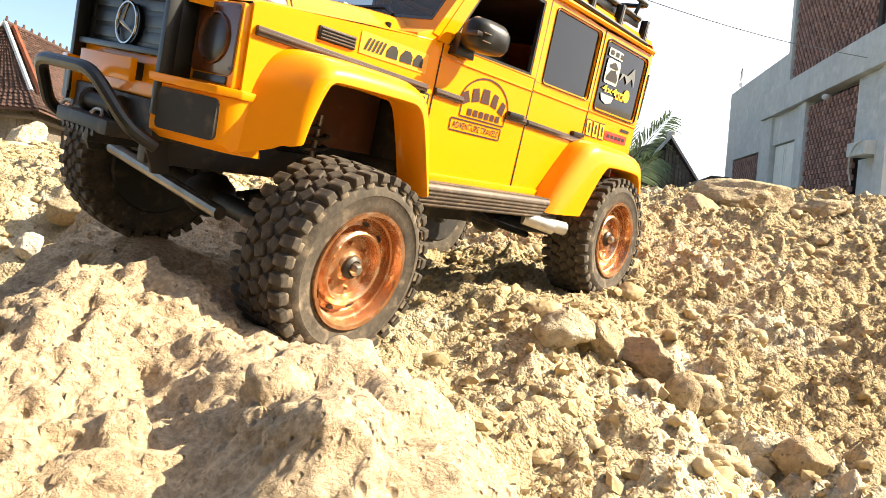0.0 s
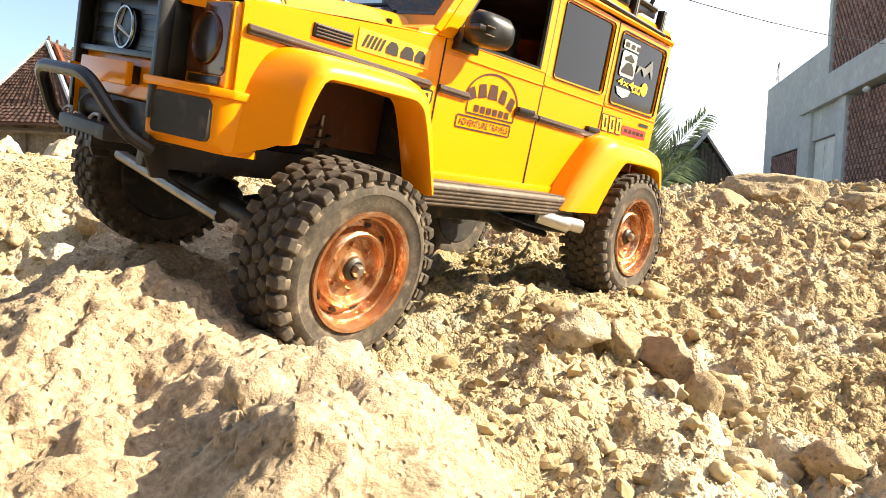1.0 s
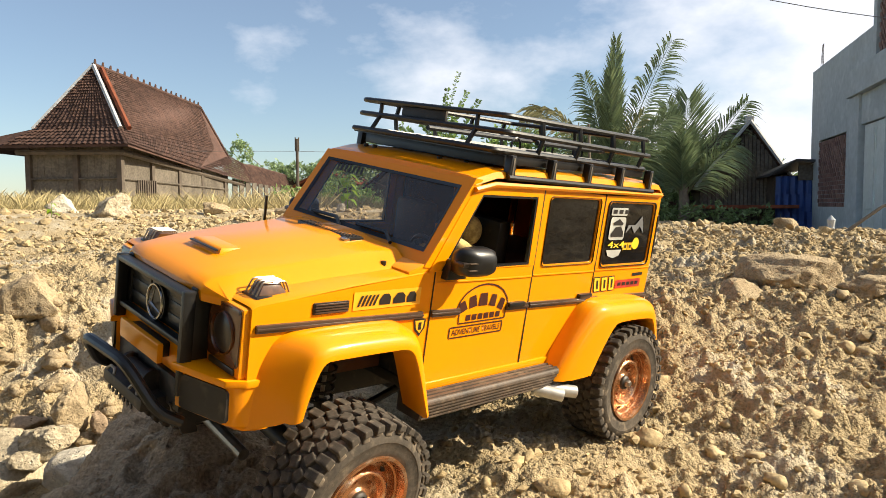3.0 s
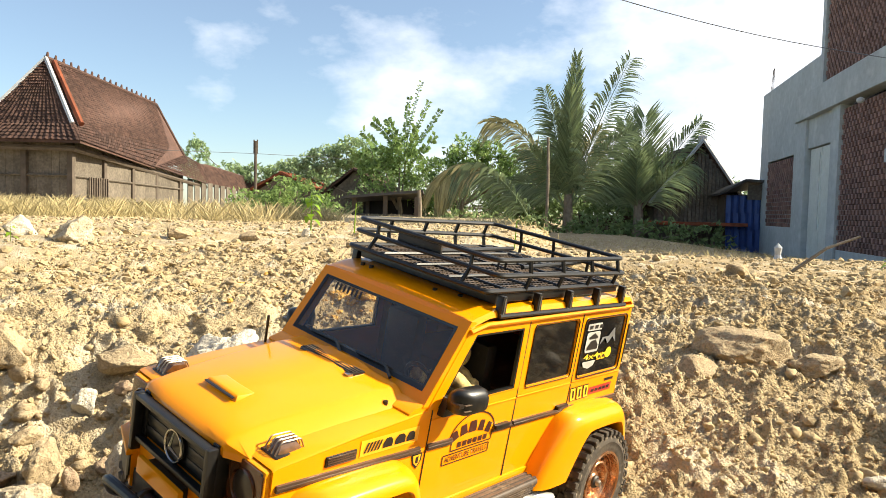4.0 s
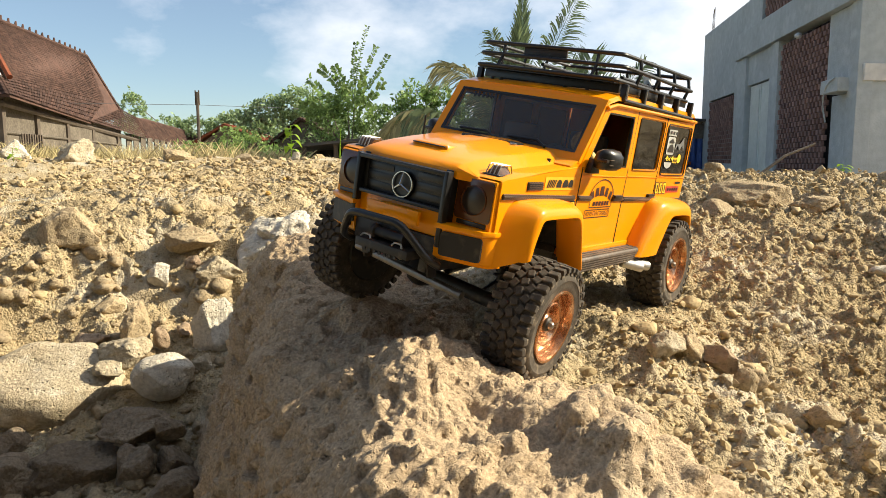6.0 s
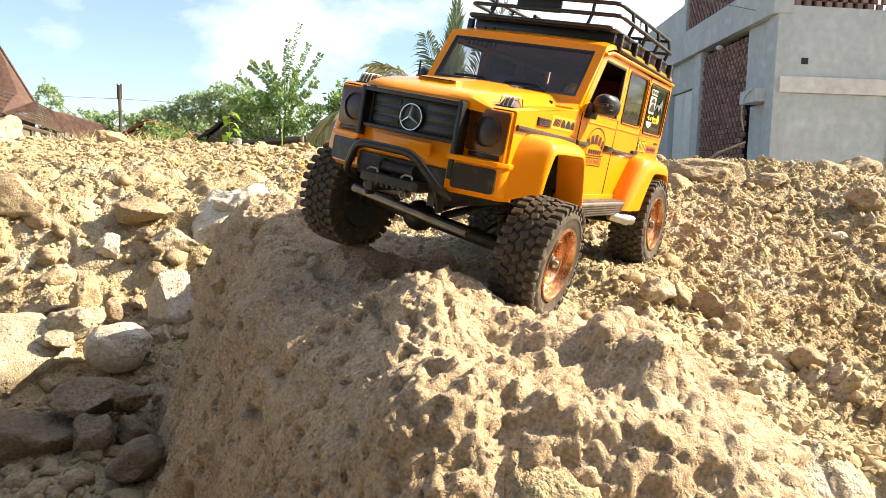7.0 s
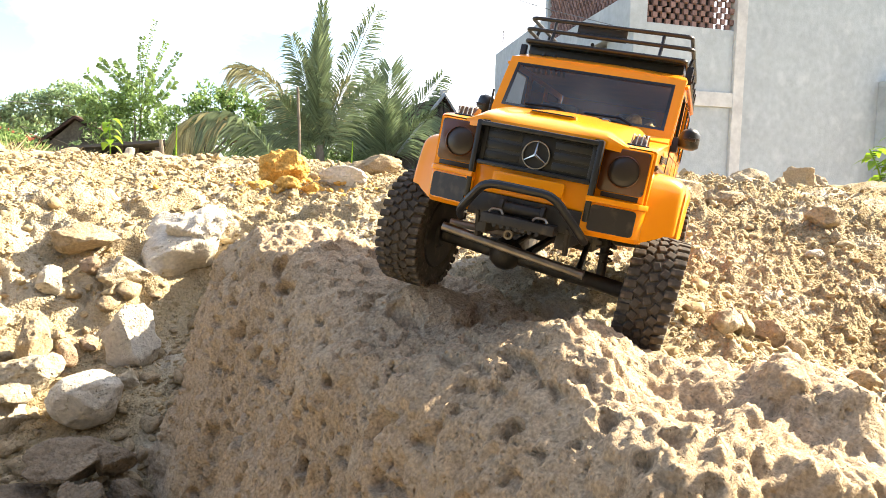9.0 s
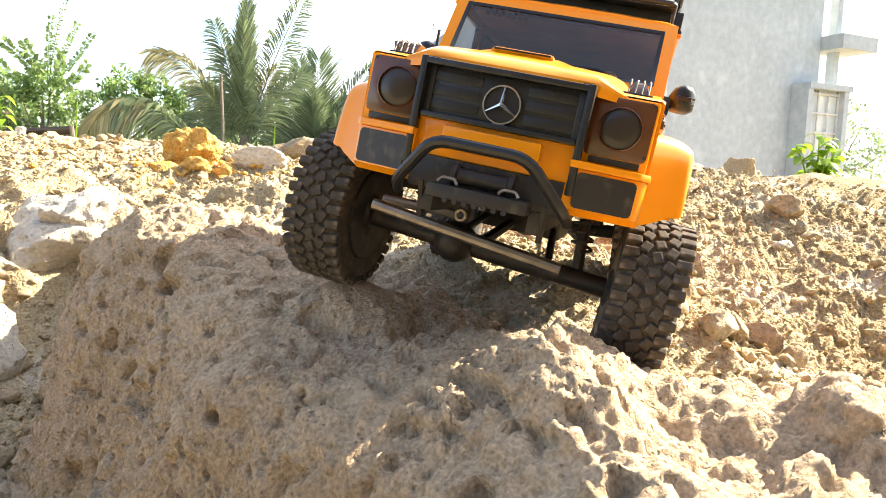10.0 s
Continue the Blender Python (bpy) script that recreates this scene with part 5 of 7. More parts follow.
tree("tree", "broad dark-green bushy tree", (-0.8, 22.5, -0.5), [(-1.3, 22.5, 1.6, 0.95, 0.8, 0.75), (-0.6, 22.5, 2.2, 0.75, 0.7, 0.65), (0.3, 22.8, 1.7, 0.9, 0.8, 0.7), (0.1, 22.8, 2.5, 0.6, 0.6, 0.5), (1.2, 23, 1.9, 0.9, 0.8, 0.8), (-1.7, 22.3, 0.7, 0.8, 0.7, 0.7)], 13000, 0.085, M_LEAF, 12)
tree("tree", "spreading green tree behind the palms", (1.6, 24, -0.5), [(1.0, 24, 1.0, 1.1, 0.8, 0.9), (2.2, 24, 2.2, 0.8, 0.8, 0.8), (3.4, 24, 1.3, 1.1, 0.8, 0.8), (4.6, 24.5, 1.0, 0.9, 0.8, 0.7)], 8500, 0.09, M_LEAF_DARK, 13)
tree("tree", "round tree far off, its green paled for haze", (-6.6, 33, -0.5), [(-7.6, 33, 2.6, 1.3, 1.0, 0.85), (-6.3, 33, 3.0, 1.2, 1.0, 0.95), (-8.8, 33, 2.1, 1.3, 1.0, 0.8), (-6.0, 33, 1.9, 1.2, 1.0, 0.8), (-4.8, 33, 2.2, 0.9, 0.9, 0.9)], 15000, 0.11, M_LEAF_HAZED, 14)
tree("tree", "low trees far off, their green paled for haze", (-11.5, 38, -0.5), [(-12.5, 38, 1.9, 1.7, 1.0, 0.9), (-10.5, 38, 2.2, 1.6, 1.0, 0.9), (-14.5, 38, 2.1, 1.5, 1.0, 0.8), (-16.2, 38, 2.9, 0.9, 0.8, 1.4)], 12000, 0.12, M_LEAF_HAZED, 15)
tree("tree", "overgrown dark tree over the old house", (-3.6, 25.2, -0.5), [(-4.0, 25.2, 2.0, 0.6, 0.6, 0.55), (-3.3, 25.2, 1.4, 0.6, 0.6, 0.7), (-2.6, 25, 1.0, 0.6, 0.6, 0.6)], 1500, 0.085, M_LEAF_DARK, 16)
tree("bush", "leafy green bush beside the timber house", (-5.9, 19, -0.4), [(-6.1, 19, 0.45, 0.5, 0.5, 0.4), (-5.6, 19, 0.8, 0.42, 0.4, 0.5), (-6.8, 19.5, 0.2, 0.6, 0.5, 0.35), (-4.6, 19, 0.15, 0.8, 0.5, 0.35), (-7.4, 21, 0.5, 0.6, 0.5, 0.5)], 4200, 0.07, M_LEAF, 17)
tree("bush", "low weeds and bushes below the palms", (3.2, 20, -0.6), [(1.6, 20, 0.05, 0.9, 0.5, 0.45), (3.2, 20, 0.1, 1.0, 0.5, 0.5), (4.8, 20, 0.0, 1.0, 0.5, 0.45), (6.2, 20, -0.15, 0.9, 0.5, 0.45), (-0.3, 20, 0.1, 1.1, 0.5, 0.45), (-2.6, 18.6, -0.3, 1.0, 0.4, 0.35)], 6000, 0.08, M_LEAF_DARK, 18)
tree("tree", "small-leaved tree behind the grey house, against the light", (19.6, 15.5, -0.5), [(18.9, 15.5, 1.7, 0.7, 0.7, 0.6), (19.9, 15.5, 2.2, 0.8, 0.7, 0.7), (20.9, 15.5, 1.5, 0.9, 0.7, 0.7), (19.5, 15.5, 0.6, 1.4, 0.8, 0.6), (22.5, 15.5, 0.8, 1.6, 0.8, 0.9)], 3000, 0.10, M_LEAF_HAZED, 19)
tree("tree", "distant treeline closing the view", (-2, 48, -0.5), [(-9 + 4.2 * i, 48 + (i % 2), 1.6 + 0.5 * (i % 3), 2.9, 1.2, 1.5) for i in range(10)], 11000, 0.22, M_LEAF_HAZED, 20)


tree("undergrowth", "dense shady undergrowth below the trees", (-1.5, 25, -0.6), [(-7.6 + 1.05 * i, 25.5 + 0.8 * (i % 3), 0.25 + 0.28 * ((i * 7) % 4), 0.95, 0.7, 0.85) for i in range(14)], 17000, 0.10, M_LEAF_DARK, 21)
tree("undergrowth", "dense green bushes beside the old house", (-6.4, 23, -0.6), [(-7.2, 23.0, 0.35, 0.8, 0.6, 0.65), (-6.3, 23.2, 0.75, 0.75, 0.6, 0.7), (-5.5, 23.0, 0.35, 0.7, 0.6, 0.6), (-8.2, 23.6, 0.15, 0.8, 0.6, 0.5)], 8000, 0.085, M_LEAF, 22)
tree("undergrowth", "dense shady bushes behind the palms", (4, 23, -0.6), [(0.6 + 0.95 * i, 22.9 + 0.3 * (i % 2), 0.10 + 0.22 * ((i * 5) % 3), 0.85, 0.5, 0.75) for i in range(5)], 7000, 0.09, M_LEAF_DARK, 23)


def frond_mesh(p0, p1, p2, leaf, rng, bare=0.22, hang=0.35, width=0.019, fan=0.80):
    """A feathery frond along a curve from p0 past p1 to p2, its leaflets longest in the middle and hanging at their tips."""
    bm = bmesh.new()
    p0, p1, p2 = Vector(p0), Vector(p1), Vector(p2)
    k = 26
    pts = [(1 - u) ** 2 * p0 + 2 * u * (1 - u) * p1 + u * u * p2 for u in [i / k for i in range(k + 1)]]
    tube(pts, 0.032, 5, bm=bm, r_end=0.006)
    tilt = rng.uniform(-0.5, 0.5)
    for i in range(int(bare * k), k):
        for sub in (0.0, 0.25, 0.5, 0.75):
            q = pts[i].lerp(pts[i + 1], sub)
            t = (pts[i + 1] - pts[i]).normalized()
            u = (i + sub) / k
            reach = 1.55 * leaf * (math.sin(math.pi * (0.16 + 0.74 * u)) ** 0.7) * rng.uniform(0.70, 1.15)
            side = t.cross(Vector((math.sin(tilt), -math.cos(tilt), 0))).normalized()
            for sg in (-1, 1):
                v = (side * sg * fan + t * (0.60 + 0.55 * u) + Vector((rng.uniform(-0.07, 0.07), rng.uniform(-0.35, 0.35), rng.uniform(-0.10, 0.06)))).normalized() * reach
                drop = Vector((0, 0, -hang * reach * rng.uniform(0.7, 1.2)))
                w = v.cross(Vector((0, 1, 0))).normalized() * width
                a, b = q + v * 0.35 + drop * 0.10, q + v * 0.72 + drop * 0.45
                bm.faces.new([bm.verts.new(x) for x in (q, a + w, b + w * 0.8, q + v + drop, b - w * 0.8, a - w)])
    return bm


def palm(base, fronds, label, seed):
    """A young palm; each frond by its bend and its tip, across and up from the base, its leaflets' length, how much they hang and spread, and whether it is dry."""
    p = thing("coconut_palm", label, "palm", pose(*base), group="palms behind the bank")
    rng = random.Random(seed)
    part("trunk", tube([(0, 0, -1.2), (0.03, 0, 0.2), (0, 0, 0.9)], 0.20, 9, r_end=0.12), M_BARK, p)
    for mx, mz, tx, tz, leaf, hang, fan, dry in fronds:
        y = rng.uniform(-0.7, 0.7)
        bm = frond_mesh((rng.uniform(-0.06, 0.06), 0, 0.3), (mx, y * 0.4, mz), (tx, y, tz), leaf, rng, hang=hang, fan=fan)
        part("frond", bm, M_PALM_DRY if dry else M_PALM, p, "dry yellowing frond" if dry else "", 0)
    return p


palm((2.55, 21.8, 0.15), (
    (0.0, 2.0, 0.05, 4.6, 0.62, 0.1, 0.42, 0), (-0.1, 2.0, -0.10, 4.0, 0.62, 0.1, 0.45, 0), (0.1, 2.0, 0.22, 4.2, 0.62, 0.1, 0.42, 0), (0.0, 2.6, 0.10, 5.05, 0.55, 0.1, 0.40, 0), (0.0, 1.6, 0.1, 3.2, 0.65, 0.15, 0.5, 0),
    (-0.25, 2.2, -0.85, 4.05, 0.70, 0.65, 0.8, 0), (-0.2, 1.9, -0.55, 3.3, 0.62, 0.5, 0.8, 0), (0.45, 2.5, 1.65, 4.95, 0.78, 0.55, 0.85, 0), (0.5, 1.9, 1.75, 2.85, 0.70, 0.5, 0.8, 0), (0.4, 2.2, 0.95, 2.9, 0.62, 0.6, 0.8, 1),
    (-1.2, 3.3, -2.55, 3.05, 0.62, 0.75, 0.6, 1), (-0.9, 1.6, -1.8, 1.1, 0.6, 0.6, 0.8, 0), (0.8, 1.7, 1.9, 1.6, 0.65, 0.6, 0.8, 0), (-0.5, 1.6, -1.2, 2.2, 0.65, 0.5, 0.8, 0)), "young coconut palm with tall upright fronds", 1)
palm((4.72, 21.9, 0.05), (
    (0.05, 1.8, 0.25, 3.55, 0.95, 0.05, 0.62, 0), (-0.1, 1.6, -0.45, 3.35, 0.70, 0.25, 0.7, 0), (0.6, 1.9, 1.85, 3.35, 0.72, 0.5, 0.8, 0), (-0.5, 1.9, -1.05, 2.45, 0.70, 0.55, 0.8, 0),
    (-0.5, 1.5, -1.05, 1.5, 0.6, 0.6, 0.8, 0), (0.5, 1.5, 1.35, 2.0, 0.65, 0.55, 0.8, 0), (0.0, 1.3, 0.1, 2.5, 0.70, 0.15, 0.6, 0), (-0.1, 1.2, -0.2, 2.1, 0.65, 0.2, 0.6, 0)), "young coconut palm beside the gable house", 2)
# an arching, half-dry frond hanging out over the bank
fallen = thing("palm_frond", "large arching half-dry palm frond", "palm frond", pose(0, 20.6, 0))
rng_f = random.Random(5)
part("frond", frond_mesh((1.35, 0, 0.2), (0.30, 0.1, 2.1), (-0.85, 0, 1.70), 0.62, rng_f, 0.08, 1.1, 0.030, 0.6), M_PALM, fallen, "green half of the frond", 0)
part("frond_tip", frond_mesh((-0.10, 0, 1.62), (-0.95, 0.1, 2.0), (-1.48, 0, 1.05), 0.55, rng_f, 0.0, 1.2, 0.034, 0.6), M_PALM_DRY, fallen, "dry yellow half of the frond", 0)


def sprout(name, label, base, height, leaves, seed, spread=0.5, leaf=0.45, material=M_LEAF_BRIGHT, stems=((0, 0, 1),)):
    """A small broad-leaved plant."""
    t = thing(name, label, "plant", pose(*base))
    rng = random.Random(seed)
    for sx, sy, tall in stems:
        part("stem", tube([(0.2 * sx, 0.2 * sy, -0.03), (0.6 * sx + 0.01 * height, 0.6 * sy, height * 0.5 * tall), (sx, sy, height * 0.9 * tall)], height * 0.02, 6, r_end=height * 0.01), material, t)
    for i in range(leaves):
        a = i * 2.4 + rng.uniform(-0.4, 0.4)
        sx, sy, tall = stems[i % len(stems)]
        up = 0.25 + 0.7 * i / leaves
        z = height * tall * up
        d = Vector((math.cos(a), math.sin(a), 0))
        L = height * leaf * rng.uniform(0.75, 1.15)
        s = Vector((-d.y, d.x, 0))
        bm = bmesh.new()
        rows = []
        for j in range(6):
            u = j / 5
            c = Vector((sx * up, sy * up, z)) + d * (L * u * spread * 1.6) + Vector((0, 0, L * (0.55 * u - 0.85 * u * u)))
            wdt = L * 0.24 * math.sin(math.pi * (0.08 + 0.90 * u)) + 0.0005
            rows.append([c - s * wdt, c + Vector((0, 0, -0.12 * wdt)), c + s * wdt])
        part("leaf", loft(rows, False, bm), material, t, "", 60)
    return t


sprout("banana_seedling", "small bright-green seedling with hanging leaves", (-0.96, 3.80, height_at(-0.96, 3.80)), 0.22, 9, 3, 0.35, 0.5)
sprout("seedling", "bright yellow-green leafy seedling on the bank", (3.03, 2.70, height_at(3.03, 2.70) - 0.02), 0.34, 90, 4, 0.62, 0.30, stems=((0, 0, 1), (-0.13, 0.04, 0.82), (0.12, -0.03, 0.9), (0.24, 0.05, 0.72), (-0.05, -0.10, 0.7)))
sprout("seedling", "tiny bright-green seedling among the stones", (-1.62, 2.22, height_at(-1.62, 2.22)), 0.06, 6, 5, 0.6, 0.5)
sprout("seedling", "low green weed on the bank", (1.95, 3.3, height_at(1.95, 3.3)), 0.10, 12, 6, 0.7, 0.5)
for x, y, h in ((-0.62, 3.3, 0.17), (0.16, 3.1, 0.14)):
    tagged(obj("grass_stalk", tube([(x, y, height_at(x, y) - 0.02), (x + 0.01, y, height_at(x, y) + h)], 0.004, 5, r_end=0.002), M_LEAF_BRIGHT, None), "single green stalk on the bank", "stalk")
tagged(obj("dry_twig", tube([(1.36, 3.0, height_at(1.36, 3.0) + 0.005), (1.50, 3.0, 0.32), (1.64, 3.0, 0.375)], 0.008, 6, r_end=0.005), M_BARK, None), "thin dry twig sticking out of the bank", "twig")
tagged(obj("white_marker", lathe([(0.0, -0.1), (0.05, -0.1), (0.045, 0.10), (0.025, 0.16), (0.035, 0.22), (0.0, 0.26)], 10, axis="z", at=(2.52, 6.0, -0.02)), M_WHITEWASH, None), "small whitish stone marker beyond the bank", "marker")


def grass(name, count, seed, x0, x1, y0, y1, h0, h1, label):
    rng = np.random.default_rng(seed)
    x, y = rng.uniform(x0, x1, count), rng.uniform(y0, y1, count)
    keep = vnoise(x * 1.7, y * 1.7, 0 * x, seed) + 0.5 * vnoise(x * 6, y * 6, 0 * x, seed + 1) > -0.1
    x, y = x[keep], y[keep]
    m = len(x)
    z = ground_height(x, y)
    h = h0 + (h1 - h0) * rng.uniform(0, 1, m) ** 2.2
    a = rng.uniform(0, 6.28, m)
    w = 0.0012 + 0.0020 * rng.uniform(0, 1, m)
    lx, ly = rng.normal(0, 0.55, m) * h, rng.normal(0, 0.55, m) * h
    dx, dy = np.cos(a) * w, np.sin(a) * w
    V = np.stack([np.stack([x - dx, y - dy, z - 0.02], 1), np.stack([x + dx, y + dy, z - 0.02], 1),
                  np.stack([x + dx * 0.7 + lx * 0.56, y + dy * 0.7 + ly * 0.56, z + h * 0.6], 1), np.stack([x + lx, y + ly, z + h], 1)], 1).reshape(-1, 3)
    ob = mesh_from(name, V, np.arange(4 * m).reshape(-1, 4), M_GRASS, False)
    return tagged(ob, label, "grass", kind="stuff")


grass("dry_grass", 42000, 31, -9, -2.0, 6.2, 10, 0.03, 0.25, "dry yellow grass in front of the timber house")
grass("dry_grass", 14000, 32, -2.2, 9, 7.0, 15, 0.02, 0.12, "short dry grass beyond the bank")


# ---- the model car ----
# its own axes: x ahead, y to its left, z up; the origin lies midway between the axles
CAR = Matrix(((-0.6157, 0.7726, 0.1548, -0.0484), (-0.7876, -0.6095, -0.0902, 0.5455), (0.0246, -0.1775, 0.9838, 0.1675), (0, 0, 0, 1)))
car = thing("model_car", "orange-yellow scale model off-road car with black roof rack", "model car", CAR)
HALF, BELT, SILL, ROOF = 0.0925, 0.134, 0.053, 0.203


def lean(z):
    """Half width of the cabin, which narrows a little above the belt."""
    return HALF - 0.001 * max(0.0, (z - BELT) / (ROOF - BELT))


def slab(outline, hole, y_out, thick, sgn, bevel=0.0, bm=None):
    """A side panel with an outline of (x, z), maybe with one hole, leaning in with the cabin."""
    bm = bm or bmesh.new()

    def ring(pts, off):
        return [bm.verts.new((x, sgn * (lean(z) + y_out - off), z)) for x, z in pts]
    if hole:
        k = len(outline)
        o0, o1, h0, h1 = ring(outline, 0), ring(outline, thick), ring(hole, 0), ring(hole, thick)
        for i in range(k):
            j = (i + 1) % k
            for q in ((o0[i], o0[j], h0[j], h0[i]), (o1[j], o1[i], h1[i], h1[j]), (o0[j], o0[i], o1[i], o1[j]), (h0[i], h0[j], h1[j], h1[i])):
                bm.faces.new(q)
    else:
        o0, o1 = ring(outline, 0), ring(outline, thick)
        k = len(outline)
        bm.faces.new(o0)
        bm.faces.new(o1[::-1])
        for i in range(k):
            bm.faces.new((o0[(i + 1) % k], o0[i], o1[i], o1[(i + 1) % k]))
    return bm


def rect(x0, x1, z0, z1, r=0.0, k=4):
    """A rectangle of (x, z), its corners rounded by r."""
    if not r:
        return [(x0, z0), (x1, z0), (x1, z1), (x0, z1)]
    out = []
    for cx, cz, a in ((x0 + r, z0 + r, 180), (x1 - r, z0 + r, 270), (x1 - r, z1 - r, 0), (x0 + r, z1 - r, 90)):
        out += [(cx + r * math.cos(radians(a + 90 * i / k)), cz + r * math.sin(radians(a + 90 * i / k))) for i in range(k + 1)]
    return out


def grow(pts, d):
    """The outline moved out by d."""
    c = (sum(p[0] for p in pts) / len(pts), sum(p[1] for p in pts) / len(pts))
    return [(x + math.copysign(d, x - c[0]), z + math.copysign(d, z - c[1])) for x, z in pts]


def to_rect(pts, x0, x1, z0, z1):
    """The point of a rectangle's edge that lies outward from each point of a hole."""
    cx, cz = (x0 + x1) / 2, (z0 + z1) / 2
    hx = max(abs(p[0] - cx) for p in pts)
    hz = max(abs(p[1] - cz) for p in pts)
    out = []
    for x, z in pts:
        u, v = (x - cx) / hx, (z - cz) / hz
        m = max(abs(u), abs(v))
        out.append((cx + u / m * (x1 - x0) / 2, cz + v / m * (z1 - z0) / 2))
    return out


def frame_slab(x0, x1, z0, z1, hole, y_out, thick, sgn):
    return slab(to_rect(hole, x0, x1, z0, z1), hole, y_out, thick, sgn)


# cabin floor, bulkheads and roof
part("floor_pan", box(-0.211, 0.10, -0.084, 0.084, 0.048, 0.056, 0.002), M_DARK, car, "black floor pan")
roof_pts = [(-0.217, 0.198), (-0.217, 0.206), (-0.209, 0.2115), (-0.02, 0.2135), (0.037, 0.211), (0.059, 0.205), (0.061, 0.199)]
bm = bmesh.new()
rings = []
for y, dz in ((-0.0922, -0.006), (-0.0900, -0.0015), (-0.0825, 0.0), (-0.04, 0.0012), (0, 0.0015), (0.04, 0.0012), (0.0825, 0.0), (0.0900, -0.0015), (0.0922, -0.006)):
    rings.append([(x, y, max(0.197, z + dz) if z > 0.2 else z) for x, z in roof_pts])
part("roof", loft(rings, False, bm), M_PAINT, car, "orange roof panel")
part("headliner", box(-0.211, 0.045, -0.082, 0.082, 0.1955, 0.1975), M_SHADED_SHELL, car, "headliner in dark shaded orange")
for sgn in (1, -1):
    part("gutter", tube([(-0.2130, sgn * 0.0932, 0.2005), (0.040, sgn * 0.0932, 0.2005), (0.060, sgn * 0.0932, 0.196)], 0.0022, 6), M_PAINT, car, "orange rain gutter")
part("rear_panel", box(-0.2180, -0.2135, -0.086, 0.086, 0.055, 0.203, 0.002), M_PAINT, car, "orange tailgate")

# side panels, doors and their windows, on both sides
W1 = [(0.0835, 0.1365), (-0.0165, 0.1375), (-0.0165, 0.1925), (0.0495, 0.1925)]
for sgn in (1, -1):
    # front door with a sloping front window post
    a = [(0.0955, 0.1365), (-0.0234, 0.1365), (-0.0234, 0.1995), (0.0575, 0.1995)]
    door = part("front_door", slab(rect(-0.0234, 0.0885, SILL, 0.1362, 0), None, 0.0, 0.004, sgn), M_PAINT, car, "orange front door")
    part("window_frame", slab(a, W1, 0.0005, 0.004, sgn), M_PAINT, door)
    part("window_seal", slab(W1, [(0.0800, 0.1385), (-0.0145, 0.1392), (-0.0145, 0.1907), (0.0488, 0.1907)], 0.0002, 0.003, sgn), M_BLACK, door, "black window seal")
    part("door_handle", box(-0.0165, 0.0035, sgn * 0.092, sgn * 0.0965, 0.1035, 0.1075, 0.0012), M_BLACK, door, "black door handle")
    # rear door
    hole = rect(-0.1080, -0.0345, 0.1365, 0.1925, 0.004)
    door = part("rear_door", frame_slab(-0.1152, -0.0245, 0.1350, 0.1995, hole, 0.0002, 0.004, sgn), M_PAINT, car, "orange rear door")
    part("door_panel", slab([(-0.0245, 0.1349), (-0.1152, 0.1349), (-0.1152, 0.088), (-0.092, 0.082), (-0.068, SILL), (-0.0245, SILL)], None, 0.0, 0.004, sgn), M_PAINT, door)
    part("window_seal", slab(grow(hole, 0.0012), grow(hole, -0.0014), 0.0012, 0.003, sgn), M_BLACK, door, "black window seal")
    part("window_pane", slab(grow(hole, -0.0013), None, -0.0012, 0.001, sgn), M_TINT, door, "dark tinted window pane")
    part("door_handle", box(-0.1140, -0.0950, sgn * 0.092, sgn * 0.0965, 0.1035, 0.1075, 0.0012), M_BLACK, door, "black door handle")
    # rear quarter
    hole = rect(-0.2065, -0.1240, 0.1325, 0.1905, 0.005)
    quarter = part("rear_quarter", frame_slab(-0.2160, -0.1164, 0.1295, 0.1995, hole, 0.0002, 0.004, sgn), M_PAINT, car, "orange rear side panel")
    part("quarter_panel", slab([(-0.1164, 0.1294), (-0.2160, 0.1294), (-0.2160, 0.066), (-0.207, 0.062), (-0.207, 0.086), (-0.1164, 0.088)], None, 0.0, 0.004, sgn), M_PAINT, quarter)
    part("window_seal", slab(grow(hole, 0.0014), grow(hole, -0.0022), 0.0014, 0.003, sgn), M_BLACK, quarter, "black window seal")
    part("window_pane", slab(grow(hole, -0.0020), None, -0.0008, 0.001, sgn), M_TINT, quarter, "dark tinted rear side window")
    part("rear_vent", box(-0.2182, -0.2155, sgn * 0.0830, sgn * 0.0930, 0.1360, 0.1800, 0.0008), M_BLACK, quarter, "black vent on the rear corner")
    # waist strip, in pieces from the headlight to the tail
    for x0, x1 in ((0.0965, 0.2275), (0.0585, 0.0880), (-0.0230, 0.0045), (-0.1147, -0.0250), (-0.2160, -0.1169)):
        za, zb = 0.1035 + 0.024 * x0, 0.1035 + 0.024 * x1
        strip = part("waist_strip", prism([(x0, za - 0.0025), (x1, zb - 0.0025), (x1, zb + 0.0025), (x0, za + 0.0025)], sgn * 0.0918, sgn * 0.0945, 0.0007), M_STRIP, car, "glossy brown waist strip")
        part("ridge", prism([(x0, za - 0.0007), (x1, zb - 0.0007), (x1, zb + 0.0007), (x0, za + 0.0007)], sgn * 0.094, sgn * 0.0953, 0.0003), M_STRIP, strip)
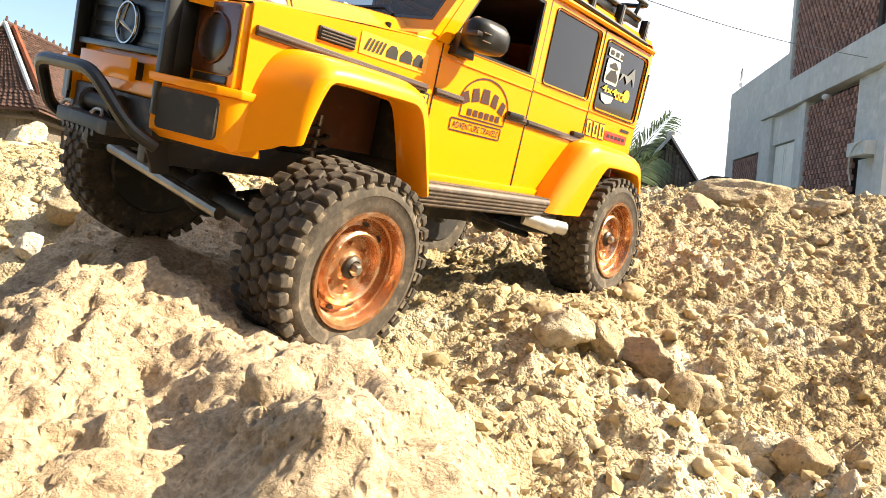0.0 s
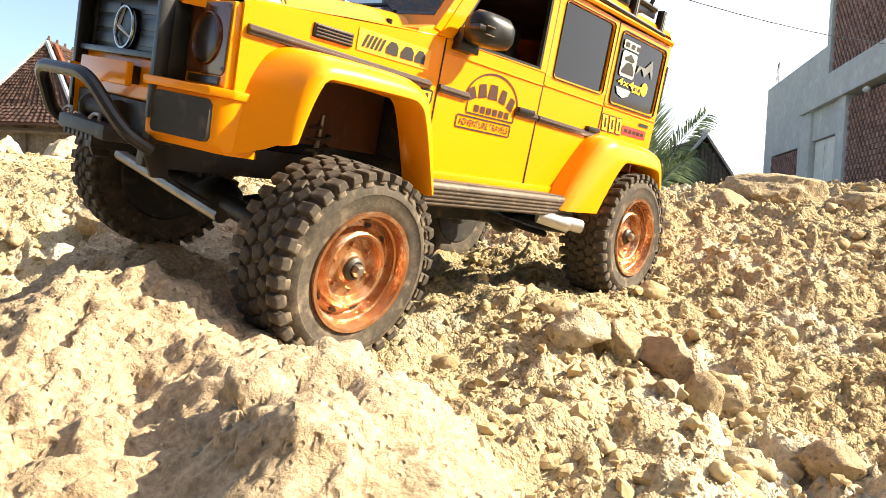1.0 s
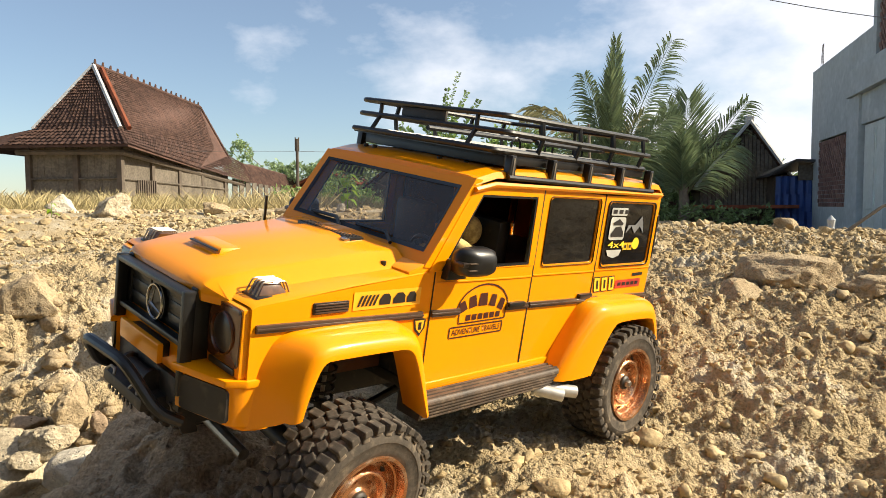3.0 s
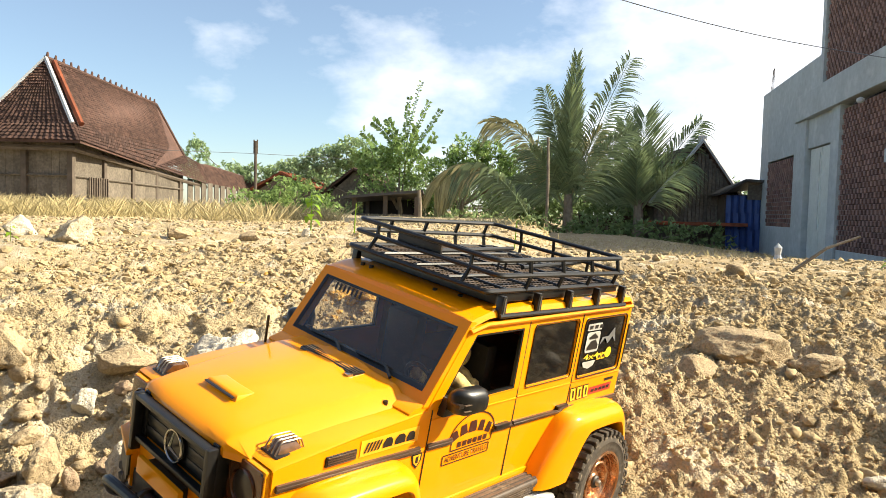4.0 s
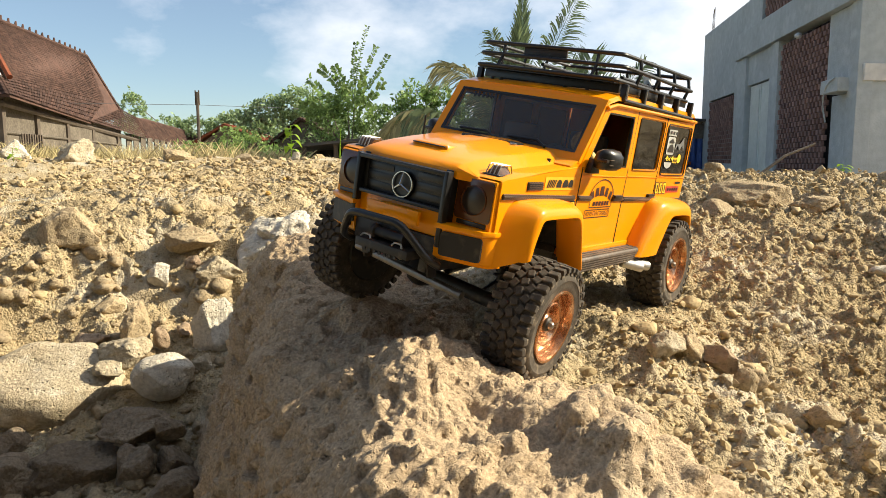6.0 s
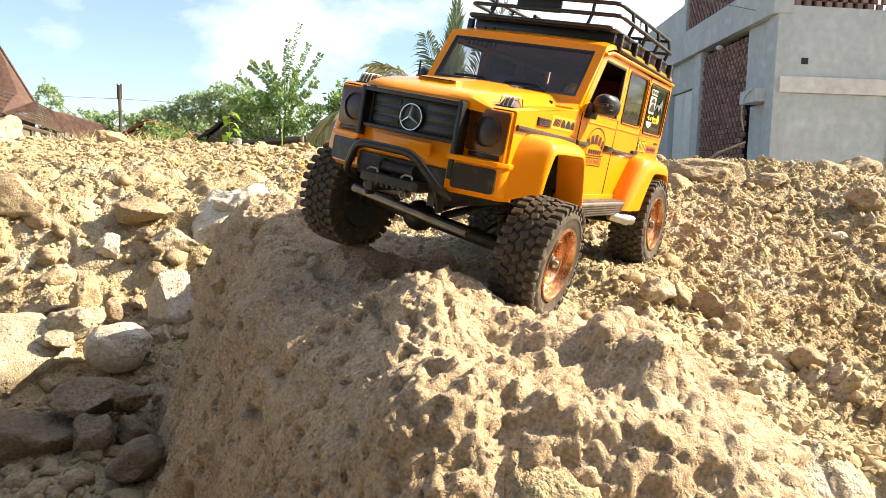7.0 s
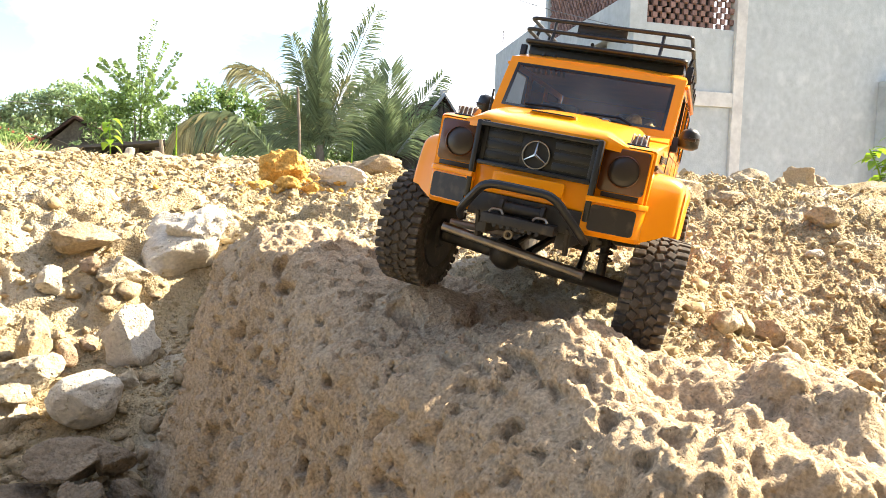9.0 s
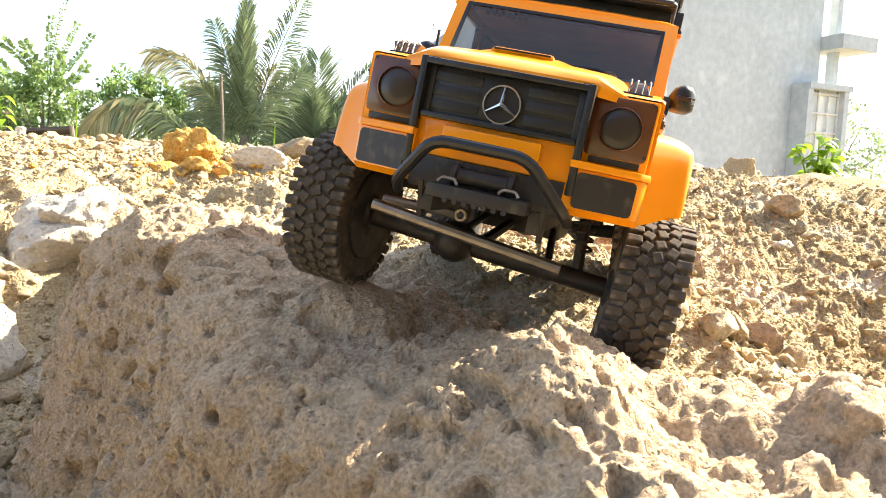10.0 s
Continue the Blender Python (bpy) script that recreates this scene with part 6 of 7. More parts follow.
    # dark seams round the doors, and the crease under the windows
    for seam in ([(-0.0246, SILL), (-0.0234, SILL), (-0.0234, 0.1990), (-0.0246, 0.1990)], [(-0.1164, 0.0890), (-0.1152, 0.0890), (-0.1152, 0.1990), (-0.1164, 0.1990)],
                 [(0.0884, SILL), (0.0891, SILL), (0.0891, 0.1362), (0.0884, 0.1362)], [(-0.0690, SILL), (-0.0678, SILL), (-0.0915, 0.0830), (-0.0928, 0.0830)], [(-0.0928, 0.0830), (-0.0915, 0.0830), (-0.1152, 0.0890), (-0.1164, 0.0890)]):
        part("door_seam", slab(seam, None, 0.0007, 0.001, sgn), M_INK, car, "dark gap round the doors")
    for x0, x1 in ((-0.0232, 0.0882), (-0.1150, -0.0248), (-0.2155, -0.1166)):
        part("body_crease", prism([(x0, 0.1268), (x1, 0.1275), (x1, 0.1287), (x0, 0.1280)], sgn * 0.0918, sgn * 0.0934, 0.0004), M_PAINT, car, "orange body crease")
    # sill and ribbed side step
    part("sill", prism([(0.098, 0.053), (-0.072, 0.053), (-0.072, 0.047), (0.098, 0.047)], sgn * 0.0835, sgn * 0.0945, 0.001), M_PAINT, car, "orange sill")
    side_step = part("side_step", prism([(0.0835, 0.0475), (0.1085, 0.0475), (0.1100, 0.0450), (0.1075, 0.0320), (0.0835, 0.0320)] if sgn > 0 else
                                        [(-0.0835, 0.0475), (-0.1085, 0.0475), (-0.1100, 0.0450), (-0.1075, 0.0320), (-0.0835, 0.0320)], -0.0790, 0.1005, 0.001, axis="x"), M_STEP, car, "dusty dark ribbed side step")
    for r in range(5):
        z = 0.0330 + 0.0026 * r
        part("rib", box(-0.077, 0.099, sgn * 0.1065, sgn * 0.1086 + sgn * 0.0004 * r, z, z + 0.0013, 0.0003), M_STEP, side_step)
    for r in range(3):
        part("rib", box(-0.077, 0.099, sgn * (0.0955 + 0.0046 * r), sgn * (0.0980 + 0.0046 * r), 0.0470, 0.0485, 0.0003), M_STEP, side_step)
    # front wing
    wing = [(0.0888, 0.1365), (0.0888, 0.0520), (0.1015, 0.0460), (0.1180, 0.0920), (0.1950, 0.0960), (0.2190, 0.0640), (0.2295, 0.0640), (0.2305, 0.1205), (0.2270, 0.1225)]
    part("front_wing", slab(wing, None, 0.0, 0.004, sgn), M_PAINT, car, "orange front wing")
    bm = loft([[(0.0888, sgn * y, 0.1365 + dz), (0.16, sgn * y, 0.1300 + dz), (0.2275, sgn * y, 0.1222 + dz), (0.2305, sgn * y, 0.1205 + dz)] for y, dz in ((0.0925, 0), (0.0905, 0.0012), (0.060, 0.0012), (0.050, 0.0012))])
    part("wing_top", bm, M_PAINT, car, "orange top of the front wing")
    vent = part("side_vent", box(0.1625, 0.1895, sgn * 0.0915, sgn * 0.0937, 0.1140, 0.1215, 0.0008), M_BLACK, car, "dark slatted side vent")
    for r in range(4):
        part("slat", box(0.1635, 0.1885, sgn * 0.0930, sgn * 0.0945, 0.1148 + 0.0017 * r, 0.1157 + 0.0017 * r, 0.0003), M_STRIP, vent)

    # wide wheel-arch flares
    def flare(name, outer, inner, label, tuck=0.0, low=0.0):
        def ring(pts, y, d, back=0.0, drop=0.0):
            cx = sum(p[0] for p in pts) / len(pts)
            return [(x + (d if x > cx else -d) * 0.6 - back * max(0.0, (x - cx) / 0.07), sgn * y, z + d - (drop * max(0.0, 1 - (z - 0.056) / 0.025) if x > cx else 0.0)) for x, z in pts]

        def rounded(pts):
            for _ in range(3):
                pts = [pts[0]] + [tuple(a[c] * (1 - s) + b[c] * s for c in (0, 1)) for a, b in zip(pts, pts[1:]) for s in (0.25, 0.75)] + [pts[-1]]
            return pts
        o, q = rounded(outer), rounded(inner)

        def between(s, y):
            return [(a[0] + (b[0] - a[0]) * s, sgn * y, a[1] + (b[1] - a[1]) * s) for a, b in zip(o, q)]
        bm = loft([ring(o, 0.0900, 0.0025, tuck, low), ring(o, 0.0985, 0.0024, tuck * 0.5, low * 0.7), ring(o, 0.1060, 0.0016, tuck * 0.15, low * 0.35), ring(o, 0.1105, 0.0002), between(0.16, 0.1142), between(0.40, 0.1168), between(0.75, 0.1182),
                   ring(q, 0.1184, 0.0), ring(q, 0.1160, -0.0012), ring(q, 0.0920, 0.0005)])
        part(name, bm, M_PAINT, car, label, 50)
    flare("front_flare", [(0.2130, 0.0560), (0.2120, 0.0720), (0.2070, 0.0900), (0.2005, 0.1010), (0.1900, 0.1045), (0.1360, 0.1040), (0.1230, 0.1020), (0.1130, 0.0950), (0.0990, 0.0430)],
          [(0.2065, 0.0590), (0.2035, 0.0720), (0.1985, 0.0860), (0.1945, 0.0930), (0.1860, 0.0935), (0.1360, 0.0935), (0.1270, 0.0925), (0.1200, 0.0850), (0.1030, 0.0400)], "smooth orange front wheel-arch flare", -0.022, 0.012)
    flare("rear_flare", [(-0.0560, 0.0370), (-0.0680, 0.0560), (-0.0860, 0.0800), (-0.1020, 0.0985), (-0.1200, 0.1010), (-0.1920, 0.0990), (-0.2060, 0.0920), (-0.2240, 0.0420)],
          [(-0.0990, 0.0385), (-0.1060, 0.0520), (-0.1160, 0.0690), (-0.1260, 0.0820), (-0.1340, 0.0850), (-0.1880, 0.0840), (-0.1985, 0.0800), (-0.2165, 0.0400)], "smooth orange rear wheel-arch flare")
    # door mirror
    bm = bmesh.new()
    rings = []
    for y, x0, x1, z0, z1 in ((0.0966, 0.0570, 0.0710, 0.1385, 0.1470), (0.1005, 0.0490, 0.0770, 0.1365, 0.1545), (0.1068, 0.0450, 0.0780, 0.1360, 0.1575), (0.1130, 0.0440, 0.0740, 0.1365, 0.1565), (0.1173, 0.0470, 0.0650, 0.1395, 0.1520)):
        cx, cz = (x0 + x1) / 2, (z0 + z1) / 2
        rings.append([(cx + 0.006 + (x1 - x0) / 2 * abs(math.cos(t)) ** 0.5 * math.copysign(1, math.cos(t)), sgn * y, cz + (z1 - z0) / 2 * abs(math.sin(t)) ** 0.5 * math.copysign(1, math.sin(t))) for t in [2 * math.pi * j / 20 for j in range(20)]])
    bm = loft(rings, True)
    bmesh.ops.holes_fill(bm, edges=[e for e in bm.edges if e.is_boundary], sides=0)
    mirror = part("door_mirror", bm, M_BLACK, car, "black door mirror", 60)
    part("mirror_arm", prism([(0.062, 0.131), (0.083, 0.131), (0.079, 0.146), (0.065, 0.144)], sgn * 0.090, sgn * 0.099, 0.0015), M_BLACK, mirror)
    for k in range(2):
        part("mirror_groove", box(0.0535, 0.0800, sgn * 0.1150, sgn * 0.1168, 0.1418 + 0.0050 * k, 0.1424 + 0.0050 * k, 0.0002), M_STEP, mirror)
    part("mirror_lamp", box(0.0775, 0.0840, sgn * 0.1030, sgn * 0.1140, 0.1440, 0.1475, 0.001), M_LENS, mirror, "slim dark indicator lens")

# bonnet: a raised middle panel with chamfered sides
rings = []
for x, zc, w, bulge in ((0.100, 0.1470, 0.064, 1.0), (0.130, 0.1450, 0.0625, 1.0), (0.170, 0.1405, 0.060, 1.0), (0.205, 0.1358, 0.0572, 1.0), (0.222, 0.1328, 0.0560, 0.5), (0.234, 0.1300, 0.0552, 0.1), (0.2405, 0.1272, 0.0548, 0.0), (0.2438, 0.1240, 0.0545, 0.0), (0.2445, 0.1216, 0.0542, 0.0), (0.2420, 0.1180, 0.0540, 0.0)):
    low = 0.1345 - (x - 0.10) * 0.098
    if x > 0.238:
        low = min(low, zc - 0.002)
    xs, xm = min(x, 0.2330), min(x, 0.2425)
    e = 0.0012 * bulge
    rings.append([(xs, -w - 0.018, low - 0.004), (xs, -w - 0.014, low), (xm, -w, zc - 0.0015), (xm, -w + 0.004, zc), (x, -0.030, zc + e), (x, -0.022, zc + 2.6 * e), (x, 0.0, zc + 3.0 * e),
                  (x, 0.022, zc + 2.6 * e), (x, 0.030, zc + e), (xm, w - 0.004, zc), (xm, w, zc - 0.0015), (xs, w + 0.014, low), (xs, w + 0.018, low - 0.004)])
bonnet = part("bonnet", loft(rings), M_PAINT, car, "orange bonnet with a raised middle", 28)
part("bonnet_scoop", box(0.1960, 0.2165, -0.0215, 0.0215, 0.1352, 0.1402, 0.002, taper=(0.003, 0.002)), M_PAINT, bonnet, "low raised scoop")
part("scoop_mouth", box(0.2150, 0.2172, -0.0185, 0.0185, 0.1380, 0.1391, 0.0003), M_BLACK, bonnet, "dark scoop slot")
cowl = part("cowl_grille", box(0.1085, 0.1220, -0.034, 0.034, 0.1440, 0.1490, 0.0008), M_BLACK, bonnet, "black slotted cowl grille")
for r in range(4):
    part("slat", box(0.1100 + 0.0030 * r, 0.1113 + 0.0030 * r, -0.033, 0.033, 0.1488, 0.1495), M_STEP, cowl)

part("scuttle", prism([(0.0880, 0.1250), (0.1130, 0.1250), (0.1130, 0.1370), (0.1000, 0.1418), (0.0880, 0.1418)], -0.0915, 0.0915, 0.0008), M_PAINT, car, "orange scuttle panel below the windscreen")

# windscreen, its frame, wipers
bm = bmesh.new()
quad = lambda y0, y1, x0, x1, z0, z1: [(x0, -y0, z0), (x0, y0, z0), (x1, y1, z1), (x1, -y1, z1)]
o, h = quad(0.0922, 0.0918, 0.1000, 0.0590, 0.1400, 0.2040), quad(0.0835, 0.0825, 0.0940, 0.0635, 0.1490, 0.1975)
ov, hv = [bm.verts.new(p) for p in o], [bm.verts.new(p) for p in h]
ob_, hb = [bm.verts.new((p[0] - 0.007, p[1], p[2] - 0.001)) for p in o], [bm.verts.new((p[0] - 0.006, p[1], p[2])) for p in h]
for i in range(4):
    j = (i + 1) % 4
    for q in ((ov[i], ov[j], hv[j], hv[i]), (ob_[j], ob_[i], hb[i], hb[j]), (ov[j], ov[i], ob_[i], ob_[j]), (hv[i], hv[j], hb[j], hb[i])):
        bm.faces.new(q)
ws = part("windscreen_frame", bm, M_PAINT, car, "orange windscreen frame")
h2 = quad(0.0800, 0.0795, 0.0915, 0.0648, 0.1515, 0.1950)
bm = bmesh.new()
hv, iv = [bm.verts.new((p[0] + 0.0004, p[1], p[2])) for p in h], [bm.verts.new((p[0] - 0.0006, p[1], p[2])) for p in h2]
for i in range(4):
    bm.faces.new((hv[i], hv[(i + 1) % 4], iv[(i + 1) % 4], iv[i]))
part("windscreen_seal", bm, M_BLACK, ws, "black windscreen seal")
bm = bmesh.new()
bm.faces.new([bm.verts.new((p[0] - 0.0016, p[1], p[2])) for p in h])
pane = part("windscreen_pane", bm, M_GLASS, ws, "clear reflecting windscreen glass")
pane.visible_shadow = False
if pane.data.polygons[0].normal.x < 0:
    pane.data.flip_normals()
for y0, y1 in ((0.052, 0.004), (-0.010, -0.058)):
    part("wiper", tube([(0.0985, y0, 0.1490), (0.0935, y0 - 0.012, 0.1545), (0.0925, y1, 0.1535)], 0.0015, 6), M_BLACK, ws, "black wiper")

# inside: bulkhead, dashboard, seats, wheel
part("bulkhead", box(0.085, 0.098, -0.086, 0.086, 0.055, 0.141, 0.001), M_DARK, car, "black bulkhead")
part("dashboard", box(0.058, 0.088, -0.083, 0.083, 0.110, 0.1395, 0.004), M_DARK, car, "dark grey dashboard")
for sgn in (1, -1):
    seat = part("seat", box(-0.010, 0.035, sgn * 0.022, sgn * 0.066, 0.060, 0.095, 0.006), M_DARK, car, "black seat")
    part("backrest", box(-0.022, -0.006, sgn * 0.022, sgn * 0.066, 0.085, 0.168, 0.006), M_DARK, seat)
part("steering_wheel", tube([(0.050 + 0.006 * math.sin(t), 0.042 + 0.017 * math.cos(t), 0.135 + 0.016 * math.sin(t)) for t in [2 * math.pi * i / 20 for i in range(20)]], 0.0022, 6, True), M_BLACK, car, "black steering wheel")
part("interior_box", box(-0.211, -0.030, -0.082, 0.082, 0.056, 0.125, 0.002), M_SHADED_SHELL, car, "cabin tub in dark shaded orange")

# nose: head lamps, grille, badge, guard
for sgn in (1, -1):
    y0, y1 = (0.0505, 0.0905) if sgn > 0 else (-0.0905, -0.0505)
    hole_c = (sgn * 0.0705, 0.1015)
    part("lamp_side", box(0.2250, 0.2440, sgn * 0.0440, sgn * 0.0510, 0.0780, 0.1230, 0.001), M_BLACK, car, "black filler beside the grille")
    bm = box(0.222, 0.2345, y0, y1, 0.0775, 0.1205, 0.0025)
    lamp = part("head_lamp", bm, M_PAINT, car, "orange head-lamp panel")
    part("lamp_rim", lathe([(0.0132, 0.2342), (0.0130, 0.2364), (0.0123, 0.2368), (0.0118, 0.2350)], 36, axis="x", at=(0, hole_c[0], hole_c[1])), M_SMOKE, lamp, "dark lamp rim")
    part("lens", lathe([(0.0, 0.2366), (0.006, 0.2364), (0.010, 0.2358), (0.0121, 0.2350)], 36, axis="x", at=(0, hole_c[0], hole_c[1])), M_LENS, lamp, "dark round lamp lens")
    part("smoked_panel", prism([(sgn * a, b) for a, b in rect(0.0520, 0.0890, 0.0840, 0.1192, 0.003, 2)], 0.2335, 0.2351, 0.0004, axis="x"), M_SMOKE, lamp, "smoked brown lamp cover")
    part("day_light", box(0.2335, 0.2356, sgn * 0.0560, sgn * 0.0860, 0.0795, 0.0835, 0.0006), M_LENS, lamp, "dark narrow lamp slot")
    for dy, dz in ((-0.017, 0.016), (0.017, 0.016), (0.017, -0.014)):
        part("screw", lathe([(0.0010, 0.2342), (0.0010, 0.2352), (0.0, 0.2354)], 10, axis="x", at=(0, hole_c[0] + dy, hole_c[1] + dz)), M_BLACK, lamp)
    # corner of the bumper, swept back, with its square fog lamp
    rings = []
    for y, x in ((0.0475, 0.2510), (0.0520, 0.2497), (0.0870, 0.2382), (0.0905, 0.2350), (0.0930, 0.2290), (0.0938, 0.2200)):
        rings.append([(0.2140, sgn * y, 0.0765), (x - 0.003, sgn * y, 0.0758), (x, sgn * y, 0.0735), (x - 0.001, sgn * y, 0.0500), (x - 0.007, sgn * y, 0.0462), (0.2140, sgn * y, 0.0462)])
    bm = loft(rings, True)
    bmesh.ops.holes_fill(bm, edges=[e for e in bm.edges if e.is_boundary], sides=0)
    corner = part("bumper_corner", bm, M_PAINT, car, "orange bumper corner", 25)
    sweep = lambda y: 0.2500 - (y - 0.052) * 0.335
    for name, ring, depth, m, label in (("fog_lamp", rect(0.0530, 0.0878, 0.0512, 0.0722, 0.0025, 2), 0.0008, M_DARK, "dark square fog lamp"),):
        bm = bmesh.new()
        out, back = [bm.verts.new((sweep(y) + depth, sgn * y, z)) for y, z in ring], [bm.verts.new((sweep(y) - 0.004, sgn * y, z)) for y, z in ring]
        bm.faces.new(out)
        for i in range(len(ring)):
            j = (i + 1) % len(ring)
            bm.faces.new((out[i], out[j], back[j], back[i]))
        part(name, bm, m, corner, label)
    part("lamp_lip", prism([(a, sgn * b) for a, b in ((0.2150, 0.0480), (sweep(0.048) + 0.0035, 0.0480), (sweep(0.0885) + 0.0035, 0.0885), (0.2300, 0.0945), (0.2150, 0.0950))], 0.0740, 0.0785, 0.0011, axis="z"), M_PAINT, corner, "orange lip over the fog lamp")
    # indicator pod on top of the wing
    pod = part("indicator", box(0.1985, 0.2235, sgn * 0.0665, sgn * 0.0845, 0.1222, 0.1252, 0.001), M_BLACK, car, "smoky amber indicator with a dark base")
    part("indicator_lens", box(0.2005, 0.2215, sgn * 0.0685, sgn * 0.0825, 0.1248, 0.1325, 0.0018, taper=(0.005, 0.003)), M_AMBER, pod, "smoky ribbed amber lens")
    for r in range(4):
        part("cage_bar", tube([(0.2225, sgn * (0.0695 + 0.0040 * r), 0.1250), (0.2185, sgn * (0.0700 + 0.0038 * r), 0.1335), (0.2035, sgn * (0.0700 + 0.0038 * r), 0.1335), (0.1995, sgn * (0.0695 + 0.0040 * r), 0.1250)], 0.0006, 5, round_by=0.002), M_STEEL, pod)
    # upright bar of the guard
    part("guard_upright", box(0.2440, 0.2520, sgn * 0.0482, sgn * 0.0530, 0.0570, 0.1222, 0.0016), M_BLACK, car, "black upright guard bar")

grille = part("grille", box(0.2330, 0.2425, -0.0490, 0.0490, 0.0885, 0.1185, 0.001), M_BLACK, car, "black slatted grille")
for r in range(3):
    for sgn in (1, -1):
        part("slat", box(0.2420, 0.2432, sgn * 0.0140, sgn * 0.0465, 0.0925 + 0.0085 * r, 0.0985 + 0.0085 * r, 0.0005), M_BLACK, grille)
part("guard_top", box(0.2440, 0.2520, -0.0500, 0.0500, 0.1175, 0.1215, 0.0014), M_BLACK, car, "black guard cross bar")
part("guard_bottom", box(0.2440, 0.2500, -0.0480, 0.0480, 0.0862, 0.0898, 0.0012), M_BLACK, car, "black guard cross bar")
badge = part("badge", tube([(0.2462, 0.0002 + 0.0112 * math.cos(t), 0.1015 + 0.0112 * math.sin(t)) for t in [2 * math.pi * i / 36 for i in range(36)]], 0.0009, 6, True), M_CHROME, car, "chrome ring badge with three spokes")
for a in (90, 210, 330):
    t = radians(a)
    part("spoke", tube([(0.2490, 0.0002, 0.1015), (0.2462, 0.0002 + 0.0112 * math.cos(t), 0.1015 + 0.0112 * math.sin(t))], 0.0013, 5, r_end=0.0004), M_CHROME, badge)
part("badge_disc", lathe([(0.0, 0.2446), (0.0112, 0.2446), (0.0112, 0.2420)], 32, axis="x", at=(0, 0.0002, 0.1015)), M_BLACK, badge, "black badge disc")
valance = part("valance", box(0.2300, 0.2450, -0.0490, 0.0490, 0.0640, 0.0882, 0.0015), M_PAINT, car, "orange panel below the grille")
part("blank_plate", box(0.2515, 0.2555, -0.0300, 0.0300, 0.0705, 0.0832, 0.0012), M_PAINT, car, "blank orange number plate")
part("plate_mount", box(0.2440, 0.2520, -0.0240, 0.0240, 0.0720, 0.0815, 0.001), M_DARK, car, "dark plate mount")
part("bumper_gap", box(0.2250, 0.2480, -0.0480, 0.0480, 0.0440, 0.0640, 0.001), M_DARK, car, "dark opening under the grille")

# winch bumper with hoop
winch = part("winch_bumper", box(0.2400, 0.2640, -0.0310, 0.0310, 0.0405, 0.0490, 0.002), M_DARK, car, "black winch bumper with holes")
part("hoop", tube([(0.2440, -0.0540, 0.0400), (0.2600, -0.0510, 0.0465), (0.2770, -0.0285, 0.0732), (0.2730, 0.0265, 0.0732), (0.2615, 0.0500, 0.0480), (0.2480, 0.0535, 0.0410)], 0.0036, 10, round_by=0.010), M_BLACK, winch, "black tubular hoop")
part("winch_drum", lathe([(0.0, -0.019), (0.0068, -0.019), (0.0068, -0.016), (0.0048, -0.015), (0.0048, 0.015), (0.0068, 0.016), (0.0068, 0.019), (0.0, 0.019)], 20, axis="y", at=(0.2520, 0, 0.0555)), M_DARK, winch)
for sgn in (1, -1):
    part("shackle", tube([(0.2640, sgn * 0.0125, 0.0500), (0.2625, sgn * 0.0145, 0.0530), (0.2625, sgn * 0.0225, 0.0530), (0.2640, sgn * 0.0245, 0.0500)], 0.0010, 6, round_by=0.002), M_STEEL, winch, "thin steel shackle")
    part("bracket", prism([(0.2350, 0.0480), (0.2500, 0.0480), (0.2400, 0.0250), (0.2300, 0.0250)], sgn * 0.0370, sgn * 0.0400, 0.0005), M_DARK, winch)
for r in range(7):
    part("hole", lathe([(0.0017, 0.2638), (0.0017, 0.2646), (0.0, 0.2646)], 10, axis="x", at=(0, -0.018 + 0.006 * r, 0.0400)), M_DARK, winch)


# wheels
def lug_mesh(hx, hy, z0, z1):
    bm = box(-hx, hx, -hy, hy, z0, z1, 0.0010, None, 2, (0.0006, 0.0005))
    me = bpy.data.meshes.new("tread_block")
    bm.to_mesh(me)
    bm.free()
    me.materials.append(M_RUBBER)
    return me


LUGS = [lug_mesh(0.0036, 0.0056, -0.0030, 0.0017), lug_mesh(0.0044, 0.0036, -0.0030, 0.0022), lug_mesh(0.0040, 0.0039, -0.0030, 0.0020), lug_mesh(0.0030, 0.0016, -0.0066, 0.0006), lug_mesh(0.0030, 0.0016, -0.0048, 0.0006)]


def build_wheel(sgn, m, label):
    """A wheel in its own axes; y points out of the car."""
    wheel = new("wheel")
    wheel.empty_display_size = 0.01
    wheel.parent = car
    wheel.matrix_local = m
    tagged(wheel, label)
    R, w = 0.0552, 0.0215
    prof = [(0.0325, -w + 0.003), (0.0385, -w), (0.0470, -w - 0.0005), (0.0515, -w + 0.0022), (R - 0.0012, -w + 0.0050), (R - 0.0004, 0.0), (R - 0.0012, w - 0.0050), (0.0515, w - 0.0022), (0.0470, w + 0.0005),
            (0.0448, w + 0.0009), (0.0440, w + 0.0004), (0.0395, w), (0.0352, w - 0.0006), (0.0325, w - 0.003)]
    bm = lathe(prof, 72)
    part("tyre", bm, M_RUBBER, wheel, "dusty black tyre with deep tread blocks", 40)
    k = 34
    for i in range(k):
        for row, (y, off, tw) in enumerate(((-0.0168, 0.0, 0.10), (-0.0084, 0.45, -0.42), (0.0, 0.0, 0.42), (0.0084, 0.45, -0.42), (0.0168, 0.0, 0.10))):
            lug = new("tread_block", LUGS[0 if row in (0, 4) else 1 + (i + row) % 2])
            lug.parent = wheel
            lug.matrix_local = Matrix.Translation((0, y, 0)) @ Matrix.Rotation(2 * math.pi * (i + off) / k, 4, "Y") @ Matrix.Translation((0, 0, R)) @ Matrix.Rotation(tw, 4, "Z")
        for s in (-1, 1):
            lug = new("side_block", LUGS[3 + i % 2])
            lug.parent = wheel
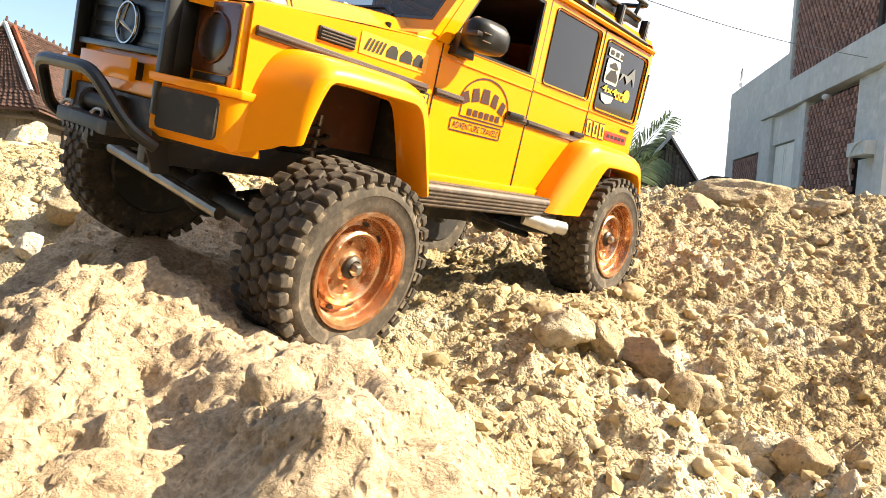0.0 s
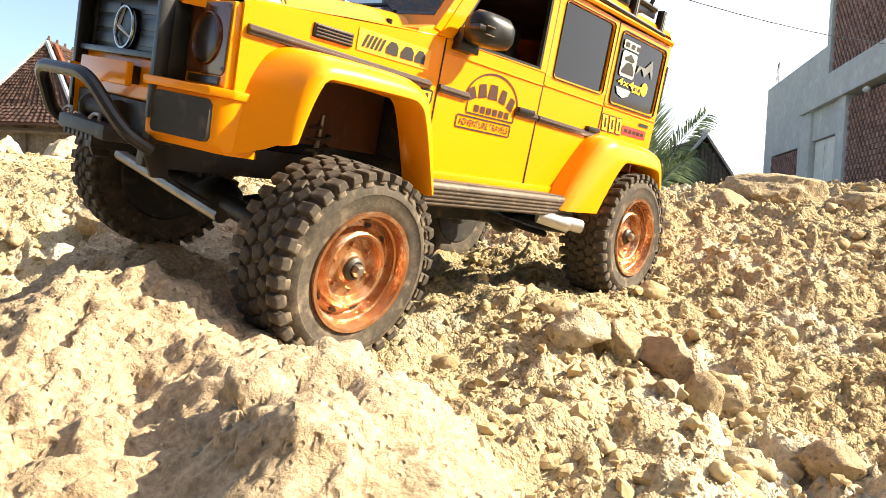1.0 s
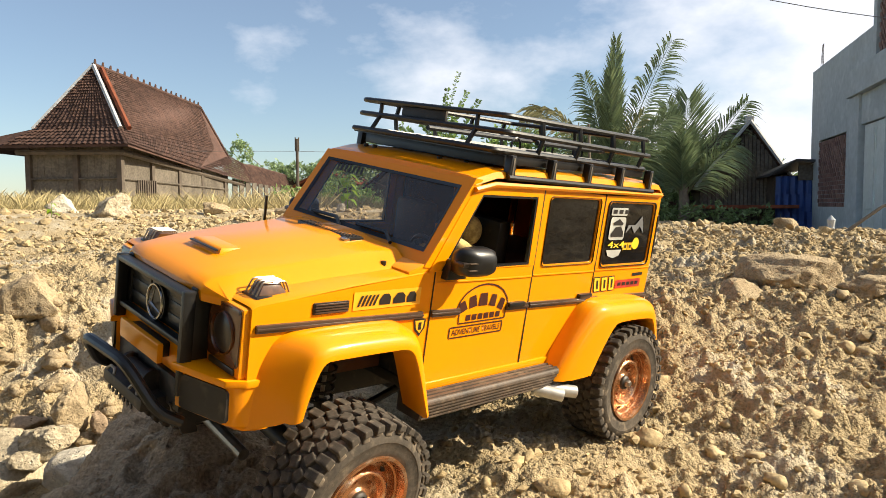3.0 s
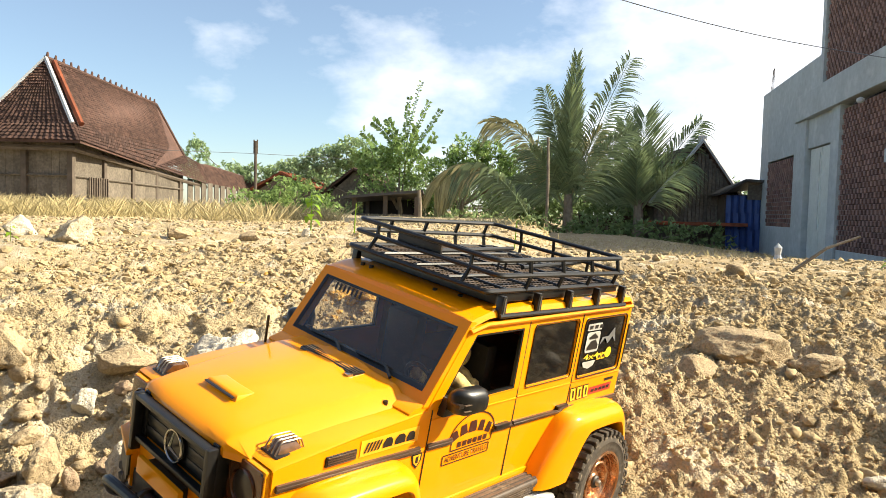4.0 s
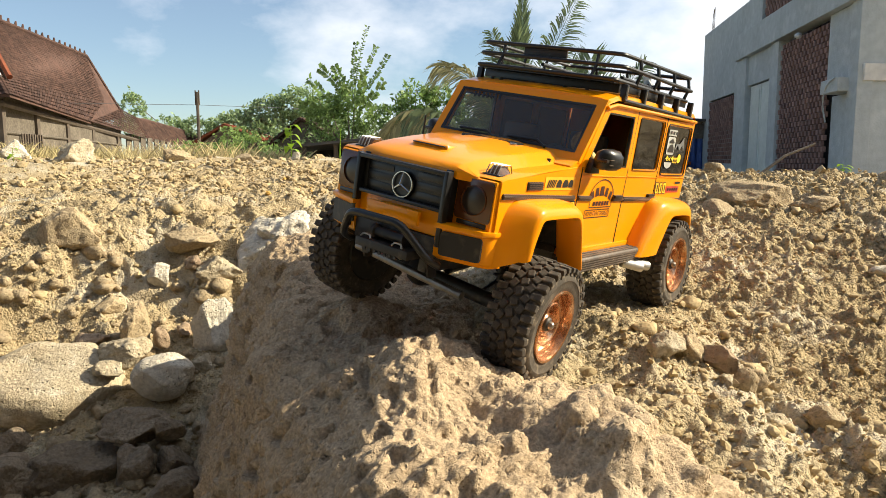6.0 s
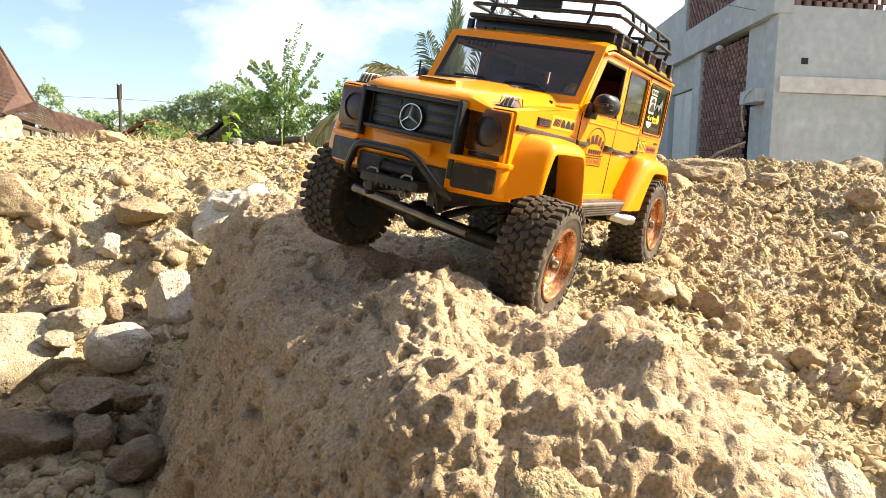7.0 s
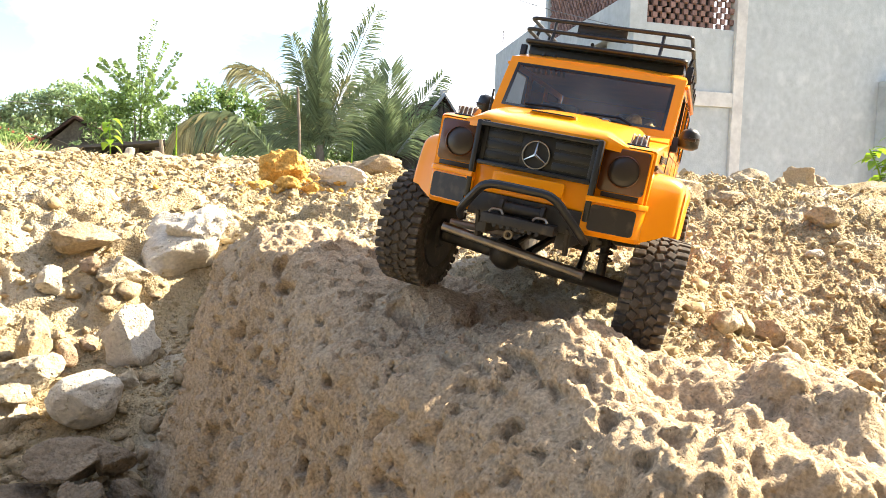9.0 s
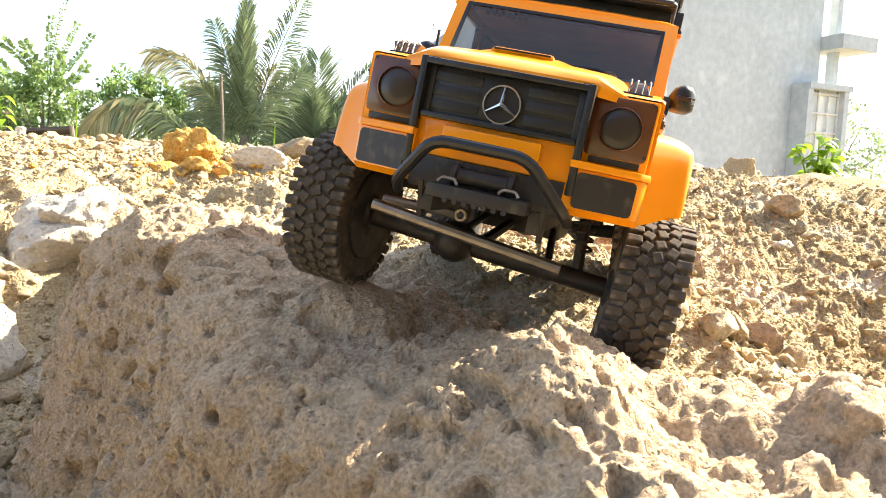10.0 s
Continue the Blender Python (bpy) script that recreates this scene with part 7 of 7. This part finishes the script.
            lug.matrix_local = Matrix.Rotation(2 * math.pi * (i + (0.0 if i % 2 else 0.08)) / k, 4, "Y") @ Matrix.Translation((0, s * 0.0201, R))
    rim = part("rim", lathe([(r * 0.925, h) for r, h in [(0.0362, -0.019), (0.0362, w - 0.0035), (0.0380, w - 0.0006), (0.0376, w + 0.0010), (0.0352, w + 0.0006), (0.0340, w - 0.0020), (0.0332, w - 0.0056), (0.0318, w - 0.0062), (0.0310, w - 0.0104), (0.0298, w - 0.0116),
                              (0.0262, w - 0.0108), (0.0250, w - 0.0078), (0.0238, w - 0.0060), (0.0223, w - 0.0053), (0.0208, w - 0.0060), (0.0197, w - 0.0080), (0.0187, w - 0.0106), (0.0130, w - 0.0110), (0.0095, w - 0.0104), (0.0080, w - 0.0088), (0.0, w - 0.0088)]], 56), M_COPPER, wheel, "copper-coloured steel rim")
    for i in range(10):
        t = 2 * math.pi * i / 10 + 0.2
        b = lathe([(0.0016, -0.0006), (0.0016, 0.0006), (0.0, 0.0006)], 12)
        b.transform(Matrix.Rotation(t, 4, "Y") @ Matrix.Translation((0, w - 0.0110, 0.0257)) @ Matrix.Diagonal((1.7, 1, 0.8, 1)))
        part("hole", b, M_DARK, rim)
    for i in range(6):
        t = 2 * math.pi * i / 6
        b = lathe([(0.0013, 0.0), (0.0013, 0.0020), (0.0, 0.0022)], 6)
        b.transform(Matrix.Rotation(t, 4, "Y") @ Matrix.Translation((0, w - 0.0110, 0.0138)))
        part("bolt", b, M_COPPER, rim)
    part("inner_hub", lathe([(0.0355, -0.0200), (0.0340, -0.0215), (0.0150, -0.0215), (0.0120, -0.0240), (0.0, -0.0240)], 28), M_DARK, wheel, "black inner wheel disc")
    part("hub_cap", lathe([(0.0070, w - 0.0115), (0.0066, w - 0.0070), (0.0054, w - 0.0058), (0.0046, w - 0.0054)], 24), M_DARK, wheel, "dark hub cap")
    part("axle_nut", lathe([(0.0040, w - 0.0066), (0.0038, w - 0.0030), (0.0026, w - 0.0016), (0.0, w - 0.0012)], 6), M_STEEL, wheel, "steel axle nut")
    return wheel


SPIN = {(1, 1): 10, (1, -1): 40, (-1, 1): 25, (-1, -1): 70}
WHEELS = {(1, 1): (0.1590, 0.1075, -0.0040, -3.5, 2), (1, -1): (0.1570, -0.1190, 0.0100, -0.5, -4), (-1, 1): (-0.1660, 0.1030, 0.0190, 4.5, 0), (-1, -1): (-0.1660, -0.1030, 0.0000, 4.5, 0)}
for (front, sgn), (x, y, z, roll, steer) in WHEELS.items():
    m = Matrix.Translation((x, y, z)) @ Matrix.Rotation(radians(steer), 4, "Z") @ Matrix.Rotation(radians(roll), 4, "X") @ Matrix.Rotation(0 if sgn > 0 else math.pi, 4, "Z") @ Matrix.Rotation(radians(SPIN[(front, sgn)]), 4, "Y")
    build_wheel(sgn, m, "front wheel with a copper rim" if front > 0 else "rear wheel with a copper rim")

# running gear
for front in (1, -1):
    a, b = WHEELS[(front, 1)], WHEELS[(front, -1)]
    pa, pb = Vector(a[:3]) - Vector((0, 0.014, 0)), Vector(b[:3]) + Vector((0, 0.014, 0))
    axle = part("axle", tube([pa, pb], 0.0075, 12), M_DARK, car, "black axle")
    c = pa.lerp(pb, 0.62)
    part("differential", ball(0.017, (1.1, 1.0, 0.95), c), M_DARK, axle)
    for p in (pa, pb):
        part("hub_carrier", box(p.x - 0.010, p.x + 0.010, p.y - 0.008, p.y + 0.008, p.z - 0.016, p.z + 0.016, 0.003), M_DARK, axle)
    for s, p in ((1, pa), (-1, pb)):
        top = Vector((p.x - front * 0.012, s * 0.058, 0.075))
        low = Vector((p.x - front * 0.004, s * 0.062, p.z + 0.004))
        shock = part("shock_absorber", tube([low, low.lerp(top, 0.55)], 0.0042, 10), M_DARK, car, "dark shock absorber")
        part("spring", tube([low.lerp(top, 0.25 + 0.65 * i / 60) + 0.0075 * Vector((math.cos(i * 0.75), math.sin(i * 0.75), 0)) for i in range(61)], 0.0012, 5), M_DARK, shock, "dark coil spring")
        part("rod", tube([low.lerp(top, 0.5), top], 0.0016, 8), M_STEEL, shock)
    for s in (1, -1):
        part("link", tube([(front * 0.150, s * 0.040, min(pa.z, pb.z) + 0.004), (front * 0.045, s * 0.030, 0.022)], 0.0032, 8), M_DARK, car, "dark suspension link")
part("tie_rod", tube([(0.2040, -0.0820, 0.0225), (0.2030, 0.0530, 0.0080)], 0.0042, 10), M_STEEL, car, "bright steel steering rod")
part("rod_end", tube([(0.2120, -0.0178 + 0.0034 * math.cos(t), 0.0290 + 0.0034 * math.sin(t)) for t in [2 * math.pi * i / 14 for i in range(14)]], 0.0013, 6, True), M_STEEL, car, "steel rod end")
part("drag_link", tube([(0.1900, -0.0800, 0.0264), (0.1900, -0.0250, 0.0272)], 0.0036, 10), M_STEEL, car, "dull steel drag link")
for s in (1, -1):
    part("chassis_rail", box(-0.216, 0.245, s * 0.0300, s * 0.0380, 0.0300, 0.0480, 0.001), M_DARK, car, "black chassis rail")
part("skid_plate", prism([(0.060, 0.030), (0.045, 0.012), (-0.055, 0.012), (-0.075, 0.030)], -0.036, 0.036, 0.002), M_DARK, car, "dark gearbox skid plate")
part("prop_shaft", tube([(0.14, -0.012, 0.008), (0.03, -0.006, 0.022)], 0.0042, 8), M_DARK, car, "dark propeller shaft")
part("prop_shaft", tube([(-0.14, -0.010, 0.010), (-0.05, -0.006, 0.022)], 0.0042, 8), M_DARK, car, "dark propeller shaft")
for s in (1, -1):
    part("arch_liner", box(0.0990, 0.2230, s * 0.0555, s * 0.0575, 0.0560, 0.0990, 0.0005), M_SHADED_SHELL, car, "inner arch panel in dark shaded orange")
    part("arch_liner", box(-0.2110, -0.0960, s * 0.0555, s * 0.0575, 0.0500, 0.0905, 0.0005), M_SHADED_SHELL, car, "inner arch panel in dark shaded orange")
part("wheel_well", box(0.095, 0.2250, -0.0830, 0.0830, 0.0985, 0.1180, 0.002), M_SHADED_SHELL, car, "inner wheel well in dark shaded orange")
part("wheel_well", box(-0.2120, -0.0950, -0.0830, 0.0830, 0.0900, 0.1000, 0.002), M_SHADED_SHELL, car, "inner wheel well in dark shaded orange")
for r in range(2):
    part("exhaust_tip", tube([(-0.040, 0.1010, 0.0300 - 0.0005 * r), (-0.0600 - 0.008 * r, 0.1180, 0.0265)], 0.0052, 12, r_end=0.0056), M_SILVER, car, "silver exhaust tip").location = (0.0 - 0.011 * r, 0, 0)

# roof rack
rack = part("roof_rack", box(-0.1840, 0.0380, -0.0840, 0.0840, 0.2222, 0.2236), M_BLACK, car, "black mesh floor of the roof rack")


def loop(x0, x1, half, z0, z1, r, name, bend=0.006):
    return part(name, tube([(x0, -half, z0), (x1, -half, z1), (x1, half, z1), (x0, half, z0)], r, 8, True, round_by=bend), M_BLACK, rack, "black tubular rail")


loop(-0.1860, 0.0400, 0.0855, 0.2235, 0.2255, 0.0022, "base_rail")
loop(-0.1860, 0.0310, 0.0895, 0.2365, 0.2395, 0.0022, "middle_rail", 0.008)
loop(-0.1820, 0.0310, 0.0860, 0.2512, 0.2515, 0.0022, "top_rail", 0.008)
for s in (1, -1):
    part("side_beam", box(-0.1840, 0.0200, s * 0.0835, s * 0.0850, 0.2155, 0.2222, 0.0004), M_BLACK, rack, "black side beam")
    part("gutter_rail", tube([(-0.1920, s * 0.0935, 0.2035), (0.0270, s * 0.0935, 0.2065)], 0.0022, 8), M_BLACK, rack, "black rail along the roof gutter")
    for x in (0.0230, -0.0290, -0.0810, -0.1330, -0.1850):
        foot = part("foot", prism([(x - 0.0036, 0.2040), (x + 0.0036, 0.2040), (x + 0.0026, 0.2230), (x - 0.0026, 0.2230)], s * 0.0875, s * 0.0942, 0.0006), M_BLACK, rack, "black clamp foot")
        part("groove", box(x - 0.0008, x + 0.0008, s * 0.0941, s * 0.0946, 0.2060, 0.2210), M_STEEL, foot)
    for x in (-0.170, -0.118, -0.066, -0.014):
        part("upright", tube([(x, s * 0.0855, 0.2240), (x, s * 0.0895, 0.2380), (x, s * 0.0860, 0.2513)], 0.0021, 6), M_BLACK, rack, "black upright")
# a black bar stands in for the shadow between rack front and roof
part("front_beam", box(0.0180, 0.0240, -0.0845, 0.0845, 0.2135, 0.2222, 0.0008), M_BLACK, rack, "black bar for the shadow under the rack front")
for y in (-0.058, 0.058):
    part("front_stay", tube([(0.0310, y, 0.2515), (0.0310, y, 0.2395), (0.0400, y, 0.2255)], 0.0019, 6), M_BLACK, rack)
for y in (-0.045, 0.0, 0.045):
    part("rear_stay", tube([(-0.1820, y, 0.2512), (-0.1860, y, 0.2365), (-0.1860, y, 0.2235)], 0.0019, 6), M_BLACK, rack)
for i in range(5):
    x = -0.160 + 0.042 * i
    part("cross_bar", tube([(x, -0.084, 0.2250), (x, 0.084, 0.2250)], 0.0016, 6), M_BLACK, rack)
for y in (-0.042, 0.0, 0.042):
    part("long_bar", tube([(-0.185, y, 0.2252), (0.039, y, 0.2268)], 0.0015, 6), M_BLACK, rack)
for i in range(40):
    x = -0.181 + 0.0055 * i
    part("mesh_bar", box(x - 0.0007, x + 0.0007, -0.083, 0.083, 0.2234, 0.2243), M_STEP, rack)
for i in range(29):
    y = -0.0812 + 0.0058 * i
    part("mesh_wire", box(-0.182, 0.037, y - 0.0006, y + 0.0006, 0.2243, 0.2248), M_STEP, rack)
part("rack_plate", prism([(0.0255, 0.2375), (0.0280, 0.2375), (0.0280, 0.2500), (0.0255, 0.2500)], -0.034, 0.020, 0.0005), M_DARK, rack, "dark blank plate behind the rail")
for y0, x0, x1 in ((-0.030, -0.150, 0.010), (0.036, -0.185, -0.060)):
    part("long_bar", tube([(x0, y0, 0.2345), (x1, y0 + 0.012, 0.2345)], 0.0022, 8), M_BLACK, rack, "loose black bar lying on the rack")
for i in range(3):
    part("light_clip", tube([(-0.06 - 0.05 * i, 0.02, 0.2250), (-0.06 - 0.05 * i, 0.02, 0.2330), (-0.066 - 0.05 * i, 0.02, 0.2370), (-0.072 - 0.05 * i, 0.02, 0.2330), (-0.072 - 0.05 * i, 0.02, 0.2250)], 0.0011, 5, round_by=0.003), M_BLACK, rack)


# ---- stickers and lettering on the car, and its driver ----
def decal(name, parent, pts, material, sgn=1, off=0.0005, label=""):
    """A flat sticker on the side of the body, with an outline of (x, z)."""
    bm = bmesh.new()
    bm.faces.new([bm.verts.new((x, sgn * (lean(z) + off), z)) for x, z in pts])
    return part(name, bm, material, parent, label, 0)


def border(name, parent, pts, material, width, off=0.0006, label=""):
    """The outline of a sticker as a thin line."""
    cx, cz = sum(p[0] for p in pts) / len(pts), sum(p[1] for p in pts) / len(pts)
    inner = []
    for x, z in pts:
        d = math.hypot(x - cx, z - cz)
        inner.append((x - (x - cx) / d * width * 1.3, z - (z - cz) / d * width))
    bm = bmesh.new()
    a = [bm.verts.new((x, lean(z) + off, z)) for x, z in pts]
    b = [bm.verts.new((x, lean(z) + off, z)) for x, z in inner]
    for i in range(len(pts)):
        j = (i + 1) % len(pts)
        bm.faces.new((a[i], a[j], b[j], b[i]))
    return part(name, bm, material, parent, label, 0)


def lettering(name, parent, text, x, z, height, width, material, off=0.0008):
    """Words on the left side of the body, read from front to rear, that start at x, z."""
    cu = bpy.data.curves.new(name, "FONT")
    cu.body, cu.size, cu.extrude, cu.offset = text, 1.0, 0.0, 0.012
    tmp = new("tmp", cu)
    bpy.context.view_layer.update()
    me = bpy.data.meshes.new_from_object(tmp.evaluated_get(bpy.context.evaluated_depsgraph_get()))
    bpy.data.objects.remove(tmp)
    P = np.array([v.co for v in me.vertices])
    P = (P - P.min(0)) / np.where(np.ptp(P, axis=0) > 1e-9, np.ptp(P, axis=0), 1)
    for v, q in zip(me.vertices, P):
        zz = z + q[1] * height
        v.co = (x - q[0] * width, lean(zz) + off, zz)
    me.name = name
    me.materials.append(material)
    ob = new(name, me)
    ob.parent = parent
    return ob


def find(parent_name, n=0):
    return [o for o in car.children if o.name.split(".")[0] == parent_name][n]


front_door, quarter = find("front_door"), find("rear_quarter")
wing_l = find("front_wing")
# wing sticker: slanted bars and three broad bars on yellow
tag = decal("wing_sticker", wing_l, rect(0.1005, 0.1590, 0.1140, 0.1262), M_LIME, label="yellow sticker with dark bars")
for i in range(5):
    x = 0.1560 - 0.0032 * i
    decal("bar", wing_l, [(x, 0.1165), (x - 0.0018, 0.1165), (x - 0.0050, 0.1238), (x - 0.0032, 0.1238)], M_INK, off=0.0009)
for i, w in enumerate((0.0095, 0.0105, 0.0085)):
    x = 0.1375 - 0.0120 * i
    decal("bar", wing_l, [(x, 0.1165), (x - w, 0.1165), (x - w, 0.1215), (x - w * 0.75, 0.1238), (x - w * 0.3, 0.1238), (x, 0.1200)], M_INK, off=0.0009)
# shield sticker behind the arch
shield = [(0.1040, 0.1030), (0.0965, 0.1035), (0.0920, 0.1025), (0.0922, 0.0960), (0.0970, 0.0900), (0.1020, 0.0950)]
decal("shield_sticker", wing_l, shield, M_INK, label="small black and yellow shield sticker")
decal("shield_mark", wing_l, [(0.1022, 0.1018), (0.0938, 0.1018), (0.0942, 0.0962), (0.0970, 0.0924), (0.1006, 0.0956)], M_LIME, off=0.0007)
decal("shield_mark", wing_l, rect(0.0962, 0.0990, 0.0950, 0.1005), M_INK, off=0.0009)
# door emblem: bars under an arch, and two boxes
arch = [(0.0315 + 0.0290 * math.cos(t), 0.1030 + 0.0205 * math.sin(t)) for t in [math.pi * i / 20 for i in range(21)]]
for (x0, z0), (x1, z1) in zip(arch, arch[1:]):
    nx, nz = (z0 - z1), (x1 - x0)
    d = 0.0013 / math.hypot(nx, nz)
    decal("door_emblem", front_door, [(x0, z0), (x1, z1), (x1 - nx * d, z1 - nz * d), (x0 - nx * d, z0 - nz * d)], M_EMBLEM, off=0.0004, label="dark red arched emblem outline")
for cx, cz, w, h in ((0.0545, 0.1080, 0.0080, 0.0082), (0.0440, 0.1112, 0.0088, 0.0092), (0.0325, 0.1122, 0.0104, 0.0100), (0.0208, 0.1108, 0.0078, 0.0094), (0.0105, 0.1072, 0.0074, 0.0090)):
    t = 18 * (cx - 0.0315)
    a, b = w / 2, h / 2
    decal("emblem_bar", front_door, [(cx + u * math.cos(t) + v * math.sin(t), cz - u * math.sin(t) + v * math.cos(t)) for u, v in ((a, -b), (-a, -b), (-a * 0.75, b), (a * 0.75, b))], M_EMBLEM, off=0.0004)
for x0, x1, z0, z1 in ((0.0045, 0.0575, 0.0944, 0.0955), (0.0038, 0.0049, 0.0952, 0.1030), (0.0571, 0.0582, 0.0952, 0.1030)):
    decal("box_line", front_door, rect(x0, x1, z0, z1), M_EMBLEM, off=0.0004)
for i in range(6):
    decal("emblem_bar", front_door, rect(0.0448 - 0.0068 * i, 0.0498 - 0.0068 * i, 0.0966, 0.1012), M_EMBLEM, off=0.0004)
for x0, x1, z0, z1 in ((0.0065, 0.0655, 0.0838, 0.0849), (0.0065, 0.0655, 0.0919, 0.0930), (0.0056, 0.0068, 0.0846, 0.0922), (0.0652, 0.0664, 0.0846, 0.0922)):
    decal("box_line", front_door, rect(x0, x1, z0, z1), M_EMBLEM, off=0.0004)
lettering("door_lettering", front_door, "ADVENTURE TRAVELS", 0.0632, 0.0862, 0.0046, 0.0545, M_EMBLEM, 0.0004)
# rear side: number sticker, red sticker, tag
for i in range(3):
    x = -0.1195 - 0.0125 * i
    decal("number_sticker", quarter, [(x, 0.1068), (x - 0.0105, 0.1068), (x - 0.0080, 0.1215), (x + 0.0025, 0.1215)], M_INK, off=0.0005, label="yellow slanted figure with a black outline")
    decal("figure", quarter, [(x - 0.0008, 0.1078), (x - 0.0095, 0.1078), (x - 0.0072, 0.1205), (x + 0.0015, 0.1205)], M_YELLOW, off=0.0008)
    decal("figure", quarter, [(x - 0.0036, 0.1100), (x - 0.0064, 0.1100), (x - 0.0049, 0.1184), (x - 0.0021, 0.1184)], M_INK, off=0.0011)
decal("red_sticker", quarter, rect(-0.2020, -0.1560, 0.1085, 0.1165), M_RED, label="red sticker with dark bars")
for i in range(5):
    decal("bar", quarter, rect(-0.1655 - 0.0080 * i, -0.1600 - 0.0080 * i, 0.1110, 0.1140), M_INK, off=0.0009)
decal("tag_sticker", quarter, rect(-0.2040, -0.1850, 0.1195, 0.1225), M_INK, label="small dark sticker")
# stickers on the rear side window
win = [c for c in quarter.children if c.name.split(".")[0] == "window_pane"][0]
decal("window_sticker", win, rect(-0.1574, -0.1294, 0.1790, 0.1862, 0.001, 2), M_PALE, off=0.0002, label="white sticker with dark bars")
for i in range(3):
    decal("bar", win, rect(-0.1384 - 0.0100 * i, -0.1319 - 0.0100 * i, 0.1808, 0.1845), M_INK, off=0.0006)
decal("window_sticker", win, rect(-0.1566, -0.1302, 0.1560, 0.1775, 0.003, 3), M_PALE, off=0.0002, label="white sticker with a dark shape")
decal("sticker_shape", win, [(-0.1331, 0.1620), (-0.1393, 0.1680), (-0.1484, 0.1690), (-0.1541, 0.1630), (-0.1541, 0.1590), (-0.1331, 0.1590)], M_INK, off=0.0006)
decal("sticker_shape", win, [(-0.1344, 0.1720), (-0.1443, 0.1760), (-0.1525, 0.1715), (-0.1509, 0.1700), (-0.1360, 0.1700)], M_INK, off=0.0006)
lettering("window_lettering", win, "4x4", -0.1310, 0.1485, 0.0062, 0.0290, M_YELLOW, 0.0004)
decal("window_sticker", win, [(-0.1302, 0.1465), (-0.1566, 0.1465), (-0.1533, 0.1410), (-0.1434, 0.1385), (-0.1335, 0.1410)], M_PALE, off=0.0002)
decal("window_shape", win, [(-0.1591, 0.1620), (-0.1657, 0.1780), (-0.1624, 0.1700), (-0.1748, 0.1700), (-0.1863, 0.1790), (-0.1921, 0.1620), (-0.1839, 0.1690), (-0.1756, 0.1620), (-0.1682, 0.1690)], M_GREYPRINT, off=0.0002, label="pale grey jagged sticker")
decal("window_dot", win, [(-0.1809 + 0.0062 * math.cos(t), 0.1520 + 0.0058 * math.sin(t)) for t in [2 * math.pi * i / 20 for i in range(20)]], M_YELLOW, off=0.0002, label="round yellow sticker")
for x in (-0.1587, -0.1673):
    decal("window_square", win, rect(x - 0.0075, x, 0.1460, 0.1530), M_LIME if x > -0.17 else M_PALE, off=0.0002)
    decal("bar", win, rect(x - 0.0055, x - 0.0020, 0.1480, 0.1510), M_INK, off=0.0006)
# slanted bars along the top of the windscreen
for i in range(7):
    y = -0.030 - 0.0055 * i
    bm = bmesh.new()
    bm.faces.new([bm.verts.new(p) for p in ((0.0645, y, 0.1942), (0.0645, y - 0.0028, 0.1942), (0.0683, y - 0.0010, 0.1884), (0.0683, y + 0.0018, 0.1884))])
    part("screen_bar", bm, M_INK, ws, "", 0)

# small fittings on the roof and bonnet
roof = find("roof")
for x, y in ((0.040, -0.062), (0.040, -0.050), (0.038, 0.030), (0.030, 0.052)):
    part("roof_hole", lathe([(0.0022, 0.2105), (0.0022, 0.2134), (0.0, 0.2134)], 10, axis="z", at=(x, y, 0)), M_INK, roof)
part("washer_jet", box(0.120, 0.126, 0.028, 0.034, 0.1462, 0.1490, 0.001), M_CHROME, bonnet, "small bright washer jet")
part("bonnet_pin", lathe([(0.0020, 0.138), (0.0020, 0.146), (0.0, 0.1465)], 8, axis="z", at=(0.118, 0.070, -0.006)), M_BLACK, bonnet)
part("aerial_stub", tube([(0.120, -0.086, 0.132), (0.120, -0.086, 0.160)], 0.0012, 6), M_BLACK, car, "short black aerial")


# the doll at the wheel
bm = bmesh.new()
ball(0.020, (0.75, 1.0, 1.3), (0.002, 0.044, 0.118), 3, bm)
ball(0.011, (1, 0.9, 1.15), (0.006, 0.044, 0.156), 3, bm)
tube([(0.004, 0.062, 0.133), (0.018, 0.074, 0.128), (0.040, 0.074, 0.146), (0.047, 0.066, 0.150)], 0.0068, 10, bm=bm, round_by=0.008)
ball(0.0072, (1.1, 0.9, 1), (0.049, 0.065, 0.151), 2, bm)
tube([(0.004, 0.026, 0.132), (0.030, 0.028, 0.128), (0.046, 0.032, 0.138)], 0.0060, 8, bm=bm, round_by=0.008)
doll = obj("doll", bm, M_CLOTH, None, smooth=60)
doll.matrix_world = CAR
tagged(doll, "small toy driver doll in tan cloth at the steering wheel", "doll")
